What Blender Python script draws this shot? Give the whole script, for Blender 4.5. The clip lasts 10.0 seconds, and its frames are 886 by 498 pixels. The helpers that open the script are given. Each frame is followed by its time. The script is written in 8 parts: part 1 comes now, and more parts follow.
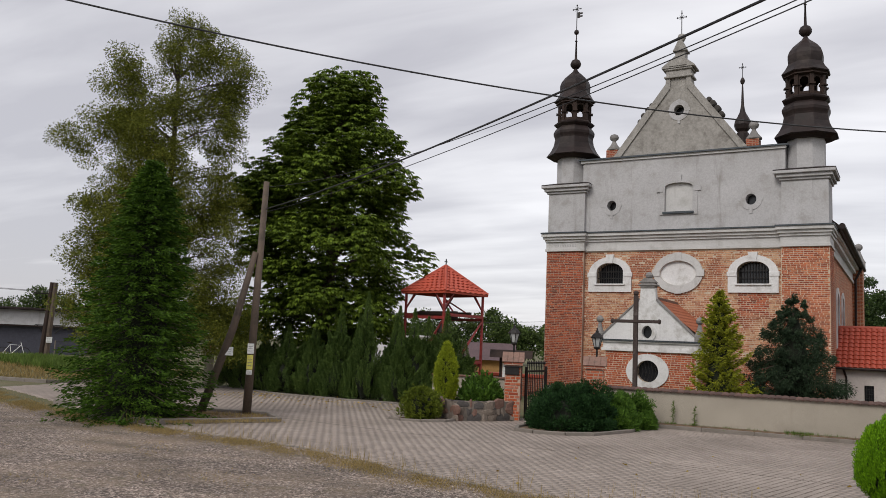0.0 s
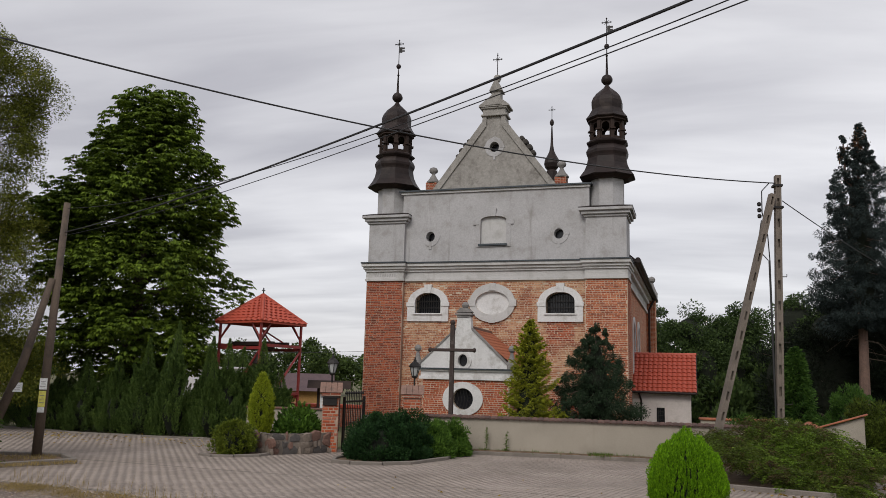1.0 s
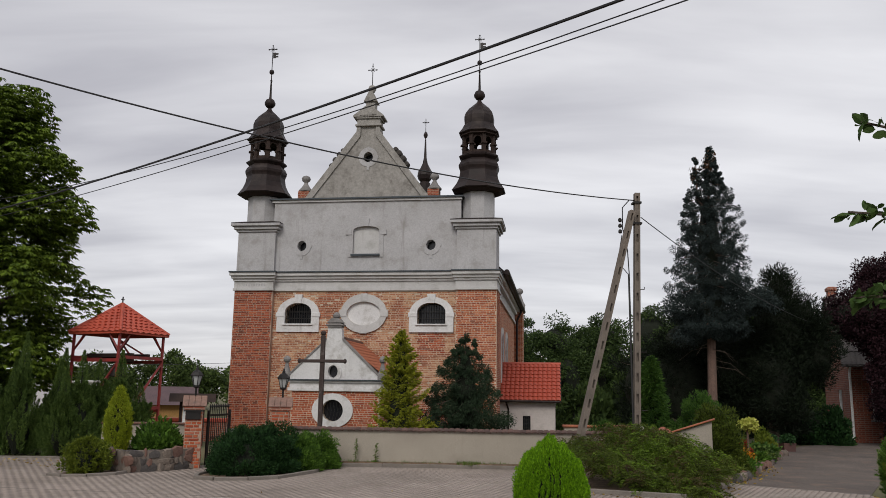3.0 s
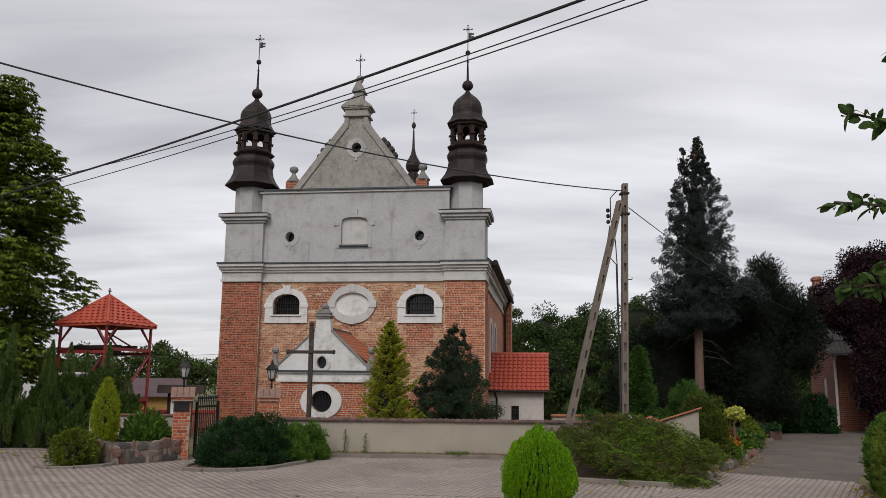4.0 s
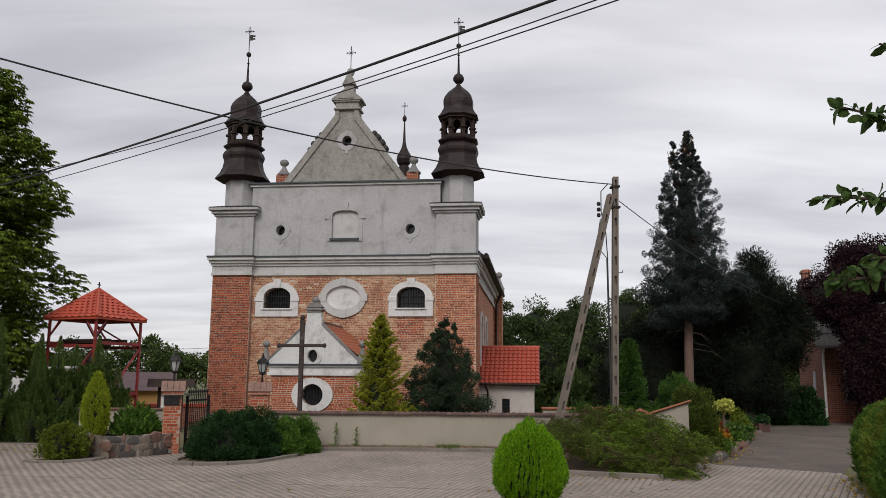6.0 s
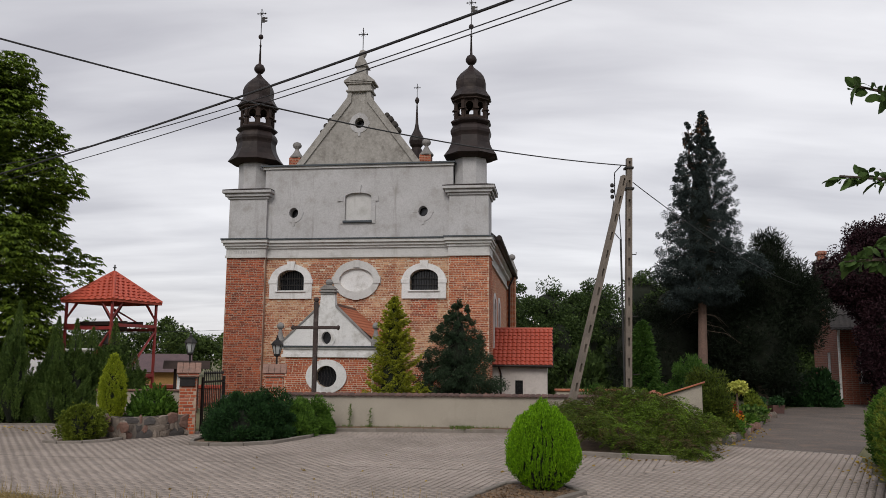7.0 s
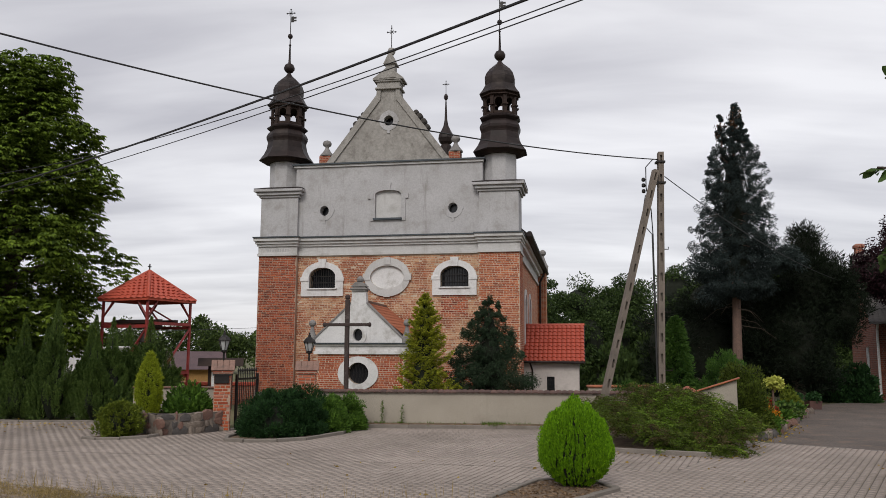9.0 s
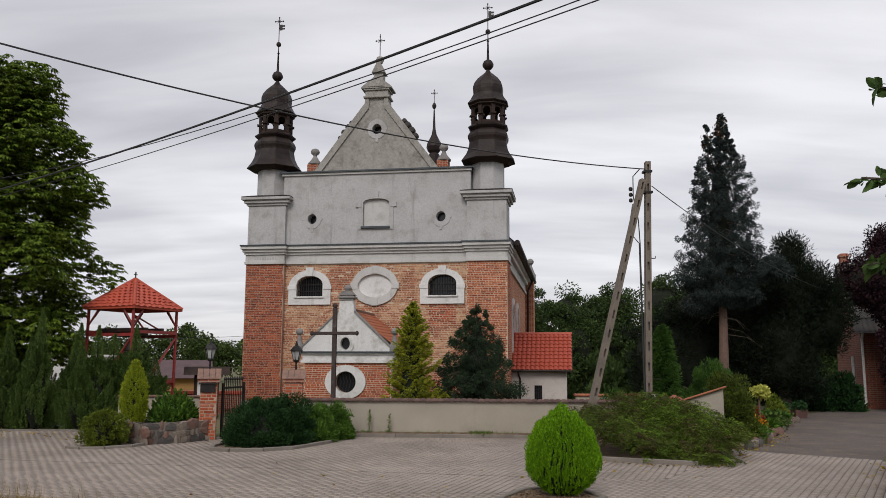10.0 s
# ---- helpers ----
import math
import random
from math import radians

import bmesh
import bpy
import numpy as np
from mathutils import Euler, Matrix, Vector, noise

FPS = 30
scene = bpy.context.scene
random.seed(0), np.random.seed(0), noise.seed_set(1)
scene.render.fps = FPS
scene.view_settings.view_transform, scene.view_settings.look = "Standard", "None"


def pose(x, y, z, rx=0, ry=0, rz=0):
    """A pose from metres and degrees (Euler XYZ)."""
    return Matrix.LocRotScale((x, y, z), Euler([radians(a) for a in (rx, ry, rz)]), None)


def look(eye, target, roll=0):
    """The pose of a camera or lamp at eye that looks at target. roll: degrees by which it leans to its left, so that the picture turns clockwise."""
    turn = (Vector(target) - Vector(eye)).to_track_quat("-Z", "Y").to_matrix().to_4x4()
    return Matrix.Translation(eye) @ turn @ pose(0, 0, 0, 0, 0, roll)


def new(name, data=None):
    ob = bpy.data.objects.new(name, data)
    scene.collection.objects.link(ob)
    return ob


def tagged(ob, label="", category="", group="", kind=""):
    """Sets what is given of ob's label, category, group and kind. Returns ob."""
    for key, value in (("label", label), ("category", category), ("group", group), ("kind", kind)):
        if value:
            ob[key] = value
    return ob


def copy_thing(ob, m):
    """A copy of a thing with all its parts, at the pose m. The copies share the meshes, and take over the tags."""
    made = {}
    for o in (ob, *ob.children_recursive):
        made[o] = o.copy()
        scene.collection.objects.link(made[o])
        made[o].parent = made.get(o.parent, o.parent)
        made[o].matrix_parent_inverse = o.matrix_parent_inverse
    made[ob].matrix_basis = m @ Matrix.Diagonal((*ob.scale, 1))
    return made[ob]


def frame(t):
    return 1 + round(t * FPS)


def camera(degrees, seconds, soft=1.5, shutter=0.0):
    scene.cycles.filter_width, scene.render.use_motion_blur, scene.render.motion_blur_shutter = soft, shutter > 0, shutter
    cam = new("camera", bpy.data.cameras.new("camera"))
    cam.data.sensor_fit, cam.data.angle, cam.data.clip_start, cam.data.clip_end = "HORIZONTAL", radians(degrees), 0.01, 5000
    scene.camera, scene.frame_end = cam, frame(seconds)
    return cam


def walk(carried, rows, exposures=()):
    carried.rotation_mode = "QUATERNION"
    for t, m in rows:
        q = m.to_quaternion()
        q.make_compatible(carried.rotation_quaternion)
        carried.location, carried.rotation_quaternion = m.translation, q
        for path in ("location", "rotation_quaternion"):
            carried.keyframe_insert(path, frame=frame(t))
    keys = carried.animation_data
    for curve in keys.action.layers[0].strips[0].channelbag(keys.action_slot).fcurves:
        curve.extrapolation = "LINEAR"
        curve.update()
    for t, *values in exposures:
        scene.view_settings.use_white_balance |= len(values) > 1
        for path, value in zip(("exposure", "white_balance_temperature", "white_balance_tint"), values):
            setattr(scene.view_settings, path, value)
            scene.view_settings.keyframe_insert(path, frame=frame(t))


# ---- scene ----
from itertools import product

# ---------- camera: turns on the spot, eye 1.9 m over the square ----------
cam = camera(57.9, 10.0, soft=0.5)
TURNS = [  # seconds, yaw, pitch, roll
    (0.0, 21.090, 6.754, -2.491),
    (0.5, 13.647, 7.935, -1.912),
    (1.0, 8.279, 9.303, -1.525),
    (1.5, 3.521, 10.435, -1.159),
    (2.0, 0.803, 10.899, -1.047),
    (2.5, -0.235, 10.677, -0.928),
    (4.0, -1.632, 9.576, -0.555),
    (4.5, -1.880, 9.551, -0.392),
    (5.0, -2.069, 9.506, -0.326),
    (6.5, -2.298, 8.586, -0.457),
    (7.0, -1.331, 7.825, -0.417),
    (7.5, 0.389, 7.207, -0.349),
    (8.0, 1.509, 6.991, -0.312),
    (8.5, 1.450, 7.088, -0.253),
    (9.0, 0.878, 7.568, -0.199),
    (9.5, 0.456, 8.044, -0.219),
    (10.0, 0.000, 8.184, -0.225),
]
walk(cam, [(t, pose(0, 0, 1.9, 90 + p, r, y)) for t, y, p, r in TURNS],
     exposures=[(0.0, 0.13), (0.6, 0.03), (1.2, -0.06), (2.0, -0.07), (2.5, -0.08), (4.5, -0.02), (6.5, 0.0), (8.5, 0.06), (10.0, 0.02)])

# ---------- sky and sun: a bright overcast ----------
world = bpy.data.worlds.new("overcast_sky")
scene.world = world
world.use_nodes = True
wn, wl = world.node_tree.nodes, world.node_tree.links
wn.clear()
w_out = wn.new("ShaderNodeOutputWorld")
w_bg = wn.new("ShaderNodeBackground")
w_sky = wn.new("ShaderNodeTexSky")
w_sky.sky_type, w_sky.sun_disc = "NISHITA", False
w_sky.sun_elevation, w_sky.sun_rotation = radians(48), radians(205)
w_dim = wn.new("ShaderNodeVectorMath")
w_dim.operation = "SCALE"
w_dim.inputs["Scale"].default_value = 0.10
wl.new(w_sky.outputs[0], w_dim.inputs[0])
w_co = wn.new("ShaderNodeTexCoord")
w_sep = wn.new("ShaderNodeSeparateXYZ")
wl.new(w_co.outputs["Generated"], w_sep.inputs[0])
w_up = wn.new("ShaderNodeMath")
w_up.operation = "ADD"
w_up.inputs[1].default_value = 0.16
wl.new(w_sep.outputs["Z"], w_up.inputs[0])
w_max = wn.new("ShaderNodeMath")
w_max.operation = "MAXIMUM"
w_max.inputs[1].default_value = 0.05
wl.new(w_up.outputs[0], w_max.inputs[0])
w_flat = wn.new("ShaderNodeVectorMath")     # the direction laid out on a flat cloud deck
w_flat.operation = "DIVIDE"
wl.new(w_co.outputs["Generated"], w_flat.inputs[0])
w_cmb = wn.new("ShaderNodeCombineXYZ")
for k in range(3):
    wl.new(w_max.outputs[0], w_cmb.inputs[k])
wl.new(w_cmb.outputs[0], w_flat.inputs[1])


def cloud_noise(scale, detail, stretch, shift):
    mp = wn.new("ShaderNodeMapping")
    mp.inputs["Scale"].default_value = stretch
    mp.inputs["Location"].default_value = shift
    mp.inputs["Rotation"].default_value = (0, 0, radians(14))
    wl.new(w_flat.outputs[0], mp.inputs[0])
    nz = wn.new("ShaderNodeTexNoise")
    nz.inputs["Scale"].default_value, nz.inputs["Detail"].default_value = scale, detail
    nz.inputs["Distortion"].default_value = 0.3
    wl.new(mp.outputs[0], nz.inputs["Vector"])
    return nz.outputs["Fac"]


w_mix = wn.new("ShaderNodeMath")
w_mix.operation = "MULTIPLY_ADD"
w_mix.inputs[1].default_value = 0.45
wl.new(cloud_noise(2.6, 5, (0.5, 1.5, 1), (7.3, 1.1, 0)), w_mix.inputs[0])
w_big = wn.new("ShaderNodeMath")
w_big.operation = "MULTIPLY"
w_big.inputs[1].default_value = 0.55
wl.new(cloud_noise(0.9, 3, (0.6, 1.3, 1), (2.2, 4.7, 0)), w_big.inputs[0])
wl.new(w_big.outputs[0], w_mix.inputs[2])
w_ramp = wn.new("ShaderNodeValToRGB")
w_ramp.color_ramp.elements[0].position, w_ramp.color_ramp.elements[0].color = 0.33, (0.56, 0.55, 0.59, 1)
w_ramp.color_ramp.elements[1].position, w_ramp.color_ramp.elements[1].color = 0.63, (0.94, 0.93, 0.955, 1)
w_side = wn.new("ShaderNodeMath")     # the deck thickens towards the west
w_side.operation = "ADD"
w_west = wn.new("ShaderNodeMapRange")
for k, v in zip(("From Min", "From Max", "To Min", "To Max"), (-0.8, -0.15, -0.20, 0.04)):
    w_west.inputs[k].default_value = v
wl.new(w_sep.outputs["X"], w_west.inputs[0])
wl.new(w_west.outputs[0], w_side.inputs[0])
wl.new(w_mix.outputs[0], w_side.inputs[1])
wl.new(w_side.outputs[0], w_ramp.inputs[0])
w_over = wn.new("ShaderNodeMixRGB")
w_over.inputs[0].default_value = 0.88
wl.new(w_dim.outputs[0], w_over.inputs[1])
wl.new(w_ramp.outputs[0], w_over.inputs[2])
wl.new(w_over.outputs[0], w_bg.inputs[0])
w_bg.inputs[1].default_value = 1.0
wl.new(w_bg.outputs[0], w_out.inputs[0])

sun_data = bpy.data.lights.new("sun", "SUN")
sun_data.energy, sun_data.angle, sun_data.color = 1.6, radians(25), (1.0, 0.96, 0.9)
sun = new("sun", sun_data)
sun.matrix_world = look((-8, -16, 24), (0, 12, 0))

# ---------- materials ----------


def nodes_of(name):
    m = bpy.data.materials.new(name)
    m.use_nodes = True
    nt = m.node_tree
    return m, nt.nodes, nt.links, nt.nodes["Principled BSDF"]


def noise_node(n, l, co, scale, detail=4.0, rough=0.6):
    nz = n.new("ShaderNodeTexNoise")
    nz.inputs["Scale"].default_value, nz.inputs["Detail"].default_value = scale, detail
    nz.inputs["Roughness"].default_value = rough
    l.new(co, nz.inputs["Vector"])
    return nz.outputs["Fac"]


def ramp_node(n, l, fac, stops):
    r = n.new("ShaderNodeValToRGB")
    els = r.color_ramp.elements
    while len(els) < len(stops):
        els.new(0.5)
    for e, (p, c) in zip(els, stops):
        e.position, e.color = p, (*c, 1)
    l.new(fac, r.inputs[0])
    return r.outputs[0]


def mix_node(n, l, fac, a, b, kind="MIX"):
    m = n.new("ShaderNodeMixRGB")
    m.blend_type = kind
    for k, v in enumerate((fac, a, b)):
        if isinstance(v, (int, float)):
            m.inputs[k].default_value = v
        elif isinstance(v, tuple):
            m.inputs[k].default_value = (*v, 1)
        else:
            l.new(v, m.inputs[k])
    return m.outputs[0]


def shade(c, k):
    return tuple(min(1, x * k) for x in c)


def surface(name, a, b, fine=30, coarse=1.5, rough=0.85, bump=0.3, stain=None, stain_scale=0.6, metal=0.0, per_object=0.0, dist=0.01, grain=0.24, streak=None):
    """A surface with grain and broad variation between two colours, and stains with a shape of their own."""
    m, n, l, p = nodes_of(name)
    co = n.new("ShaderNodeTexCoord").outputs["Object"]
    f1, f2 = noise_node(n, l, co, fine, 5), noise_node(n, l, co, coarse, 4)
    col = mix_node(n, l, ramp_node(n, l, f2, [(0.3, (0, 0, 0)), (0.7, (1, 1, 1))]), a, b)
    tone_ = ramp_node(n, l, f1, [(0.3, (1 - grain * 1.2,) * 3), (0.7, (1 + grain * 0.75,) * 3)])
    col = mix_node(n, l, 0.8, col, tone_, "MULTIPLY")
    if stain:
        f3 = noise_node(n, l, co, stain_scale, 6, 0.7)
        col = mix_node(n, l, ramp_node(n, l, f3, [(0.52, (0, 0, 0)), (0.68, (0.8, 0.8, 0.8))]), col, stain)
    if streak:
        mp = n.new("ShaderNodeMapping")
        mp.inputs["Scale"].default_value = (2.6, 2.6, 0.22)
        l.new(co, mp.inputs[0])
        f4 = noise_node(n, l, mp.outputs[0], 1.0, 6, 0.65)
        col = mix_node(n, l, ramp_node(n, l, f4, [(0.58, (0, 0, 0)), (0.76, (0.85, 0.85, 0.85))]), col, streak)
    if per_object:
        oi = n.new("ShaderNodeObjectInfo")
        tone = ramp_node(n, l, oi.outputs["Random"], [(0, (1 - per_object,) * 3), (1, (1 + per_object,) * 3)])
        col = mix_node(n, l, 1.0, col, tone, "MULTIPLY")
    l.new(col, p.inputs["Base Color"])
    p.inputs["Roughness"].default_value, p.inputs["Metallic"].default_value = rough, metal
    if bump:
        bp = n.new("ShaderNodeBump")
        bp.inputs["Strength"].default_value, bp.inputs["Distance"].default_value = bump, dist
        l.new(f1, bp.inputs["Height"])
        l.new(bp.outputs[0], p.inputs["Normal"])
    return m


def brickwork(name, a, b, mortar, course=0.080, length=0.25, patch=None, patch_at=0.5):
    """Brick bond laid along x + y and z, so that it turns corners."""
    m, n, l, p = nodes_of(name)
    co = n.new("ShaderNodeTexCoord").outputs["Object"]
    sp = n.new("ShaderNodeSeparateXYZ")
    l.new(co, sp.inputs[0])
    ad = n.new("ShaderNodeMath")
    l.new(sp.outputs["X"], ad.inputs[0])
    l.new(sp.outputs["Y"], ad.inputs[1])
    cb = n.new("ShaderNodeCombineXYZ")
    l.new(ad.outputs[0], cb.inputs[0])
    l.new(sp.outputs["Z"], cb.inputs[1])
    bt = n.new("ShaderNodeTexBrick")
    bt.inputs["Scale"].default_value = 1.0
    bt.inputs["Brick Width"].default_value, bt.inputs["Row Height"].default_value = length, course
    bt.inputs["Mortar Size"].default_value, bt.inputs["Mortar Smooth"].default_value = 0.0105, 0.2
    bt.inputs["Bias"].default_value = 0.0
    bt.squash, bt.squash_frequency, bt.offset = 0.55, 2, 0.5
    l.new(cb.outputs[0], bt.inputs["Vector"])
    f1, f2 = noise_node(n, l, co, 9, 5, 0.7), noise_node(n, l, co, 0.7, 5, 0.7)
    ca = mix_node(n, l, ramp_node(n, l, f1, [(0.35, (0, 0, 0)), (0.75, (0.5, 0.5, 0.5))]), shade(a, 1.12), b)
    cbk = mix_node(n, l, ramp_node(n, l, f1, [(0.35, (0, 0, 0)), (0.75, (0.6, 0.6, 0.6))]), shade(b, 0.85), shade(a, 0.8))
    mo = (*mortar, 1)
    if patch:
        sel = ramp_node(n, l, f2, [(patch_at, (0, 0, 0)), (patch_at + 0.05, (1, 1, 1))])
        ca = mix_node(n, l, sel, ca, patch)
        cbk = mix_node(n, l, sel, cbk, shade(patch, 0.75))
    l.new(ca, bt.inputs["Color1"])
    l.new(cbk, bt.inputs["Color2"])
    bt.inputs["Mortar"].default_value = mo
    weather = ramp_node(n, l, f2, [(0.3, (0.72, 0.7, 0.68)), (0.65, (1.08, 1.06, 1.04))])
    l.new(mix_node(n, l, 0.8, bt.outputs["Color"], weather, "MULTIPLY"), p.inputs["Base Color"])
    p.inputs["Roughness"].default_value = 0.9
    bp = n.new("ShaderNodeBump")
    bp.inputs["Strength"].default_value, bp.inputs["Distance"].default_value = 0.7, 0.012
    bp.invert = True
    l.new(bt.outputs["Fac"], bp.inputs["Height"])
    l.new(bp.outputs[0], p.inputs["Normal"])
    return m


def leafage(name, dark, light, rough=0.6, tip=None, gloss=0.12, lo=0.15, hi=0.75):
    """Leaves: every leaf has its own tone, with broad variation over the crown."""
    m, n, l, p = nodes_of(name)
    geo = n.new("ShaderNodeNewGeometry")
    co = n.new("ShaderNodeTexCoord").outputs["Object"]
    f = noise_node(n, l, co, 0.9, 3)
    mixf = mix_node(n, l, 0.45, geo.outputs["Random Per Island"], f)
    stops = [(lo, dark), (hi, light)]
    if tip:
        stops.append((0.97, tip))
    l.new(ramp_node(n, l, mixf, stops), p.inputs["Base Color"])
    p.inputs["Roughness"].default_value = rough
    p.inputs["Specular IOR Level"].default_value = gloss
    tr = n.new("ShaderNodeBsdfTranslucent")
    l.new(ramp_node(n, l, mixf, stops), tr.inputs[0])
    ms = n.new("ShaderNodeMixShader")
    ms.inputs[0].default_value = 0.2
    l.new(p.outputs[0], ms.inputs[1])
    l.new(tr.outputs[0], ms.inputs[2])
    l.new(ms.outputs[0], n["Material Output"].inputs["Surface"])
    return m


M = {
    "brick_red": brickwork("red_brickwork", (0.36, 0.080, 0.034), (0.17, 0.040, 0.021), (0.41, 0.29, 0.21)),
    "brick_orange": brickwork("orange_brickwork", (0.48, 0.135, 0.05), (0.32, 0.075, 0.03), (0.58, 0.44, 0.31)),
    "brick_gate": brickwork("gate_brickwork", (0.38, 0.105, 0.055), (0.23, 0.060, 0.034), (0.36, 0.27, 0.21), course=0.076, length=0.26),
    "plaster": surface("grey_plaster", (0.445, 0.435, 0.44), (0.37, 0.36, 0.36), 16, 0.8, 0.9, 0.2, (0.30, 0.285, 0.27), 1.6, grain=0.15, streak=(0.205, 0.19, 0.175)),
    "plaster_pale": surface("pale_plaster", (0.54, 0.53, 0.52), (0.45, 0.44, 0.43), 14, 0.8, 0.9, 0.15, (0.33, 0.315, 0.295), 1.1, grain=0.08, streak=(0.33, 0.31, 0.29)),
    "plaster_white": surface("white_plaster", (0.68, 0.67, 0.665), (0.58, 0.57, 0.565), 14, 0.8, 0.9, 0.12, (0.38, 0.36, 0.335), 1.7, grain=0.10, streak=(0.44, 0.425, 0.41)),
    "plaster_dark": surface("weathered_gable_plaster", (0.345, 0.325, 0.30), (0.25, 0.235, 0.215), 9, 1.6, 0.92, 0.3, (0.155, 0.14, 0.125), 2.2, grain=0.2, streak=(0.17, 0.155, 0.14)),
    "stone_dark": surface("black_weathered_stone", (0.075, 0.068, 0.062), (0.045, 0.04, 0.037), 25, 3, 0.92, 0.5),
    "brick_house": brickwork("dark_house_brickwork", (0.27, 0.068, 0.036), (0.14, 0.038, 0.023), (0.25, 0.175, 0.135), course=0.085, length=0.27),
    "cap_tile": surface("lichened_cap_tile", (0.27, 0.16, 0.125), (0.19, 0.115, 0.09), 22, 3, 0.9, 0.3, (0.12, 0.09, 0.075), 4),
    "render_beige": surface("beige_render", (0.36, 0.32, 0.262), (0.31, 0.275, 0.225), 70, 0.9, 0.92, 0.8, (0.255, 0.22, 0.18), 0.7, grain=0.22, streak=(0.27, 0.235, 0.19)),
    "roof_tile": surface("red_roof_tile", (0.48, 0.078, 0.04), (0.37, 0.058, 0.03), 22, 1.4, 0.6, 0.2, (0.26, 0.06, 0.035), 1.0),
    "roof_tile_old": surface("weathered_clay_tile", (0.40, 0.13, 0.06), (0.26, 0.08, 0.045), 18, 2.2, 0.8, 0.3, (0.13, 0.07, 0.05), 1.6),
    "coping_tile": surface("dark_coping_tile", (0.17, 0.085, 0.06), (0.11, 0.06, 0.045), 25, 2, 0.8, 0.3),
    "sheet_dark": surface("dark_sheet_metal", (0.030, 0.0195, 0.018), (0.016, 0.0115, 0.011), 8, 1.2, 0.55, 0.1, (0.05, 0.038, 0.033), 1.4, 0.0),
    "sheet_grey": surface("grey_sheet_flashing", (0.055, 0.066, 0.076), (0.04, 0.047, 0.054), 8, 2, 0.5, 0.1, None, 1, 0.4),
    "wood_dark": surface("dark_timber", (0.045, 0.028, 0.022), (0.028, 0.019, 0.016), 30, 3, 0.75, 0.3),
    "wood_cross": surface("worn_cross_timber", (0.05, 0.03, 0.025), (0.028, 0.019, 0.017), 40, 3, 0.75, 0.3, (0.16, 0.13, 0.12), 3),
    "wood_pole": surface("weathered_pole_timber", (0.125, 0.09, 0.065), (0.075, 0.055, 0.042), 40, 2, 0.85, 0.4, (0.05, 0.04, 0.032), 2),
    "glass_dark": surface("dark_window_pane", (0.012, 0.013, 0.016), (0.02, 0.02, 0.024), 6, 2, 0.18, 0.02),
    "iron": surface("black_iron", (0.018, 0.017, 0.017), (0.03, 0.026, 0.024), 30, 4, 0.5, 0.1, None, 1, 0.6),
    "red_steel": surface("red_painted_steel", (0.30, 0.035, 0.03), (0.20, 0.03, 0.028), 12, 3, 0.45, 0.1, (0.11, 0.035, 0.03), 2),
    "concrete": surface("pole_concrete", (0.195, 0.160, 0.132), (0.135, 0.112, 0.092), 50, 2, 0.9, 0.5, (0.10, 0.085, 0.072), 1.5),
    "plaster_rose": surface("rosy_white_plaster", (0.58, 0.525, 0.50), (0.50, 0.45, 0.425), 14, 0.8, 0.9, 0.12, (0.40, 0.36, 0.335), 1.2, grain=0.07),
    "kerb": surface("kerb_concrete", (0.225, 0.195, 0.17), (0.16, 0.14, 0.12), 50, 2, 0.9, 0.4, (0.14, 0.12, 0.10), 1.5),
    "stone_grey": surface("grey_stone", (0.26, 0.245, 0.235), (0.17, 0.16, 0.155), 25, 3, 0.9, 0.5),
    "bark": surface("bark", (0.10, 0.075, 0.055), (0.055, 0.042, 0.033), 25, 3, 0.95, 0.8, None, 1, 0, 0, 0.03),
    "bark_pine": surface("reddish_bark", (0.17, 0.105, 0.08), (0.10, 0.065, 0.052), 25, 3, 0.95, 0.8, None, 1, 0, 0, 0.03),
    "cable": surface("black_cable", (0.012, 0.012, 0.013), (0.016, 0.016, 0.017), 20, 3, 0.6, 0.0),
    "paper": surface("paper_notice", (0.74, 0.74, 0.72), (0.66, 0.66, 0.64), 20, 5, 0.8, 0.05),
    "paper_yellow": surface("yellow_notice", (0.66, 0.60, 0.13), (0.60, 0.55, 0.12), 20, 5, 0.8, 0.05),
    "white_paint": surface("white_paint", (0.80, 0.80, 0.79), (0.74, 0.74, 0.73), 20, 2, 0.6, 0.05),
}

M["mortar"] = surface("pale_lime_mortar", (0.60, 0.49, 0.37), (0.46, 0.36, 0.27), 30, 1.5, 0.95, 0.3, (0.33, 0.24, 0.17), 1.2, grain=0.2)
M["mortar_grey"] = surface("grey_brown_mortar", (0.44, 0.31, 0.23), (0.32, 0.22, 0.165), 30, 1.5, 0.95, 0.3, grain=0.2)
for k in ("sheet_dark", "wood_dark", "stone_dark"):
    M[k].node_tree.nodes["Principled BSDF"].inputs["Specular IOR Level"].default_value = 0.2

# ---------- building helpers ----------


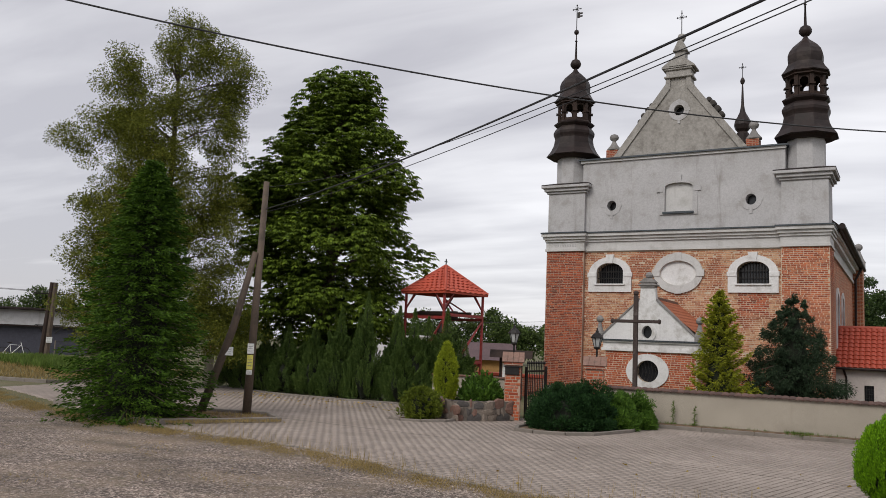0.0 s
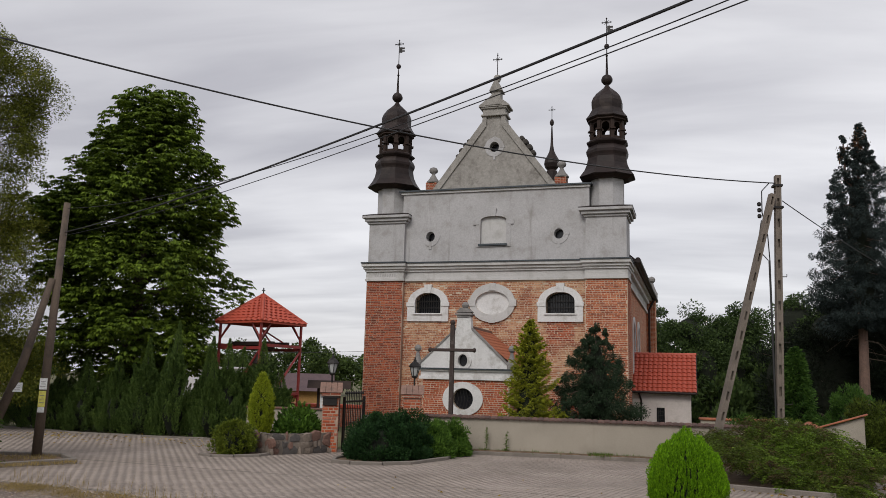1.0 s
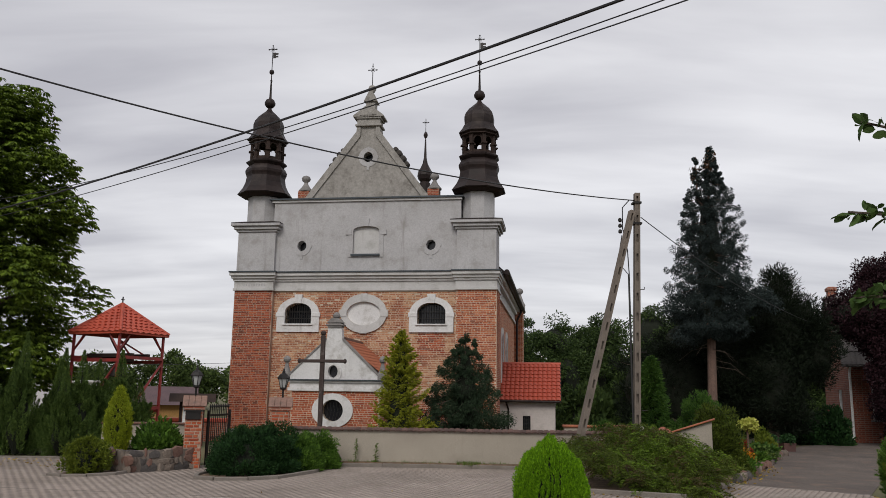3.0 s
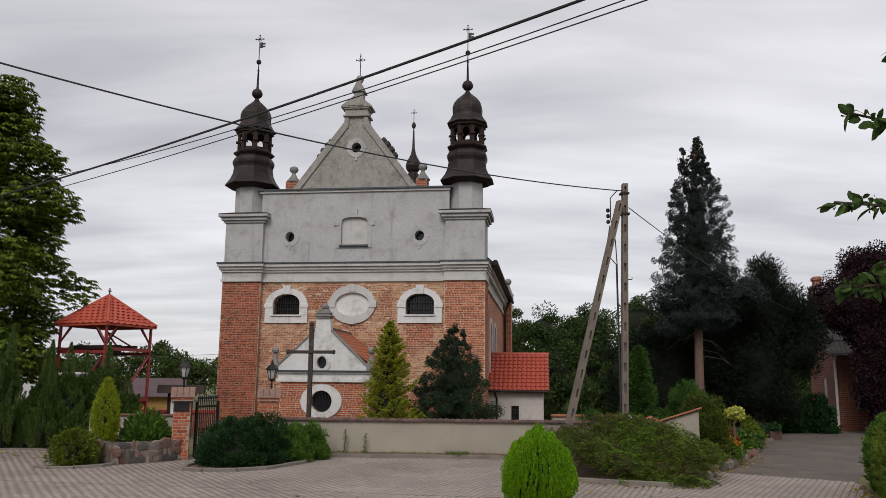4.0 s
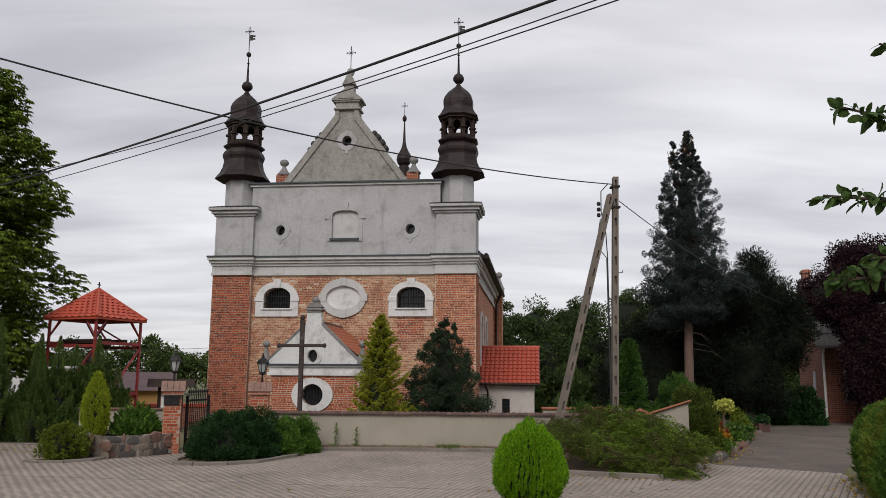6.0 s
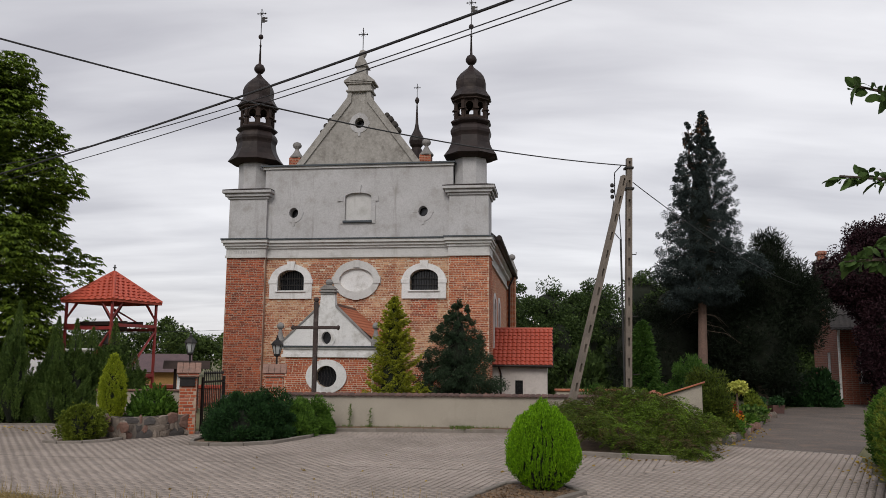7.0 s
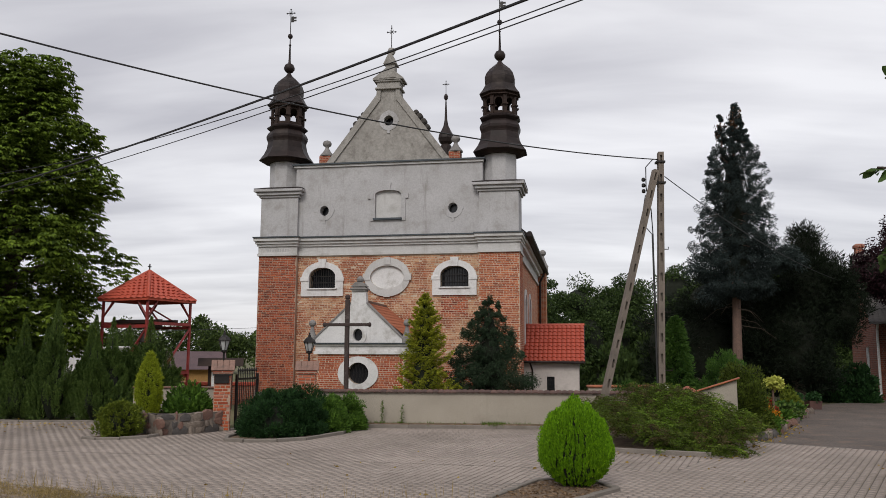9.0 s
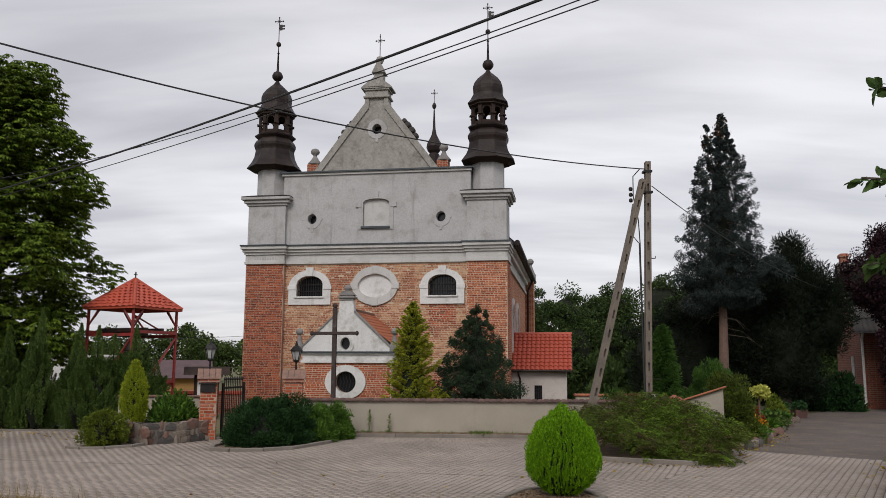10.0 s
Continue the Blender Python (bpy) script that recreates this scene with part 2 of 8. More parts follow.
class Geo:
    """A growing list of vertices and faces, with a few shapes to add to it."""

    def __init__(self):
        self.v, self.f = [], []

    def add(self, verts, faces):
        b = len(self.v)
        self.v += [tuple(p) for p in verts]
        self.f += [tuple(i + b for i in q) for q in faces]
        return self

    def box(self, x0, y0, z0, x1, y1, z1, m=None, bevel=0.0):
        if bevel:
            c = bevel
            ring = lambda k, z: [(x0 + k, y0 + k, z), (x1 - k, y0 + k, z), (x1 - k, y1 - k, z), (x0 + k, y1 - k, z)]
            vs = ring(c, z0) + ring(0, z0 + c) + ring(0, z1 - c) + ring(c, z1)
            fs = [(3, 2, 1, 0), (12, 13, 14, 15)]
            for r in range(3):
                fs += [(r * 4 + k, r * 4 + (k + 1) % 4, r * 4 + 4 + (k + 1) % 4, r * 4 + 4 + k) for k in range(4)]
        else:
            vs = [(x, y, z) for z in (z0, z1) for x, y in ((x0, y0), (x1, y0), (x1, y1), (x0, y1))]
            fs = [(3, 2, 1, 0), (4, 5, 6, 7), (0, 1, 5, 4), (1, 2, 6, 5), (2, 3, 7, 6), (3, 0, 4, 7)]
        if m is not None:
            vs = [m @ Vector(p) for p in vs]
        return self.add(vs, fs)

    def lathe(self, profile, n=24, at=(0, 0, 0), turn=0.0, m=None, cap=True):
        vs, fs = [], []
        for r, z in profile:
            vs += [(at[0] + r * math.cos(turn + 2 * math.pi * k / n), at[1] + r * math.sin(turn + 2 * math.pi * k / n), at[2] + z) for k in range(n)]
        for j in range(len(profile) - 1):
            fs += [(j * n + k, j * n + (k + 1) % n, (j + 1) * n + (k + 1) % n, (j + 1) * n + k) for k in range(n)]
        if cap:
            fs += [tuple(range(n - 1, -1, -1)), tuple((len(profile) - 1) * n + k for k in range(n))]
        if m is not None:
            vs = [m @ Vector(p) for p in vs]
        return self.add(vs, fs)

    def tube(self, pts, radii, n=8):
        pts = [Vector(p) for p in pts]
        if isinstance(radii, (int, float)):
            radii = [radii] * len(pts)
        vs, fs = [], []
        side = None
        for k, p in enumerate(pts):
            way = (pts[min(k + 1, len(pts) - 1)] - pts[max(k - 1, 0)]).normalized()
            if side is None:
                side = way.orthogonal().normalized()
            side = (side - way * side.dot(way)).normalized()
            up = way.cross(side)
            vs += [p + (side * math.cos(2 * math.pi * j / n) + up * math.sin(2 * math.pi * j / n)) * radii[k] for j in range(n)]
        for k in range(len(pts) - 1):
            fs += [(k * n + j, k * n + (j + 1) % n, (k + 1) * n + (j + 1) % n, (k + 1) * n + j) for j in range(n)]
        fs += [tuple(range(n - 1, -1, -1)), tuple((len(pts) - 1) * n + j for j in range(n))]
        return self.add(vs, fs)

    def prism(self, poly, y0, y1, m=None):
        """A polygon in x and z, drawn out along y."""
        k = len(poly)
        vs = [(x, y0, z) for x, z in poly] + [(x, y1, z) for x, z in poly]
        fs = [tuple(range(k)), tuple(range(2 * k - 1, k - 1, -1))] + [(i, i + k, (i + 1) % k + k, (i + 1) % k) for i in range(k)]
        if m is not None:
            vs = [m @ Vector(p) for p in vs]
        return self.add(vs, fs)

    def band(self, outer, inner, y0, y1, m=None):
        """A ring between two outlines in x and z with equal counts, drawn out along y."""
        k = len(outer)
        vs = [(x, y, z) for y in (y0, y1) for ring in (outer, inner) for x, z in ring]
        fs = []
        for i in range(k):
            j = (i + 1) % k
            fs += [(i, j, k + j, k + i), (2 * k + j, 2 * k + i, 3 * k + i, 3 * k + j), (i, 2 * k + i, 2 * k + j, j), (k + j, 3 * k + j, 3 * k + i, k + i)]
        if m is not None:
            vs = [m @ Vector(p) for p in vs]
        return self.add(vs, fs)

    def wall(self, x0, x1, low, top, y0, y1, holes=(), knots=(), m=None):
        """A wall from x0 to x1 between low(x) and top(x), with holes (xa, xb, bottom(x), head(x)) cut right through."""
        xs = {x0, x1, *knots}
        for xa, xb, _, _ in holes:
            xs |= {xa + (xb - xa) * (1 - math.cos(math.pi * k / 16)) / 2 for k in range(17)}
        xs = sorted(x for x in xs if x0 - 1e-6 <= x <= x1 + 1e-6)
        vs, fs = [], []

        def quad(*p):
            b = len(vs)
            vs.extend(p)
            fs.append(tuple(range(b, b + len(p))))
        for a, b in zip(xs, xs[1:]):
            if b - a < 1e-5:
                continue
            e = (b - a) * 1e-3
            cuts = [(low(a + e), low(b - e))]
            for xa, xb, f, g in sorted(holes, key=lambda h: h[2]((h[0] + h[1]) / 2)):
                if xa - 1e-6 <= a and b <= xb + 1e-6:
                    cuts += [(f(a), f(b)), (g(a), g(b))]
            cuts.append((top(a + e), top(b - e)))
            for (l0, l1), (h0, h1) in zip(cuts[::2], cuts[1::2]):
                quad((a, y0, l0), (b, y0, l1), (b, y0, h1), (a, y0, h0))
                quad((b, y1, l1), (a, y1, l0), (a, y1, h0), (b, y1, h1))
                quad((a, y0, h0), (b, y0, h1), (b, y1, h1), (a, y1, h0))
                quad((b, y0, l1), (a, y0, l0), (a, y1, l0), (b, y1, l1))
        for x, s in ((x0, 1), (x1, -1)):
            q = [(x, y0, low(x)), (x, y0, top(x)), (x, y1, top(x)), (x, y1, low(x))]
            quad(*(q if s > 0 else q[::-1]))
        for xa, xb, f, g in holes:
            for x in (xa, xb):
                if abs(f(x) - g(x)) > 1e-3:
                    quad((x, y0, f(x)), (x, y1, f(x)), (x, y1, g(x)), (x, y0, g(x)))
        if m is not None:
            vs = [tuple(m @ Vector(p)) for p in vs]
        return self.add(vs, fs)


def mesh_from(name, verts, faces):
    me = bpy.data.meshes.new(name)
    me.from_pydata(verts, [], faces)
    me.update()
    return me


def part(name, geo, material, parent=None, label="", smooth=False):
    """Links the shape as one mesh object, under a thing or a part of it."""
    me = geo if isinstance(geo, bpy.types.Mesh) else mesh_from(name, geo.v, geo.f)
    if not me.materials:
        me.materials.append(material)
    if smooth:
        me.polygons.foreach_set("use_smooth", [True] * len(me.polygons))
    ob = new(name, me)
    ob.parent = parent
    if label:
        ob["label"] = label
    return ob


def thing(name, at, label, category, group="", kind="", turn=0.0):
    """An Empty at a thing's base, that carries its parts."""
    ob = new(name)
    ob.matrix_basis = pose(*at, 0, 0, turn)
    return tagged(ob, label, category, group, kind)


def quads(name, pts, material, parent=None, label=""):
    """A mesh of loose quads from an array of shape (n, 4, 3)."""
    k = len(pts)
    me = bpy.data.meshes.new(name)
    me.vertices.add(k * 4)
    me.vertices.foreach_set("co", np.ascontiguousarray(pts, dtype=np.float32).ravel())
    me.loops.add(k * 4)
    me.loops.foreach_set("vertex_index", np.arange(k * 4, dtype=np.int32))
    me.polygons.add(k)
    me.polygons.foreach_set("loop_start", np.arange(0, k * 4, 4, dtype=np.int32))
    me.update(calc_edges=True)
    me.materials.append(material)
    ob = new(name, me)
    ob.parent = parent
    if label:
        ob["label"] = label
    return ob


def ellipse(cx, cz, a, b, n=36, start=0.0):
    return [(cx + a * math.cos(start + 2 * math.pi * k / n), cz + b * math.sin(start + 2 * math.pi * k / n)) for k in range(n)]


def round_hole(cx, cz, a, b):
    half = lambda x: b * math.sqrt(max(0, 1 - ((x - cx) / a) ** 2))
    return (cx - a, cx + a, lambda x: cz - half(x), lambda x: cz + half(x))


def arch_hole(x0, x1, z0, spring, rise):
    cx, a = (x0 + x1) / 2, (x1 - x0) / 2
    return (x0, x1, lambda x: z0, lambda x: spring + rise * math.sqrt(max(0, 1 - ((x - cx) / a) ** 2)))


def arch_outline(x0, x1, z0, spring, rise, n=24):
    cx, a = (x0 + x1) / 2, (x1 - x0) / 2
    return [(x0, z0)] + [(cx - a * math.cos(math.pi * k / n), spring + rise * math.sin(math.pi * k / n)) for k in range(n + 1)] + [(x1, z0)]


def level(z):
    return lambda x: z


def smooth01(a, b, x):
    t = min(1, max(0, (x - a) / (b - a)))
    return t * t * (3 - 2 * t)


def ground_z(x, y):
    """The churchyard lies lower than the square."""
    return -0.75 * smooth01(22.0, 25.0, y) * smooth01(-7.5, -4.0, x) * (1 - smooth01(8.5, 10.5, x)) * (1 - smooth01(75, 95, y))

# ---------- ground ----------
ground_geo = Geo()
gx = sorted({-900, -400, -160, -90, -60, *range(-44, 45, 2), -7, -5, -3, 7, 9, 60, 90, 160, 400, 900})
gy = sorted({-400, -120, -50, -20, *range(-8, 60, 2), 21.0, 22.5, 23, 25, 60, 75, 85, 95, 160, 400, 1500})
gi = {}
for j, yy in enumerate(gy):
    for i, xx in enumerate(gx):
        gi[i, j] = len(ground_geo.v)
        ground_geo.v.append((xx, yy, ground_z(xx, yy) - 0.012))
for j in range(len(gy) - 1):
    for i in range(len(gx) - 1):
        ground_geo.f.append((gi[i, j], gi[i + 1, j], gi[i + 1, j + 1], gi[i, j + 1]))
M["grass_ground"] = surface("short_dry_turf", (0.075, 0.085, 0.03), (0.14, 0.115, 0.055), 40, 0.5, 0.95, 0.6, (0.06, 0.075, 0.025), 0.3, 0, 0, 0.03)
tagged(part("ground", ground_geo, M["grass_ground"]), "short dry grass ground around the square", "ground", "", "structure")


def gravel_material():
    m, n, l, p = nodes_of("grey_gravel")
    co = n.new("ShaderNodeTexCoord").outputs["Object"]
    vo = n.new("ShaderNodeTexVoronoi")
    vo.inputs["Scale"].default_value = 38
    l.new(co, vo.inputs["Vector"])
    f1, f2, f3 = noise_node(n, l, co, 60, 4), noise_node(n, l, co, 0.55, 6, 0.7), noise_node(n, l, co, 3.5, 5, 0.7)
    col = ramp_node(n, l, vo.outputs["Color"], [(0.15, (0.056, 0.043, 0.036)), (0.55, (0.165, 0.132, 0.112)), (0.9, (0.44, 0.38, 0.34))])
    col = mix_node(n, l, 0.7, col, ramp_node(n, l, f1, [(0.32, (0.45, 0.45, 0.45)), (0.68, (1.4, 1.4, 1.4))]), "MULTIPLY")
    f4 = noise_node(n, l, co, 11, 5, 0.75)
    col = mix_node(n, l, 0.9, col, ramp_node(n, l, f4, [(0.33, (0.55, 0.54, 0.53)), (0.66, (1.4, 1.38, 1.36))]), "MULTIPLY")
    col = mix_node(n, l, ramp_node(n, l, f2, [(0.45, (0, 0, 0)), (0.62, (0.75, 0.75, 0.75))]), col, (0.17, 0.132, 0.095))
    col = mix_node(n, l, ramp_node(n, l, f3, [(0.55, (0, 0, 0)), (0.72, (0.55, 0.55, 0.55))]), col, (0.10, 0.095, 0.045))
    mp = n.new("ShaderNodeMapping")
    mp.inputs["Rotation"].default_value = (0, 0, radians(-14))
    mp.inputs["Scale"].default_value = (0.3, 0.8, 1)
    l.new(co, mp.inputs[0])
    f5 = noise_node(n, l, mp.outputs[0], 1.4, 5, 0.6)
    col = mix_node(n, l, 0.9, col, ramp_node(n, l, f5, [(0.36, (0.72, 0.69, 0.67)), (0.62, (1.42, 1.37, 1.33))]), "MULTIPLY")
    l.new(col, p.inputs["Base Color"])
    p.inputs["Roughness"].default_value = 0.95
    bp = n.new("ShaderNodeBump")
    bp.inputs["Strength"].default_value, bp.inputs["Distance"].default_value = 0.9, 0.02
    l.new(vo.outputs["Distance"], bp.inputs["Height"])
    l.new(bp.outputs[0], p.inputs["Normal"])
    return m


M["gravel"] = gravel_material()
M["tarmac"] = surface("worn_tarmac_drive", (0.145, 0.115, 0.097), (0.078, 0.062, 0.053), 28, 0.7, 0.95, 0.8, (0.165, 0.112, 0.082), 1.3, grain=0.75)
M["joint_sand"] = surface("joint_sand", (0.145, 0.122, 0.103), (0.105, 0.088, 0.074), 60, 1, 0.95, 0.4)


def flat(name, outline, z, thick, material, label, category):
    g = Geo()
    k = len(outline)
    g.add([(x, y, z) for x, y in outline] + [(x, y, z - thick) for x, y in outline],
          [tuple(range(k))] + [(i, i + k, (i + 1) % k + k, (i + 1) % k) for i in range(k)])
    return tagged(part(name, g, material), label, category, "", "structure")


# edge between the gravel and the paved square, from the far left to behind the camera on the right
PAVE_EDGE = [(-15.6, 15.3), (-11.9, 13.35), (-7.55, 12.5), (-4.0, 10.9), (-2.46, 10.35), (0.42, 10.9)]
flat("gravel_lot", [(-34, 4), (-18, -14), (14, -14), (12, 2), (6.0, 9.0), (1.4, 10.6), (0.42, 10.9), (-2.46, 10.3), (-4.0, 10.85), (-7.55, 12.45), (-11.9, 13.3), (-16.4, 14.6), (-26, 17.5)],
     0.0, 0.05, M["gravel"], "trodden grey-brown gravel of an unpaved lot", "gravel")
PAVED = [(-22.0, 21.9), (-21.5, 18.4), (-15.6, 15.4), (-11.9, 13.4), (-7.55, 12.55), (-4.0, 10.95), (-2.46, 10.4), (0.42, 10.95), (1.24, 12.45), (2.26, 11.72), (1.42, 10.66),
         (6.0, 9.1), (7.3, 13.0), (8.9, 16.6), (6.9, 18.2), (6.3, 19.4), (3.0, 21.6), (-2.5, 21.7), (-5.4, 22.8), (-5.9, 21.0), (-7.3, 19.4), (-10.4, 22.9), (-12.2, 22.8), (-18.2, 24.8)]
flat("pavement_bed", PAVED, -0.004, 0.05, M["joint_sand"], "dark sand joints under the square's concrete pavers", "pavement")
flat("driveway", [(6.93, 18.25), (8.89, 16.62), (10.4, 19.0), (13.9, 25.5), (17.6, 32.2), (21.5, 36.5), (18.5, 36.2), (15.0, 33.2), (12.4, 28.6), (9.6, 23.2), (7.6, 19.6)],
     0.0, 0.05, M["tarmac"], "worn brown tarmac drive up to the brick house", "driveway")

# ---------- church ----------
CH = (-3.237, 36.67, 0.0)
church = thing("church", CH, "baroque brick and plaster village church with two onion-domed turrets", "church", turn=-9)
BASE = -0.78


def tower_z(z):
    return 1.9 + (z - 1.9) * 1.026


win_l, win_r = (-3.71, -2.44), (2.55, 3.85)
low_holes = [arch_hole(*win_l, 5.0, 5.55, 0.42), arch_hole(*win_r, 5.0, 5.55, 0.42), round_hole(0.05, 5.48, 0.80, 0.54)]
g = Geo().wall(-4.42, 4.34, level(BASE), level(6.56), 0.22, 1.0, low_holes)
part("front_wall", g, M["mortar"], church, "worn tan brick wall with red brick patches")
up_holes = [round_hole(-3.06, 8.68, 0.22, 0.25), round_hole(3.12, 8.66, 0.22, 0.25), arch_hole(-0.58, 0.66, 8.24, 9.40, 0.19)]
g = Geo().wall(-4.5, 4.5, level(7.38), level(10.9), 0.22, 1.0, up_holes)
part("upper_wall", g, M["plaster"], church, "grey weathered plaster wall")
gable_pts = [(-2.99, 10.98), (-0.58, 14.22), (-0.56, 14.55), (0.50, 14.55), (0.52, 14.22), (2.93, 10.98)]


def gable_top(x):
    for (xa, za), (xb, zb) in zip(gable_pts, gable_pts[1:]):
        if xa <= x <= xb:
            return za + (zb - za) * (x - xa) / (xb - xa)
    return 11.05


g = Geo().wall(-2.99, 2.93, level(10.97), gable_top, 0.30, 0.85, [round_hole(0.0, 12.98, 0.25, 0.25)], [p[0] for p in gable_pts])
gable = part("gable", g, M["plaster_dark"], church, "grey plastered stepped gable")
for sgn in (-1, 1):     # raised rim along both slopes
    rim = [(sgn * 3.02 - 0.03, 10.98), (sgn * 0.58 - 0.03, 14.25), (sgn * 0.55 - 0.03, 14.55), (sgn * 0.36 - 0.03, 14.55), (sgn * 0.38 - 0.03, 14.02), (sgn * 2.66 - 0.03, 10.98)]
    part("gable_rim", Geo().prism(rim, 0.22, 0.92), M["plaster_dark"], gable)
    for cx, cz, r in ((1.30, 13.42, 0.12), (1.46, 13.22, 0.15), (1.66, 12.96, 0.15), (1.84, 12.68, 0.13)):
        m = pose(sgn * cx - 0.03, 0.80, cz, 90)
        part("scroll", Geo().lathe([(0.05, -0.06), (r, -0.05), (r, 0.25), (r * 0.6, 0.3)], 14, m=m), M["stone_dark"], gable, "dark weathered scroll")
cap = Geo().box(-0.66, 0.14, 14.50, 0.62, 1.0, 14.60, bevel=0.02).box(-0.57, 0.2, 14.60, 0.53, 0.95, 14.86)
cap.box(-0.64, 0.12, 14.86, 0.60, 1.03, 14.95, bevel=0.02)
cap.prism([(-0.76, 14.95), (0.72, 14.95), (0.72, 15.02), (-0.02, 15.60), (-0.76, 15.02)], 0.08, 1.07)
cap.prism([(-0.44, 15.02), (0.40, 15.02), (-0.02, 15.36)], 0.05, 0.09)
cap.box(-0.20, 0.35, 15.3, 0.24, 0.85, 15.80)
cap.prism([(-0.30, 15.80), (0.34, 15.80), (0.08, 16.34), (-0.04, 16.34)], 0.25, 0.95)
cap.lathe([(0.03, -0.22), (0.13, -0.16), (0.2, 0), (0.14, 0.15), (0.02, 0.2)], 14, (0.02, 0.6, 16.52))
part("gable_cap", cap, M["plaster_dark"], gable, "weathered stone cap with a ball finial")


def iron_cross(x, y, z0, h, flag, parent):
    g = Geo().tube([(x, y, z0), (x, y, z0 + h)], 0.022, 6)
    zc = z0 + h * 0.72 if not flag else z0 + h * 0.86
    g.tube([(x - 0.2, y, zc), (x + 0.2, y, zc)], 0.02, 6)
    for dx, dz in ((-0.2, 0), (0.2, 0), (0, 0.2)):
        g.lathe([(0.005, -0.05), (0.045, 0), (0.005, 0.05)], 6, (x + dx, y, zc + dz))
    for a in (45, 135, 225, 315):
        c, s = math.cos(radians(a)) * 0.14, math.sin(radians(a)) * 0.14
        g.tube([(x, y, zc), (x + c, y, zc + s)], 0.011, 5)
    if flag:
        zf = z0 + h * 0.5
        g.box(x + 0.03, y - 0.012, zf, x + 0.17, y + 0.012, zf + 0.3)
        g.box(x + 0.17, y - 0.012, zf + 0.04, x + 0.3, y + 0.012, zf + 0.12)
        g.box(x + 0.17, y - 0.012, zf + 0.18, x + 0.3, y + 0.012, zf + 0.27)
    part("iron_cross", g, M["iron"], parent, "thin wrought iron cross")


iron_cross(0.02, 0.6, 16.65, 1.2, False, gable)
# coping over the upper wall
g = Geo().box(-4.7, 0.06, 10.90, 4.62, 1.1, 10.97)
part("coping", g, M["sheet_grey"], church, "blue-grey sheet metal coping")
g = Geo().box(-4.6, 0.14, 10.79, 4.55, 0.3, 10.90)
part("string_course", g, M["plaster_pale"], church)
for x, yb in ((-3.12, 0.45), (3.16, 0.55)):
    pin = part("pinnacle", Geo().box(x - 0.27, yb - 0.2, 10.98, x + 0.27, yb + 0.34, 11.40, bevel=0.04), M["brick_red"], church, "crumbling brick pinnacle with a stone ball")
    g = Geo().lathe([(0.34, 11.38), (0.34, 11.44), (0.19, 11.62), (0.09, 11.8), (0.09, 11.86), (0.19, 11.93), (0.22, 12.03), (0.17, 12.14), (0.03, 12.2)], 14, (x + 0.02, yb + 0.08, 0))
    part("ball", g, M["stone_grey"], pin, "grey stone ball finial", True)

# main cornice: architrave, frieze and projecting cornice, broken forward over the corner piers
for name, z0, z1, out, mat_, lab in (("architrave", 6.53, 6.64, 0.10, "plaster_pale", ""), ("frieze", 6.64, 6.98, 0.04, "plaster_pale", "pale plastered frieze"),
                                     ("cornice", 6.98, 7.09, 0.12, "plaster_white", ""), ("cornice", 7.09, 7.22, 0.22, "plaster_pale", ""), ("cornice", 7.22, 7.36, 0.32, "plaster_pale", ""), ("cornice_flashing", 7.36, 7.42, 0.37, "sheet_grey", "dark sheet metal on the cornice")):
    part(name, Geo().box(-4.45, 0.22 - out, z0, 4.38, 0.4, z1), M[mat_], church, lab)
    for a, b in ((-6.18, -4.30), (4.34, 6.18)):
        part(name, Geo().box(a - out * 0.55, -out, z0 + 0.004, b + out * 0.55, 1.87 + out, z1 + 0.004), M[mat_], church, lab)
# inscription band: letters too worn to read
g = Geo()
for k in range(9):
    g.box(-5.75 + k * 0.125, -0.046, 6.74, -5.68 + k * 0.125, -0.038, 6.86)
part("inscription", g, M["plaster"], church, "faint worn inscription")

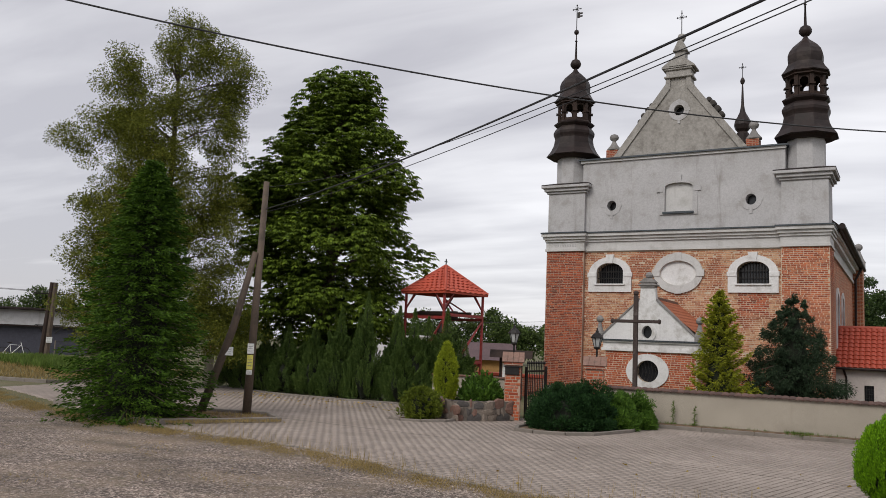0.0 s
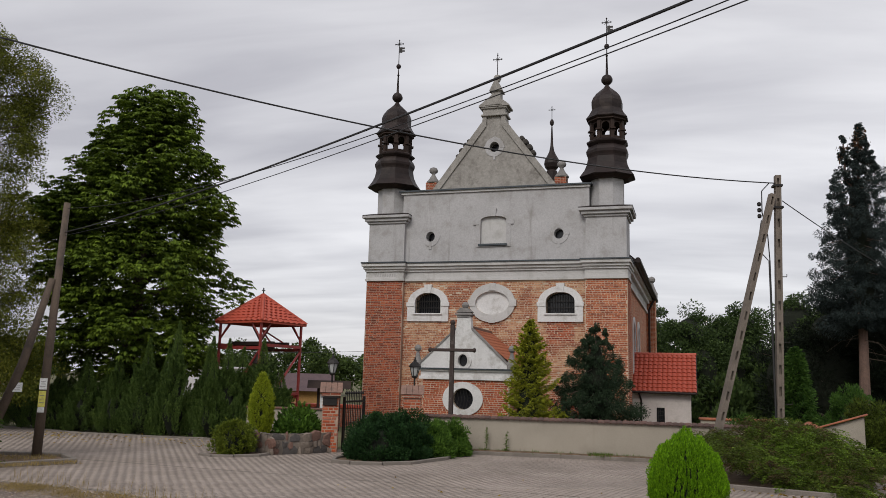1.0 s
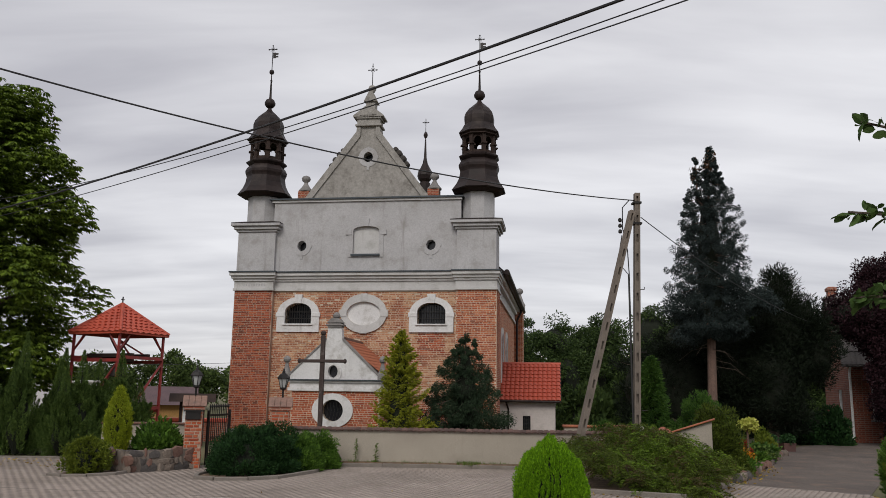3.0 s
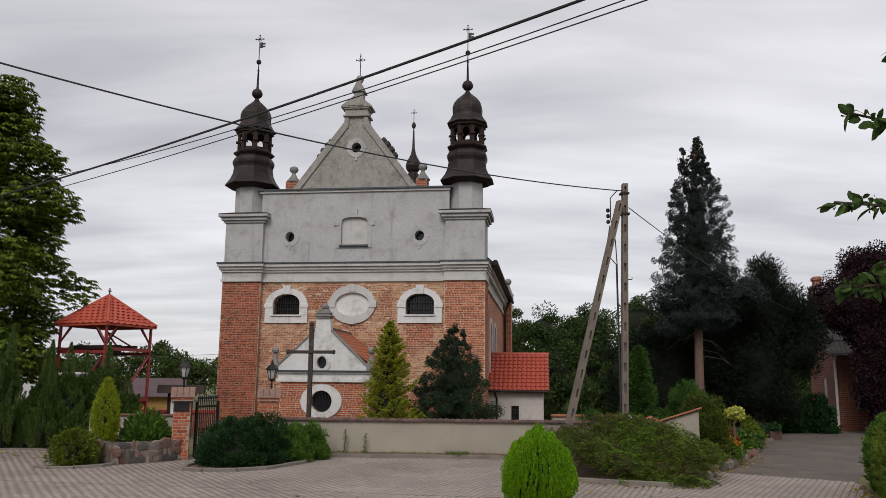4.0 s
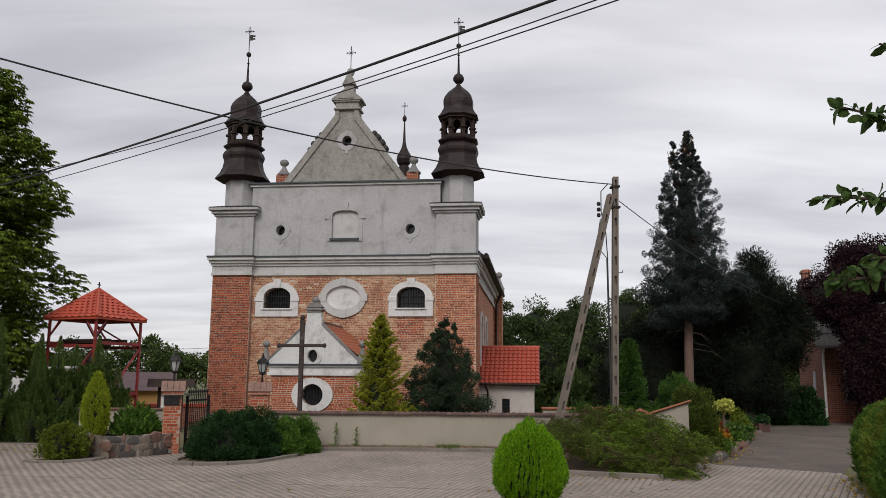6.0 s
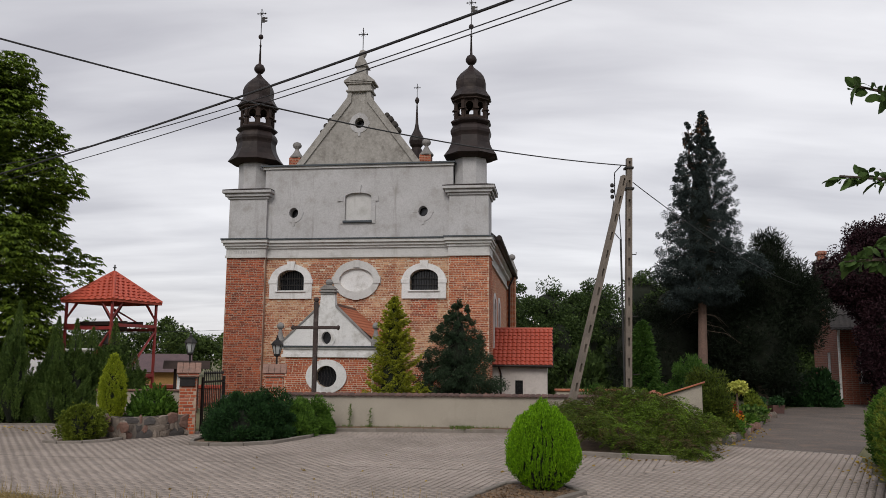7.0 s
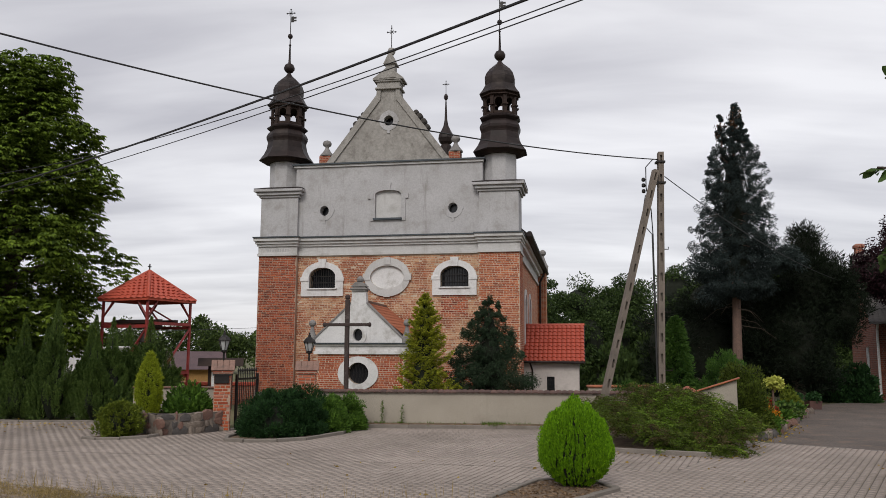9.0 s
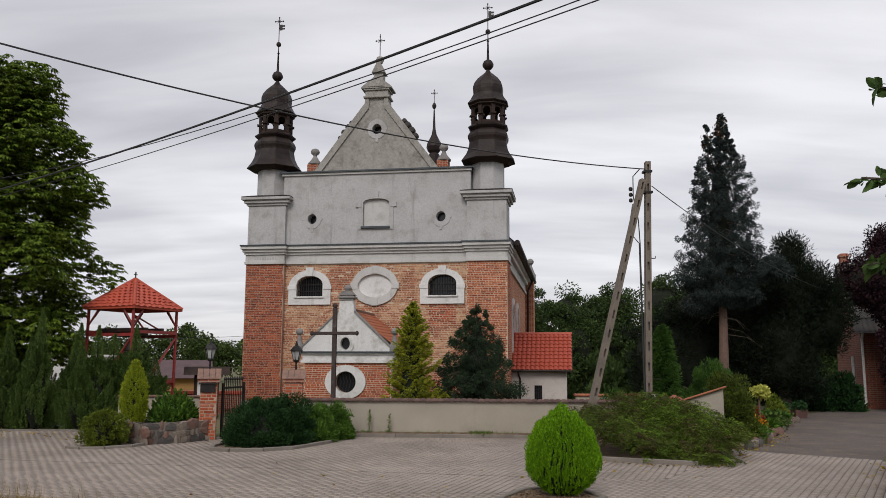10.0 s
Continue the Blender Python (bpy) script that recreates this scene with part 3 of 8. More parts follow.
# corner piers and turrets
skirt = [(1.30, 0.0), (1.33, 0.03), (1.30, 0.07), (1.10, 0.35), (0.98, 0.62), (0.93, 0.92), (0.95, 1.0), (1.0, 1.12), (1.01, 1.24), (0.93, 1.40), (0.84, 1.5), (0.98, 1.62), (1.0, 1.68), (0.86, 1.78)]
bulb = [(0.99, 0.0), (1.02, 0.04), (0.86, 0.25), (0.73, 0.5), (0.75, 0.7), (0.75, 0.88), (0.68, 1.08), (0.52, 1.3), (0.32, 1.48), (0.16, 1.62), (0.09, 1.74), (0.09, 1.8)]
for a, b, mat_ in ((-6.18, -4.30, "mortar_grey"), (4.34, 6.18, "mortar")):
    part("corner_pier", Geo().box(a, 0, BASE, b, 1.87, 6.55, bevel=0.01), M[mat_], church, "red brick corner pier")
    part("plinth", Geo().box(a - 0.05, -0.05, BASE, b + 0.05, 1.9, 0.2, bevel=0.03), M["stone_grey"], church, "grey rubble plinth")
    part("upper_pier", Geo().box(a + 0.02, 0.02, 7.42, b - 0.02, 1.85, 9.5, bevel=0.01), M["plaster"], church, "grey plastered pier")
    for z0, z1, out in ((9.34, 9.45, 0.06), (9.45, 9.60, 0.16), (9.60, 9.74, 0.27)):
        part("pier_cornice", Geo().box(a - out, -out, z0, b + out, 1.87 + out, z1, bevel=0.02), M["plaster"], church)
    c = -5.30 if a < 0 else 5.26
    part("pier_flashing", Geo().lathe([(1.70, 0), (1.70, 0.03), (1.05, 0.16)], 4, ((a + b) / 2, 0.93, 9.742), math.pi / 4), M["sheet_dark"], church)
    turret = part("turret", Geo().lathe([(0.78, 9.9), (0.78, tower_z(11.12))], 8, (c, 0.93, 0), math.pi / 8), M["plaster"], church, "octagonal plastered turret with a dark onion dome")
    zs = tower_z(11.05)
    part("eave", Geo().lathe([(1.02, -0.1), (1.2, 0.0), (1.24, 0.03)], 8, (c, 0.93, zs - 0.02), math.pi / 8), M["wood_dark"], turret)
    part("skirt_roof", Geo().lathe(skirt, 8, (c, 0.93, zs), math.pi / 8), M["sheet_dark"], turret, "dark standing-seam skirt roof")
    zl = zs + 1.78
    for k in range(8):
        an = math.pi / 8 + k * math.pi / 4
        m = Matrix.Translation((c, 0.93, zl)) @ Matrix.Rotation(an, 4, "Z")
        g = Geo().box(0.66, -0.085, 0, 0.82, 0.085, 0.95, m, 0.01).box(0.62, -0.12, 0.40, 0.9, 0.12, 0.47, m)
        part("lantern_post", g, M["wood_dark"], turret)
        m = Matrix.Translation((c, 0.93, zl)) @ Matrix.Rotation(an + math.pi / 8, 4, "Z") @ pose(0.68, 0, 0, 0, 0, -90)
        g = Geo().wall(-0.24, 0.24, level(0.0), level(0.95), -0.025, 0.025, [arch_hole(-0.17, 0.17, 0.14, 0.62, 0.17)], m=m)
        g.box(-0.24, -0.02, 0.33, -0.09, 0.02, 0.4, m).box(0.09, -0.02, 0.33, 0.24, 0.02, 0.4, m)
        part("lantern_arch", g, M["wood_dark"], turret)
    part("lantern_cornice", Geo().lathe([(0.8, 0), (0.93, 0.05), (0.9, 0.12), (0.99, 0.2)], 8, (c, 0.93, zl + 0.86), math.pi / 8), M["wood_dark"], turret)
    zb = zl + 1.02
    part("onion_dome", Geo().lathe(bulb, 8, (c, 0.93, zb), math.pi / 8), M["sheet_dark"], turret, "dark sheet metal onion dome")
    z = zb + 1.78
    ball = [(0.03, -0.02), (0.17, 0.04), (0.26, 0.16), (0.27, 0.27), (0.2, 0.42), (0.07, 0.5), (0.06, 0.6), (0.035, 1.42), (0.07, 1.44), (0.03, 1.5), (0.02, 1.78), (0.1, 1.83), (0.125, 1.91), (0.1, 2.0), (0.02, 2.05)]
    part("ball_and_spike", Geo().lathe(ball, 16, (c, 0.93, z)), M["sheet_dark"], turret, "dark ball and spike", True)
    iron_cross(c, 0.93, z + 2.0, 1.32, True, turret)

# arched windows with plaster surrounds, bars and panes
for (xa, xb), nm in ((win_l, "window"), (win_r, "window")):
    cx = (xa + xb) / 2
    outer = arch_outline(cx - 1.02, cx + 1.02, 4.62, 5.42, 0.82)
    inner = arch_outline(xa, xb, 5.0, 5.55, 0.42)
    win = part(nm, Geo().band(outer, inner, 0.13, 0.32), M["plaster_white"], church, "arched window with white plaster surround and iron bars")
    part("keystone", Geo().prism([(cx - 0.13, 5.95), (cx + 0.13, 5.95), (cx + 0.2, 6.36), (cx - 0.2, 6.36)], 0.09, 0.3), M["plaster_white"], win)
    for s in (-1, 1):
        part("impost", Geo().box(cx + s * 0.86 - 0.2, 0.10, 5.32, cx + s * 0.86 + 0.2, 0.26, 5.52, bevel=0.01), M["plaster_white"], win)
    part("sill", Geo().box(cx - 0.72, 0.06, 4.93, cx + 0.72, 0.34, 5.0, bevel=0.01), M["plaster_white"], win, "weathered sill")
    part("pane", Geo().box(xa - 0.05, 0.66, 4.95, xb + 0.05, 0.68, 6.05), M["glass_dark"], win, "dark glass")
    for k in range(11):
        x = xa + (xb - xa) * (k + 0.5) / 11
        top = 5.55 + 0.42 * math.sqrt(max(0, 1 - ((x - cx) / 0.635) ** 2))
        part("bar", Geo().tube([(x, 0.36, 5.0), (x, 0.36, top)], 0.018, 5), M["iron"], win)
    for z in (5.25, 5.55):
        part("bar", Geo().box(xa, 0.35, z, xb, 0.38, z + 0.04), M["iron"], win)
# blind oval
med = part("blind_oval", Geo().band(ellipse(0.05, 5.48, 1.08, 0.9, 48), ellipse(0.05, 5.48, 0.80, 0.54, 48), 0.13, 0.3), M["plaster_pale"], church, "blind oval panel with plaster surround")
part("panel", Geo().prism(ellipse(0.05, 5.48, 0.82, 0.56, 40), 0.27, 0.6), M["plaster_white"], med)
for a in (0, 90, 180, 270):
    m = Matrix.Translation((0.05, 0, 5.48)) @ Matrix.Rotation(-radians(a), 4, "Y")
    r = 0.94 if a % 180 == 0 else 0.72
    part("keystone", Geo().box(r - 0.14, 0.10, -0.15, r + 0.2, 0.3, 0.15, m), M["plaster_pale"], med)
# oculi in the upper wall and the gable
for cx, cz, y, r in ((-3.06, 8.68, 0.22, 0.24), (3.12, 8.66, 0.22, 0.24), (0.0, 12.98, 0.30, 0.25)):
    oc = part("oculus", Geo().band(ellipse(cx, cz, r + 0.21, r + 0.23), ellipse(cx, cz, r - 0.02, r), y - 0.022, y + 0.1), M["plaster"], church, "small round window in a plaster ring")
    for a in (0, 90, 180, 270):
        m = Matrix.Translation((cx, 0, cz)) @ Matrix.Rotation(-radians(a), 4, "Y")
        part("keystone", Geo().box(r + 0.04, y - 0.03, -0.06, r + (0.38 if a == 270 else 0.25), y + 0.05, 0.06, m), M["plaster"], oc)
    part("pane", Geo().prism(ellipse(cx, cz, r + 0.02, r + 0.02), y + 0.45, y + 0.47), M["glass_dark"], oc, "dark glass")
# blind niche
nic = part("niche", Geo().band(arch_outline(-0.80, 0.88, 8.12, 9.36, 0.36), arch_outline(-0.58, 0.66, 8.24, 9.40, 0.19), 0.18, 0.3), M["plaster"], church, "shallow arched niche with plaster frame")
part("panel", Geo().box(-0.62, 0.34, 8.2, 0.7, 0.5, 9.65), M["plaster_pale"], nic)
part("keystone", Geo().prism([(-0.08, 9.58), (0.14, 9.58), (0.18, 9.95), (-0.12, 9.95)], 0.15, 0.3), M["plaster"], nic)
part("sill", Geo().box(-0.66, 0.1, 8.16, 0.72, 0.4, 8.26, bevel=0.01), M["sheet_grey"], nic, "blue-grey metal sill")
for s in (-1, 1):
    part("ear", Geo().box(0.04 + s * 0.84 - 0.14, 0.16, 9.18, 0.04 + s * 0.84 + 0.14, 0.27, 9.4), M["plaster"], nic)

# nave: side walls, rear wall, roof
side_holes = [arch_hole(y, y + 1.25, 1.5, 4.55, 0.5) for y in (2.1, 5.4, 8.7)]
TO_RIGHT = Matrix(((0, -1, 0, 6.0), (1, 0, 0, 0), (0, 0, 1, 0), (0, 0, 0, 1)))
g = Geo().wall(1.87, 19.0, level(BASE), level(6.5), 0.0, 0.8, side_holes, m=TO_RIGHT)
part("side_wall", g, M["brick_orange"], church, "orange brick nave wall")
for y in (2.1, 5.4, 8.7):
    swin = part("window", Geo().band(arch_outline(y - 0.2, y + 1.45, 1.3, 4.6, 0.72), arch_outline(y, y + 1.25, 1.5, 4.55, 0.5), -0.06, 0.15, TO_RIGHT), M["plaster_white"], church, "tall arched window with white surround")
    part("pane", Geo().box(y - 0.05, 0.5, 1.45, y + 1.3, 0.53, 5.1, TO_RIGHT), M["glass_dark"], swin, "dark glass")
g = Geo().box(-6.0, 1.87, BASE, -5.2, 19.0, 6.5).box(-6.0, 18.3, BASE, 6.0, 19.0, 6.5)
part("rear_walls", g, M["brick_red"], church)
for z0, z1, out, mat_ in ((6.5, 6.66, 0.1, "plaster_pale"), (6.66, 7.1, 0.03, "plaster_pale"), (7.1, 7.3, 0.2, "plaster_white"), (7.3, 7.46, 0.36, "plaster_white")):
    for s in (-1, 1):
        x0, x1 = sorted((s * 5.4, s * (6.0 + out)))
        part("side_cornice", Geo().box(x0, 1.87, z0, x1, 19.0 + out, z1), M[mat_], church)
roof = Geo().prism([(-6.5, 7.46), (6.5, 7.46), (6.5, 7.56), (0, 13.2), (-6.5, 7.56)], 1.6, 19.5)
part("nave_roof", roof, M["sheet_dark"], church, "dark pitched nave roof")
for s in (-1, 1):
    part("gutter", Geo().tube([(s * 6.55, 1.4, 7.55), (s * 6.55, 19.6, 7.5)], 0.13, 10), M["sheet_dark"], church, "dark half-round gutter")
    part("rear_pier", Geo().box(s * 6.1 - 0.45, 17.6, BASE, s * 6.1 + 0.45, 19.1, 7.4, bevel=0.02), M["brick_orange"], church)
    g = Geo().box(s * 6.3 - 0.35, 18.6, 7.4, s * 6.3 + 0.35, 19.2, 7.9).lathe([(0.4, 7.9), (0.28, 8.1), (0.13, 8.5), (0.1, 8.62), (0.22, 8.75), (0.24, 8.88), (0.17, 9.0), (0.03, 9.07)], 14, (s * 6.3, 18.9, 0))
    part("pinnacle", g, M["stone_grey"], church, "grey stone ball pinnacle")
part("downpipe", Geo().tube([(6.55, 17.3, 7.45), (6.2, 17.2, 6.7), (6.15, 17.2, 0)], 0.07, 8), M["sheet_dark"], church)
fl = Geo().lathe([(0.40, 12.2), (0.40, 16.25), (0.30, 16.38), (0.45, 16.55), (0.54, 16.82), (0.49, 17.12), (0.33, 17.40), (0.18, 17.72), (0.10, 18.15), (0.05, 19.4), (0.035, 19.55), (0.12, 19.65), (0.16, 19.8), (0.11, 19.95), (0.03, 20.05)], 10, (-0.2, 17.6, 0))
flt = part("ridge_turret", fl, M["sheet_dark"], church, "small dark onion ridge turret with a spike")
iron_cross(-0.2, 17.6, 20.0, 1.0, False, flt)

# ---------- porch ----------
porch = thing("porch", CH, "low church porch with white plastered gable and red tile roof", "porch", turn=-9)
YF = -3.85
ph = [round_hole(-0.11, 1.17, 0.44, 0.43)]
part("front_wall", Geo().wall(-1.86, 1.78, level(BASE), level(1.94), YF, YF + 0.35, ph), M["mortar"], porch, "red brick porch wall")
for x in (-1.86, 1.43):
    part("side_wall", Geo().box(x, YF + 0.35, BASE, x + 0.35, 0.2, 1.94), M["brick_gate"], porch)
for z0, z1, out, mat_ in ((1.94, 2.06, 0.1, "plaster_white"), (2.06, 2.28, 0.04, "plaster_white"), (2.28, 2.34, 0.12, "plaster_white"), (2.34, 2.40, 0.18, "sheet_grey")):
    part("cornice", Geo().box(-1.9 - out, YF - out, z0, 1.82 + out, YF + 0.36, z1), M[mat_], porch)
    for s, x in ((-1, -1.86), (1, 1.78)):
        xa, xb = sorted((x + s * out, x - s * 0.3))
        part("cornice", Geo().box(xa, YF + 0.36, z0, xb, 0.2, z1), M[mat_], porch)
pg = [(-2.02, 2.40), (-2.0, 2.55), (-0.47, 4.00), (-0.42, 4.5), (0.14, 4.5), (0.19, 4.00), (1.72, 2.55), (1.74, 2.40)]


def pg_top(x):
    for (xa, za), (xb, zb) in zip(pg, pg[1:]):
        if xa <= x <= xb:
            return za + (zb - za) * (x - xa) / (xb - xa)
    return 2.4


pgable = part("gable", Geo().wall(-2.02, 1.74, level(2.40), pg_top, YF, YF + 0.3, [round_hole(-0.15, 2.72, 0.20, 0.25)], [p[0] for p in pg]), M["plaster_white"], porch, "white plastered gable")
for s in (-1, 1):
    rim = [(s * 1.88 - 0.14, 2.53), (s * 0.34 - 0.14, 3.98), (s * 0.34 - 0.14, 4.06), (s * 1.91 - 0.14, 2.58)]
    part("gable_rim", Geo().prism(rim, YF - 0.05, YF + 0.36), M["stone_grey"], pgable)
g = Geo().box(-0.43, YF - 0.05, 4.5, 0.15, YF + 0.35, 4.57).box(-0.50, YF - 0.1, 4.57, 0.22, YF + 0.4, 4.64, bevel=0.015).box(-0.41, YF - 0.04, 4.64, 0.13, YF + 0.34, 4.70)
g.prism([(-0.48, 4.7), (0.20, 4.7), (0.0, 4.88), (-0.28, 4.88)], YF - 0.08, YF + 0.38)
g.lathe([(0.06, 4.86), (0.14, 4.93), (0.16, 5.01), (0.11, 5.1), (0.03, 5.15)], 14, (-0.14, YF + 0.18, 0))
part("gable_cap", g, M["stone_grey"], pgable, "weathered stone cap with a ball")
oc = part("oculus", Geo().band(ellipse(-0.15, 2.72, 0.37, 0.40), ellipse(-0.15, 2.72, 0.20, 0.25), YF - 0.04, YF + 0.05), M["plaster_white"], pgable)
part("pane", Geo().prism(ellipse(-0.15, 2.72, 0.24, 0.28), YF + 0.2, YF + 0.22), M["glass_dark"], oc)
big = part("oval_window", Geo().band(ellipse(-0.11, 1.17, 0.85, 0.68, 40), ellipse(-0.11, 1.17, 0.44, 0.43, 40), YF - 0.07, YF + 0.1), M["plaster_white"], porch, "oval window in a broad white surround")
part("pane", Geo().prism(ellipse(-0.11, 1.17, 0.47, 0.46), YF + 0.25, YF + 0.27), M["glass_dark"], big)
g = Geo()
for k in range(7):
    x = -0.11 + (k - 3) * 0.13
    h = 0.41 * math.sqrt(max(0, 1 - ((x + 0.11) / 0.46) ** 2))
    g.tube([(x - 0.04, YF + 0.1, 1.17 - h), (x + 0.05, YF + 0.1, 1.17), (x - 0.04, YF + 0.1, 1.17 + h)], 0.014, 5)
part("grille", g, M["iron"], big, "curved iron grille")
for x in (-2.13, 1.88):
    g = Geo().box(x - 0.16, YF - 0.1, 2.40, x + 0.16, YF + 0.26, 2.62).lathe([(0.20, 2.62), (0.12, 2.8), (0.07, 3.0), (0.06, 3.06), (0.13, 3.13), (0.15, 3.21), (0.11, 3.3), (0.03, 3.35)], 14, (x, YF + 0.08, 0))
    part("pinnacle", g, M["stone_grey"], porch, "grey stone ball pinnacle")


def tiled_slope(corner, along, down, rows, cols, material, parent, name="tile", sag=0.035, single=False, step=0.045):
    """One slope of pan tiles: courses of wavy tiles that step over one another."""
    corner, along, down = Vector(corner), Vector(along), Vector(down)
    up = along.cross(down).normalized()
    if up.z < 0:
        up = -up
    if single:      # every tile an object of its own on one mesh, over a plain underlay
        base = part(name, Geo().add([corner, corner + along, corner + along + down, corner + down], [(0, 1, 2, 3)]), M["wood_dark"], parent)
        tg = Geo()
        a, d = along / cols, down / rows
        for k in range(5):
            q, w = a * (k / 4), up * (sag * math.sin(math.pi * k / 4) ** 0.7 if 0 < k < 4 else 0.0)
            tg.v += [tuple(q + w), tuple(q + d * 1.12 + w + up * step), tuple(q + d * 1.12 + w)]
        for k in range(4):
            i = k * 3
            tg.f += [(i, i + 3, i + 4, i + 1), (i + 1, i + 4, i + 5, i + 2)]
        tme = mesh_from("roof_tile", tg.v, tg.f)
        tme.materials.append(material)
        for r in range(rows):
            for c in range(cols):
                o = new("roof_tile", tme)
                o.parent = base
                o.matrix_basis = Matrix.Translation(corner + a * c + d * r + up * (0.015 + 0.004 * math.sin(r * 7.3 + c * 3.1)))
        return base
    g = Geo()
    seg = 4
    for r in range(rows):
        b = len(g.v)
        a0, a1 = r / rows, (r + 1.12) / rows
        for c in range(cols * seg + 1):
            wave = sag * abs(math.sin(math.pi * c / seg)) ** 0.7
            q = corner + along * (c / (cols * seg))
            g.v.append(tuple(q + down * a0 + up * (wave + 0.0)))
            g.v.append(tuple(q + down * a1 + up * (wave + 0.04)))
            g.v.append(tuple(q + down * a1 + up * (wave + 0.0)))
        for c in range(cols * seg):
            i = b + c * 3
            g.f += [(i, i + 3, i + 4, i + 1), (i + 1, i + 4, i + 5, i + 2)]
    return part(name, g, material, parent)


ridge_z, eave_z = 4.10, 2.44
for s in (-1, 1):
    slope = tiled_slope((-0.04, YF + 0.3, ridge_z), (0, 3.9, 0), (s * 2.05, 0, eave_z - ridge_z), 11, 19, M["roof_tile_old"], porch, "roof_slope", 0.03, s > 0, 0.02)
    slope["label"] = "weathered red clay tile slope"
part("roof_body", Geo().prism([(-2.0, 2.38), (1.92, 2.38), (-0.04, ridge_z - 0.05)], YF + 0.3, 0.2), M["wood_dark"], porch)
g = Geo()
for k in range(11):
    m = pose(-0.04, YF + 0.3 + k * 0.35, ridge_z - 0.02, 90, 0, 0)
    g.lathe([(0.11, 0), (0.13, -0.38)], 8, m=m)
part("ridge_tiles", g, M["coping_tile"], porch, "dark half-round ridge tiles")

# ---------- plants ----------
RNG = np.random.default_rng(7)
GREEN = {
    "chestnut": leafage("chestnut_leaves", (0.046, 0.073, 0.015), (0.180, 0.262, 0.028), tip=(0.38, 0.48, 0.055), lo=0.2, hi=0.8),
    "ash": leafage("olive_leaves", (0.045, 0.060, 0.010), (0.185, 0.200, 0.030), tip=(0.46, 0.36, 0.05)),
    "spruce": leafage("spruce_needles", (0.012, 0.032, 0.005), (0.074, 0.145, 0.014), tip=(0.18, 0.28, 0.03)),
    "blue_spruce": leafage("blue_spruce_needles", (0.010, 0.015, 0.014), (0.052, 0.070, 0.067), tip=(0.20, 0.25, 0.25)),
    "dark_spruce": leafage("dark_spruce_needles", (0.009, 0.020, 0.010), (0.044, 0.070, 0.037), tip=(0.12, 0.165, 0.09)),
    "thuja_lime": leafage("lime_gold_thuja_sprays", (0.09, 0.135, 0.012), (0.38, 0.44, 0.030), tip=(0.64, 0.62, 0.07)),
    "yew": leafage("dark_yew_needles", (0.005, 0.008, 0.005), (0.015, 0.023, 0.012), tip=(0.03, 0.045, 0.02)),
    "juniper": leafage("juniper_needles", (0.014, 0.032, 0.012), (0.130, 0.200, 0.045), tip=(0.42, 0.50, 0.12)),
    "juniper_low": leafage("spreading_juniper_needles", (0.015, 0.020, 0.005), (0.100, 0.140, 0.020), tip=(0.30, 0.32, 0.06)),
    "juniper_lime": leafage("fresh_juniper_needles", (0.030, 0.055, 0.008), (0.170, 0.270, 0.030), tip=(0.40, 0.48, 0.07)),
    "juniper_brown": leafage("browned_juniper_needles", (0.030, 0.020, 0.010), (0.120, 0.090, 0.040), tip=(0.26, 0.19, 0.09)),
    "hedge_dark": leafage("dark_hedge_leaves", (0.007, 0.020, 0.008), (0.030, 0.075, 0.022), tip=(0.08, 0.15, 0.035)),
    "hedge_light": leafage("fresh_hedge_leaves", (0.022, 0.055, 0.010), (0.11, 0.21, 0.030), tip=(0.20, 0.32, 0.05)),
    "thuja_bright": leafage("bright_thuja_sprays", (0.04, 0.11, 0.005), (0.21, 0.42, 0.013), tip=(0.48, 0.64, 0.035)),
    "thuja_gold": leafage("golden_thuja_sprays", (0.075, 0.10, 0.012), (0.34, 0.35, 0.028), tip=(0.65, 0.55, 0.06)),
    "thuja_olive": leafage("olive_thuja_sprays", (0.050, 0.075, 0.010), (0.17, 0.21, 0.026), tip=(0.34, 0.31, 0.04)),
    "thuja_green": leafage("green_thuja_sprays", (0.018, 0.050, 0.010), (0.075, 0.150, 0.026), tip=(0.13, 0.23, 0.04)),
    "beech": leafage("copper_beech_leaves", (0.012, 0.006, 0.008), (0.040, 0.017, 0.022), tip=(0.075, 0.03, 0.035)),
    "apple": leafage("apple_leaves", (0.028, 0.055, 0.014), (0.070, 0.120, 0.032), tip=(0.15, 0.20, 0.055)),
    "woods": leafage("far_wood_leaves", (0.015, 0.029, 0.010), (0.064, 0.102, 0.028), tip=(0.13, 0.18, 0.045)),
    "grove": leafage("far_grove_leaves", (0.016, 0.030, 0.010), (0.085, 0.125, 0.032), tip=(0.16, 0.21, 0.05)),
    "grass": leafage("dry_grass_blades", (0.16, 0.125, 0.045), (0.36, 0.26, 0.11), tip=(0.20, 0.21, 0.06)),
    "grass_green": leafage("green_grass_blades", (0.05, 0.085, 0.015), (0.13, 0.19, 0.04), tip=(0.26, 0.23, 0.08)),
    "flower_red": leafage("red_petals", (0.22, 0.015, 0.015), (0.42, 0.04, 0.03)),
    "flower_orange": leafage("orange_petals", (0.5, 0.16, 0.01), (0.6, 0.30, 0.03)),
    "flower_white": leafage("silver_leaves", (0.4, 0.45, 0.5), (0.6, 0.65, 0.68)),
    "leaf_gold": leafage("pale_yellow_leaves", (0.30, 0.33, 0.05), (0.55, 0.55, 0.14)),
}


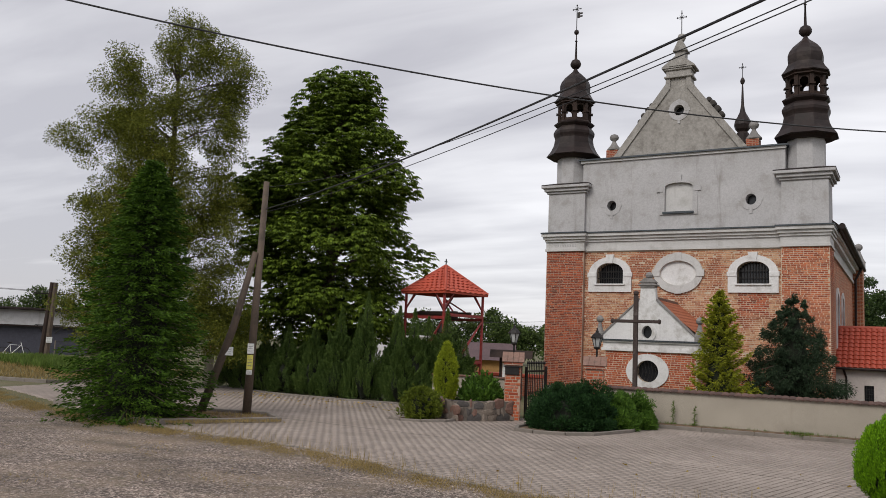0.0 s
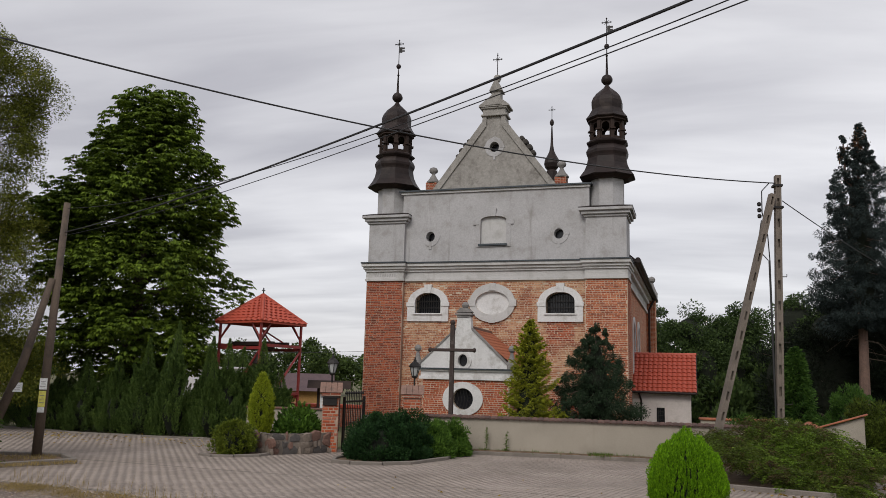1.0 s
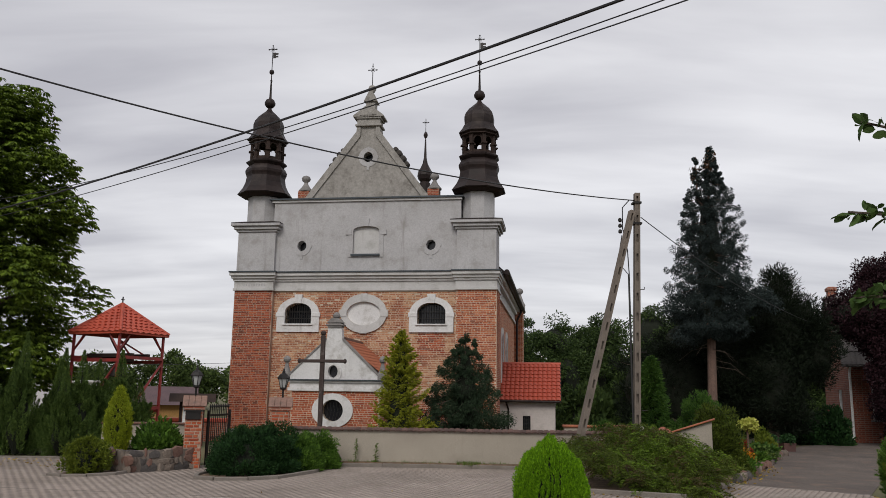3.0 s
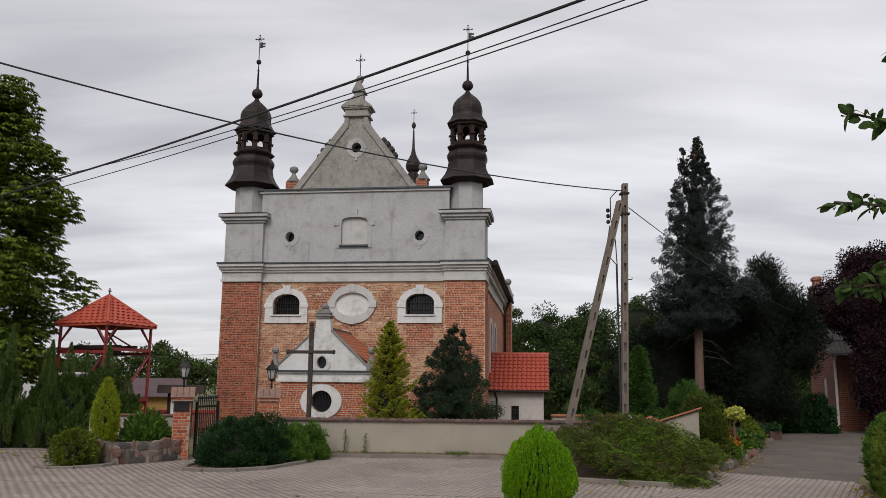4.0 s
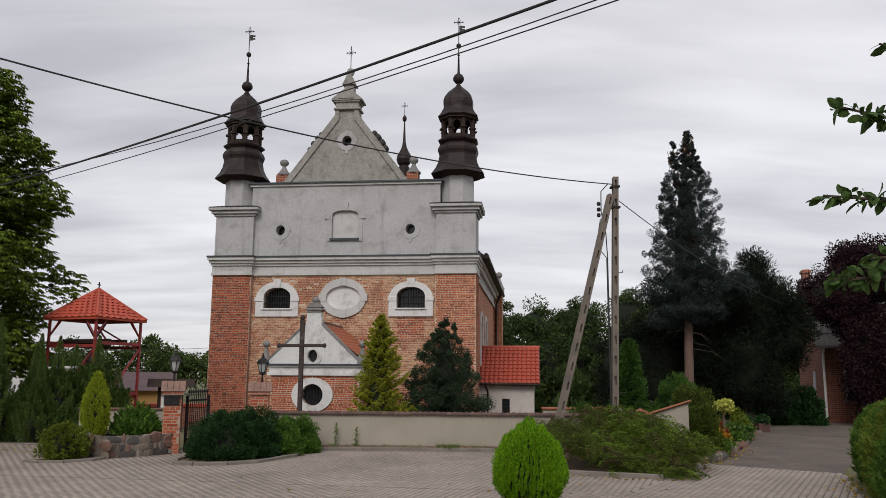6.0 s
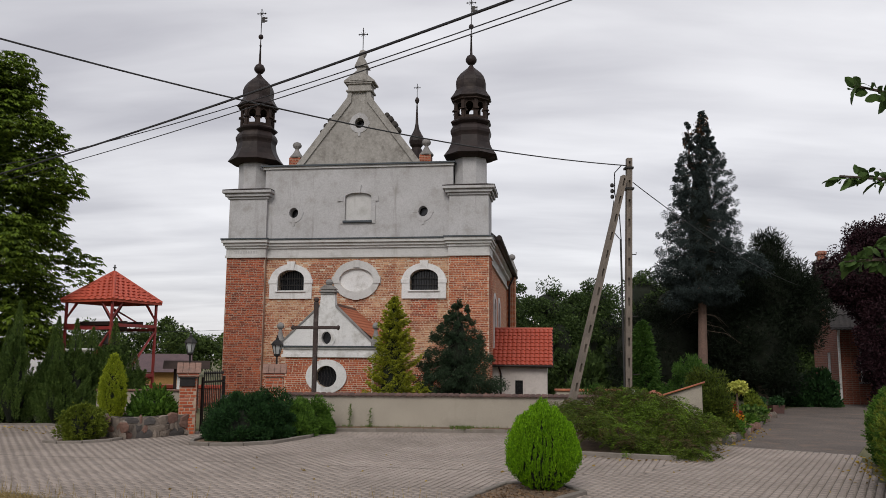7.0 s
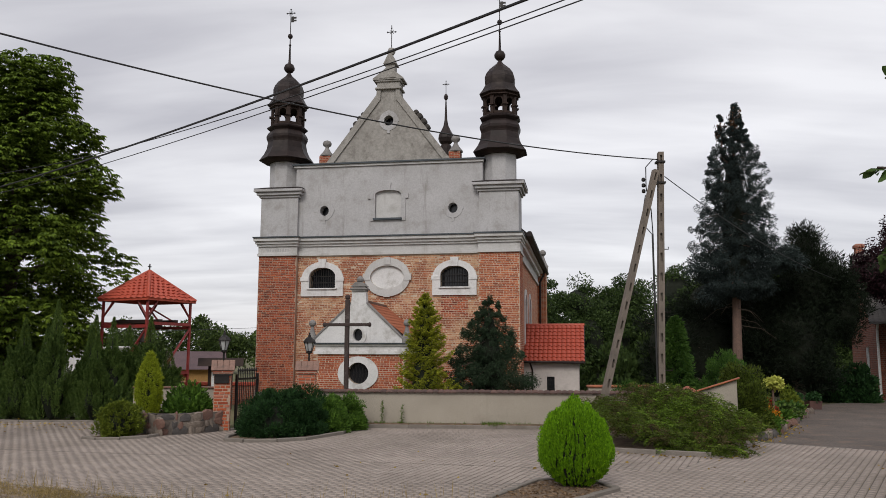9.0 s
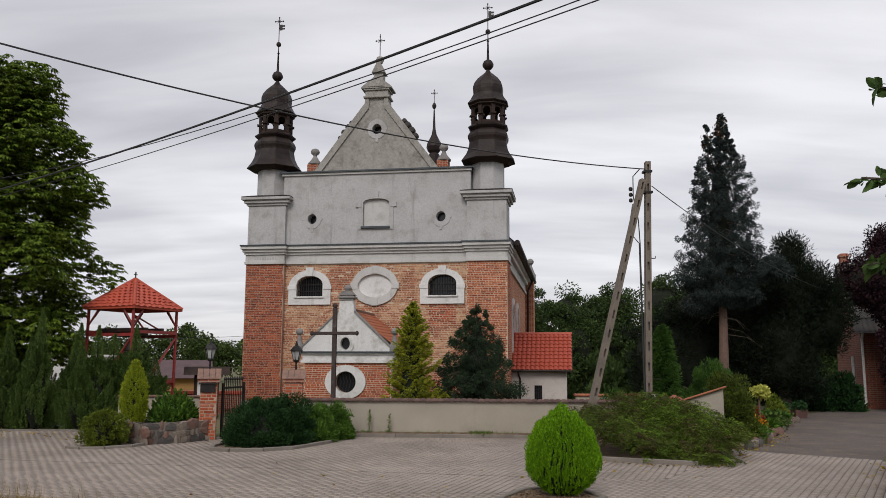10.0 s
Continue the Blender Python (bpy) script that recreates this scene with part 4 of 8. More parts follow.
# core colour for crowns and bushes: the shade between twigs is painted near-black
M["inner"] = surface("painted_inner_shade", (0.005, 0.008, 0.003), (0.010, 0.014, 0.005), 30, 6, 0.95, 0.8, None, 1, 0, 0, 0.03)


def unit(a):
    return a / np.maximum(np.linalg.norm(a, axis=-1, keepdims=True), 1e-9)


def leaf_quads(at, way, length, width, rng, fold=0.25):
    """Leaf-shaped quads that start at the points and run along the ways."""
    k = len(at)
    way = unit(way)
    side = unit(np.cross(way, rng.normal(size=(k, 3))))
    nrm = np.cross(side, way)
    ln = (length * rng.uniform(0.65, 1.3, k))[:, None]
    wd = (width * rng.uniform(0.7, 1.25, k))[:, None]
    mid = at + way * ln * 0.45 + nrm * ln * fold * rng.uniform(-0.6, 0.6, k)[:, None]
    return np.stack([at, mid - side * wd * 0.5, at + way * ln, mid + side * wd * 0.5], axis=1)


def ball_points(k, rng, shell=0.5):
    v = unit(rng.normal(size=(k, 3)))
    return v * (rng.uniform(shell ** 3, 1, k) ** (1 / 3))[:, None]


def clumps_in(ellipsoids, rng):
    out = []
    for cx, cy, cz, rx, ry, rz, k in ellipsoids:
        out.append(np.array([cx, cy, cz]) + ball_points(k, rng, 0.45) * np.array([rx, ry, rz]))
    return np.concatenate(out)


def crown_quads(clumps, per, radius, leaf, width, rng, droop=0.3):
    k = len(clumps)
    c = np.repeat(clumps, per, axis=0)
    rad = np.repeat(radius * rng.uniform(0.6, 1.35, k), per)[:, None]
    off = ball_points(k * per, rng, 0.3) * rad * np.array([1.15, 1.15, 0.8])
    way = unit(off) + rng.normal(size=off.shape) * 0.7 + np.array([0, 0, -droop])
    return leaf_quads(c + off, way, leaf, width, rng)


def broad_tree(name, at, ellipsoids, per, radius, leaf, width, green, label, trunk_r=0.3, fork=2.5, turn=0.0, bark="bark", limbs=16, droop=0.3, palmate=False, loose=0.0, limb=1.0):
    """A tree whose limbs run out to clumps of leaves inside the given ellipsoids."""
    ob = thing(name, at, label, "tree", turn=turn)
    rng = np.random.default_rng(int(abs(at[0] * 31 + at[1] * 17)))
    cl = clumps_in(ellipsoids, rng)
    cl = cl + rng.normal(size=cl.shape) * loose
    cz = cl[:, 2].max()
    g = Geo()
    g.tube([(0, 0, -0.1), (0.03, 0, fork * 0.5), (0.0, 0.05, fork), (0.1, 0.0, cz * 0.6), (0.05, 0.05, cz * 0.93)], [trunk_r * 1.3, trunk_r, trunk_r * 0.85, trunk_r * 0.45, 0.03], 10)
    for i in rng.choice(len(cl), min(limbs, len(cl)), replace=False):
        p = cl[i]
        z0 = max(fork * 0.7, min(p[2] - 0.25 * math.hypot(p[0], p[1]), cz * 0.85))
        mid = (p[0] * 0.5, p[1] * 0.5, z0 + (p[2] - z0) * 0.38)
        g.tube([(0.03, 0.02, z0 - 0.3), mid, tuple(p)], [trunk_r * 0.4 * limb, trunk_r * 0.22 * limb, 0.012], 6)
    part("trunk", g, M[bark], ob)
    foliage = hand_leaf_quads(cl, per, radius, leaf, width, rng) if palmate else crown_quads(cl, per, radius, leaf, width, rng, droop)
    quads("crown", foliage, GREEN[green], ob)
    return ob


def conifer(name, at, height, radius, green, label, whorls=26, arms=9, per=26, leaf=0.16, width=0.05, bare=0.05, droop=0.25, shape=0.85, trunk_r=0.12, bark="bark", lean=0.0, seed=1, rough=0.2, group="", solid=0.5):
    """A conifer: whorls of arms with needle sprays, on a tapering trunk."""
    ob = thing(name, at, label, "tree", group)
    rng = np.random.default_rng(seed)
    g = Geo().tube([(0, 0, -0.1), (lean * 0.5, 0, height * 0.5), (lean, 0, height * 0.97)], [trunk_r, trunk_r * 0.6, 0.015], 8)
    P, W, L = [], [], []
    for w in range(whorls):
        f = bare + (1 - bare) * ((w + 0.5) / whorls)
        z = f * height
        reach = radius * ((1 - f) / (1 - bare)) ** shape + 0.02 * radius
        for a in range(arms):
            an = 2 * math.pi * (a + rng.uniform(-0.4, 0.4)) / arms + w * 0.7
            rr = reach * (1 + rng.uniform(-rough, rough) + (rng.random() < 0.12) * rough)
            dirv = np.array([math.cos(an), math.sin(an), 0])
            t = rng.uniform(0.12, 1, per)[:, None] ** 0.75
            zoff = -droop * rr * (t ** 1.3) + 0.22 * rr * np.maximum(t - 0.7, 0)
            p = np.array([lean * f, 0, z + rng.uniform(-0.4, 0.4) * height / whorls]) + dirv * rr * t
            p[:, 2:3] += zoff
            sidev = np.array([-math.sin(an), math.cos(an), 0])
            p += sidev * rng.normal(size=(per, 1)) * 0.16 * rr * (1.1 - t) + rng.normal(size=(per, 3)) * 0.02 * radius
            P.append(p)
            L.append(np.full(per, leaf * (0.4 + 0.6 * min(1.0, reach / (0.4 * radius)))))
            W.append(dirv * 0.9 + sidev * rng.uniform(-0.9, 0.9, (per, 1)) + np.array([0, 0, -0.25]) + rng.normal(size=(per, 3)) * 0.25)
            if a % 3 == 0 and rr > 0.5:
                e = p[-1] if len(p) else p
                g.tube([(lean * f, 0, z), (lean * f + dirv[0] * rr * 0.8, dirv[1] * rr * 0.8, z - droop * rr * 0.75)], [trunk_r * 0.2 * (1.1 - f), 0.008], 5)
    part("trunk", g, M[bark], ob)
    # near-black cone behind the sprays, its colour standing in for shade
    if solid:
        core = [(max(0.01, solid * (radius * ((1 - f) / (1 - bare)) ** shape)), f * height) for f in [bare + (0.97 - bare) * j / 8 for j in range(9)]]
        part("inner_growth", Geo().lathe(core, 12), M["inner"], ob, "near-black core that stands in for inner shade")
    quads("crown", leaf_quads(np.concatenate(P), np.concatenate(W), np.concatenate(L), width, rng), GREEN[green], ob)
    return ob


def tufted_spruce(name, at, height, reach, bare, green, label, tufts, per, radius, leaf, width, trunk_r, bark="bark", lean=0.0, seed=1, tops=()):
    """A ragged spruce: hanging tufts of needles crowd round the trunk; reach gives (height, radius) pairs, tops extra leaders."""
    ob = thing(name, at, label, "tree")
    rng = np.random.default_rng(seed)
    hs, rr = np.array([q[0] for q in reach]), np.array([q[1] for q in reach])
    z = bare + (height * 0.985 - bare) * (1 - rng.uniform(0, 1, tufts) ** 0.72)
    an = rng.uniform(0, 2 * math.pi, tufts)
    tier = 1 + 0.16 * np.sin(z * 7.0 + 2 * np.sin(an)) + 0.14 * np.sin(3 * an + z * 1.7)
    r = np.interp(z, hs, rr) * tier * np.sqrt(rng.uniform(0.12, 1.15, tufts))
    c = np.stack([lean * z / height + r * np.cos(an), r * np.sin(an), z - 0.18 * r], axis=1)
    g = Geo().tube([(0, 0, -0.1), (lean * 0.5, 0, height * 0.5), (lean, 0, height * 0.98)], [trunk_r, trunk_r * 0.62, 0.015], 9)
    for j in range(0, tufts, 5):
        g.tube([(lean * z[j] / height, 0, z[j] + 0.1 * r[j]), tuple(c[j])], [0.03 * (1.15 - z[j] / height), 0.008], 5)
    for dx, z0, z1 in tops:
        n = 26
        zz = rng.uniform(z0, z1, n)
        w = 0.30 * (z1 - zz) / (z1 - z0) + 0.03
        a2 = rng.uniform(0, 6.28, n)
        c = np.concatenate([c, np.stack([dx + w * np.cos(a2), w * np.sin(a2), zz], axis=1)])
        g.tube([(lean * 0.75, 0, z0 - 0.4), (dx, 0, z0), (dx, 0, z1)], [0.05, 0.04, 0.01], 6)
    part("trunk", g, M[bark], ob)
    k = len(c)
    small = np.clip(np.interp(c[:, 2], hs, rr) / rr.max(), 0.35, 1)
    cc = np.repeat(c, per, axis=0)
    rad = np.repeat(radius * small * rng.uniform(0.65, 1.3, k), per)[:, None]
    off = ball_points(k * per, rng, 0.2) * rad * np.array([1.0, 1.0, 0.95]) + np.array([0, 0, -0.25]) * rad
    axis = np.repeat(np.stack([np.cos(np.arctan2(c[:, 1], c[:, 0])), np.sin(np.arctan2(c[:, 1], c[:, 0])), np.full(k, -0.35)], axis=1), per, axis=0)
    way = axis * 0.8 + unit(off) * 0.7 + np.array([0, 0, -0.3]) + rng.normal(size=off.shape) * 0.3
    quads("crown", leaf_quads(cc + off, way, leaf, width, rng), GREEN[green], ob)
    # near-black filling round the trunk paints in the shade behind the tufts
    core = [(max(0.02, 0.42 * float(np.interp(q + 0.1 * height, hs, rr))), q) for q in np.linspace(bare + 0.05 * height, height * 0.8, 9)]
    part("inner_growth", Geo().lathe([(a, b) for a, b in core], 12, (lean * 0.6, 0, 0)), M["inner"], ob, "near-black core that stands in for inner shade")
    return ob


def flame_bush(name, at, profile, green, label, k=9000, leaf=0.09, width=0.03, seed=1, lumps=0.12, up=1.0, category="shrub", group="", core=0.85, spread=0.33, twist=1.0):
    """A dense shrub: sprays over a body whose outline (radius, height) is given, with lumps and hollows; a near-black
    core within paints in its shade.
    """
    ob = thing(name, at, label, category, group)
    rng = np.random.default_rng(seed)
    rs, zs = np.array([p[0] for p in profile]), np.array([p[1] for p in profile])
    seg = np.hypot(np.diff(rs), np.diff(zs)) * (rs[:-1] + rs[1:] + 0.02)
    per = 22
    tufts = max(20, k // per)
    pick = rng.choice(len(seg), tufts, p=seg / seg.sum())
    t = rng.random(tufts)
    r = rs[pick] + (rs[pick + 1] - rs[pick]) * t
    z = zs[pick] + (zs[pick + 1] - zs[pick]) * t
    an = rng.uniform(0, 2 * math.pi, tufts)
    lump = 1 + lumps * (np.sin(an * 4 + twist * z * 6.0 / max(zs) + seed) * 0.5 + np.sin(an * 9 + twist * 11.0 * z / max(zs) + 2 * seed) * 0.4 + np.sin(an * 17 + seed) * 0.5 * (1 - twist)) + rng.normal(size=tufts) * lumps * 0.45
    depth = lump * (1 - 0.16 * rng.random(tufts))
    c = np.stack([r * depth * np.cos(an), r * depth * np.sin(an), z], axis=1)
    out = np.stack([np.cos(an), np.sin(an), np.zeros(tufts)], axis=1)
    main = unit(out * 0.6 + np.array([0, 0, up]) + rng.normal(size=(tufts, 3)) * 0.25)
    reach = leaf * 2.2
    c, main = np.repeat(c, per, axis=0), np.repeat(main, per, axis=0)
    n = len(c)
    fan = rng.normal(size=(n, 3)) * spread
    u = rng.uniform(-0.7, 0.8, n)[:, None]
    p = c + (main * u + fan * (0.35 + 0.5 * np.abs(u))) * reach * 0.6
    p[:, 2] = np.maximum(p[:, 2], 0.0)
    way = main + fan * 0.9 + rng.normal(size=(n, 3)) * 0.22
    quads("foliage", leaf_quads(p, way, leaf, width, rng, 0.1), GREEN[green], ob)
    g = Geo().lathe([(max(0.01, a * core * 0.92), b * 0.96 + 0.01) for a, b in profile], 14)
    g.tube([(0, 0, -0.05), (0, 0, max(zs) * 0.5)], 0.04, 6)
    part("inner_growth", g, M["inner"], ob, "near-black core that stands in for inner shade")
    return ob


def plume_conifer(name, at, height, radius, green, label, seed=1, group="", plumes=150, per=260):
    """A juniper: many upright pointed plumes of short sprays crowd round a leader."""
    ob = thing(name, at, label, "tree", group)
    rng = np.random.default_rng(seed)
    f = np.concatenate([[0.46, 0.44, 0.42], rng.uniform(0.0, 0.66, plumes - 3) - 0.02])
    an = np.arange(plumes) * 2.4 + rng.uniform(-0.4, 0.4, plumes)
    r = radius * np.minimum(1.0, 0.8 + 1.6 * f) * np.clip(1 - f / 0.72, 0.03, 1) * rng.uniform(0.75, 1.05, plumes)
    r[:3] = (0.0, 0.1, 0.12)
    out = np.stack([np.cos(an), np.sin(an), np.zeros(plumes)], axis=1)
    foot = out * r[:, None] * 0.8 + np.stack([0 * f, 0 * f, f * height], axis=1)
    axis = unit(out * rng.uniform(0.35, 0.85, (plumes, 1)) + np.array([0, 0, 1.0]))
    long = height * rng.uniform(0.14, 0.25, plumes) * (1.1 - 1.1 * f)
    long[:3] = height * np.array([0.52, 0.30, 0.26])
    axis[0] = (0.02, 0.0, 1.0)
    fat = 0.14 - 0.12 * f
    fat[:3] = (0.34, 0.24, 0.24)
    many = np.full(plumes, per)
    many[:3] = per * 9, per * 5, per * 5
    c, a, ln = (np.repeat(q, many, axis=0) for q in (foot, axis, long[:, None]))
    n = len(c)
    u = rng.uniform(0, 1, (n, 1)) ** 0.9
    round_ = unit(np.cross(a, rng.normal(size=(n, 3))))
    thick = np.repeat(fat, many)[:, None] * (1 - u) ** 0.9 * np.minimum(1, 0.45 + 2.2 * u)
    p = c + a * ln * u + round_ * thick * rng.uniform(0.45, 1.0, (n, 1))
    p[:, 2] = np.maximum(p[:, 2], 0.0)
    way = a * 0.75 + round_ * 0.75 + rng.normal(size=(n, 3)) * 0.2
    quads("foliage", leaf_quads(p, way, 0.056, 0.017, rng, 0.1), GREEN[green], ob)
    # the core's near-black colour is painted shade between the plumes
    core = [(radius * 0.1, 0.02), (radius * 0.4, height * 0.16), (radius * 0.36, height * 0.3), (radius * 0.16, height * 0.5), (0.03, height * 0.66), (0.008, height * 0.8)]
    part("inner_growth", Geo().lathe(core, 12).tube([(0, 0, -0.05), (0, 0, height * 0.5)], 0.04, 6), M["inner"], ob, "near-black core that stands in for inner shade")
    return ob


def hand_leaf_quads(clumps, per, radius, leaf, width, rng):
    """Chestnut foliage: fans of seven drooping leaflets in layers on the clumps."""
    k = len(clumps)
    c = np.repeat(clumps, per, axis=0)
    off = ball_points(k * per, rng, 0.35) * radius * np.array([1.25, 1.25, 0.75])
    out = unit(c * np.array([1, 1, 0]) + 1e-6) + off * np.array([1, 1, 0]) * 0.8
    hub = np.repeat(c + off, 7, axis=0)
    lead = np.repeat(unit(out), 7, axis=0)
    n = len(hub)
    a = np.tile(np.radians([-115, -75, -36, 0, 36, 75, 115]), k * per) + rng.normal(size=n) * 0.12
    tilt = np.repeat(rng.uniform(0.25, 0.95, k * per), 7)
    way = np.stack([lead[:, 0] * np.cos(a) - lead[:, 1] * np.sin(a), lead[:, 0] * np.sin(a) + lead[:, 1] * np.cos(a), -tilt], axis=1)
    way = unit(way)
    side = unit(np.cross(way, np.array([0, 0, 1.0])) + rng.normal(size=(n, 3)) * 0.16)
    ln = (leaf * rng.uniform(0.75, 1.25, n) * (1 - 0.25 * np.abs(a) / 2))[:, None]
    wd = (width * rng.uniform(0.8, 1.2, n))[:, None]
    mid = hub + way * ln * 0.62 + np.array([0, 0, 0.03])
    return np.stack([hub, mid - side * wd * 0.5, hub + way * ln, mid + side * wd * 0.5], axis=1)


def leafy_bush(name, at, r, h, green, label, clumps=70, per=240, radius=0.2, leaf=0.075, width=0.028, seed=1, category="shrub", group="", rise=0.5):
    """A bush of many leafy clumps round a near-black core that paints in its inner shade."""
    ob = thing(name, at, label, category, group)
    rng = np.random.default_rng(seed)
    v = unit(rng.normal(size=(clumps, 3)))
    v[:, 2] = np.abs(v[:, 2])
    c = v * np.array([r, r, h]) * rng.uniform(0.66, 0.98, (clumps, 1))
    low = np.stack([np.cos(np.linspace(0, 6.28, 18)) * r * 0.88, np.sin(np.linspace(0, 6.28, 18)) * r * 0.88, np.full(18, 0.14)], axis=1)
    c = np.concatenate([c, low + rng.normal(size=low.shape) * 0.04])
    k = len(c)
    cc = np.repeat(c, per, axis=0)
    rad = np.repeat(radius * rng.uniform(0.6, 1.3, k), per)[:, None]
    off = ball_points(k * per, rng, 0.2) * rad
    p = cc + off
    p[:, 2] = np.maximum(p[:, 2], 0.01)
    way = unit(off) * 0.8 + unit(cc + 1e-6) * 0.5 + np.array([0, 0, rise]) + rng.normal(size=off.shape) * 0.45
    quads("foliage", leaf_quads(p, way, leaf, width, rng), GREEN[green], ob)
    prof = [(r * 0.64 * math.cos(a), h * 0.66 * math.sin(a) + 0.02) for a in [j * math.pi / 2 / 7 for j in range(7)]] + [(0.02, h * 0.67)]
    part("inner_growth", Geo().lathe(prof, 14), M["inner"], ob, "near-black core that stands in for inner shade")
    return ob


# --- the square's own trees ---
EGG = [(0.18, 0.03), (0.33, 0.12), (0.46, 0.26), (0.52, 0.42), (0.51, 0.585), (0.46, 0.75), (0.38, 0.885), (0.275, 0.985), (0.15, 1.05), (0.04, 1.085)]


def fan_thuja(name, at, profile, green, label, around=76, tiers=12, per=125, seed=3):
    """A thuja of upright fans that stand edge-on round a near-black painted-shade core, with deep gaps between them."""
    ob = thing(name, at, label, "shrub")
    rng = np.random.default_rng(seed)
    rs, zs = np.array([p[0] for p in profile]), np.array([p[1] for p in profile])
    run = np.concatenate([[0], np.cumsum(np.hypot(np.diff(rs), np.diff(zs)))])
    foot, axis, out, size = [], [], [], []
    for j in range(tiers):
        w = run[-1] * (j + 0.2) / tiers
        n = max(7, int(around * np.interp(w, run, rs) / rs.max()))
        ww = np.clip(w + rng.uniform(-0.6, 0.6, n) * run[-1] / tiers, 0, run[-1])
        an = 2 * math.pi * (np.arange(n) + rng.uniform(-0.45, 0.45, n) + 0.5 * (j % 2)) / n
        r, z = np.interp(ww, run, rs), np.interp(ww, run, zs)
        r2, z2 = np.interp(np.minimum(ww + 0.14, run[-1]), run, rs), np.interp(np.minimum(ww + 0.14, run[-1]), run, zs)
        o = np.stack([np.cos(an), np.sin(an), np.zeros(n)], axis=1)
        r = r * (1 + 0.03 * np.sin(3 * an + seed) + 0.025 * np.sin(7 * an + 2.0 * j)) * rng.uniform(0.88, 1.04, n)
        foot.append(o * r[:, None] * 0.97 + np.stack([0 * z, 0 * z, z], axis=1))
        axis.append(unit(o * (r2 - np.interp(ww, run, rs))[:, None] * 0.55 + np.stack([0 * z, 0 * z, np.maximum(z2 - z, 0.05) + 0.10], axis=1)))
        out.append(o)
        size.append(rng.uniform(0.13, 0.27, n))
    foot, axis, out, size = (np.repeat(np.concatenate(q), per, axis=0) for q in (foot, axis, out, size))
    n = len(foot)
    u = rng.uniform(0, 1, (n, 1)) ** 0.85
    wide = 0.055 * (1 - u) ** 0.6 * np.minimum(1, 0.3 + 3 * u)
    v = rng.uniform(-0.7, 1, (n, 1))
    p = foot + axis * size[:, None] * u + out * wide * v + rng.normal(size=(n, 3)) * 0.0065
    p[:, 2] = np.maximum(p[:, 2], 0.01)
    way = axis + out * (0.2 + 0.5 * v) + rng.normal(size=(n, 3)) * 0.2
    quads("foliage", leaf_quads(p, way, 0.036, 0.015, rng, 0.1), GREEN[green], ob)
    part("inner_growth", Geo().lathe([(max(0.01, a * 0.84), b * 0.95 + 0.02) for a, b in profile], 18).tube([(0, 0, -0.05), (0, 0, 0.4)], 0.05, 6), M["inner"], ob, "near-black core that stands in for inner shade")
    return ob


fan_thuja("thuja", (1.75, 12.0, 0.0), EGG, "thuja_bright", "bright lime-green egg-shaped thuja in a kerbed bed")
flame_bush("golden_thuja", (-7.55, 19.9, 0.40), [(0.20, 0), (0.28, 0.25), (0.305, 0.6), (0.27, 0.95), (0.17, 1.25), (0.06, 1.5), (0.01, 1.54)], "thuja_lime", "columnar golden-green thuja behind the stone wall", 30000, 0.042, 0.014, 5, 0.08, 1.6)
flame_bush("round_shrub", (-7.75, 18.75, 0.03), [(0.22, 0.0), (0.36, 0.12), (0.41, 0.3), (0.37, 0.5), (0.25, 0.65), (0.1, 0.73), (0.01, 0.75)], "thuja_olive", "low round olive-green shrub beside the stone wall", 15000, 0.055, 0.024, 6, 0.42, 0.5)
for k, (x, y, h, r) in enumerate(((8.85, 15.0, 1.45, 0.55), (8.35, 13.75, 1.55, 0.60), (7.75, 12.5, 1.64, 0.64), (7.1, 11.2, 1.72, 0.66), (6.5, 9.9, 1.8, 0.68))):
    prof = [(r * a, h * b) for a, b in ((0.75, 0.0), (0.95, 0.2), (1.0, 0.4), (0.9, 0.62), (0.66, 0.82), (0.35, 0.95), (0.02, 1.0))]
    flame_bush("hedge_thuja", (x, y, 0), prof, "thuja_olive" if k % 2 else "hedge_light", "clipped yellow-green thuja in a row along the drive", 34000, 0.045, 0.016, 11 + k, 0.12, 0.8, group="thujas along the drive")

conifer("spruce", (-12.45, 13.95, 0.0), 5.65, 1.42, "spruce", "dense dark green spruce in a kerbed island", 48, 15, 100, 0.105, 0.03, 0.02, 0.22, 0.58, 0.12, seed=4, rough=0.3)
tufted_spruce("dark_spruce", (1.2, 28.8, ground_z(1.2, 28.8)), 4.92, [(0.1, 1.1), (0.9, 1.3), (2.2, 1.28), (3.3, 0.98), (4.0, 0.62), (4.6, 0.30), (4.95, 0.06)], 0.2, "dark_spruce",
              "dark blue-green young spruce with hanging boughs behind the wall", 640, 120, 0.19, 0.08, 0.025, 0.1, "bark", 0.0, 8)
conifer("golden_cypress", (-1.05, 27.6, ground_z(-1.05, 27.6)), 4.75, 1.12, "thuja_gold", "tall golden cypress behind the wall", 28, 11, 110, 0.10, 0.032, 0.02, -0.38, 0.72, 0.08, seed=9, rough=0.3)

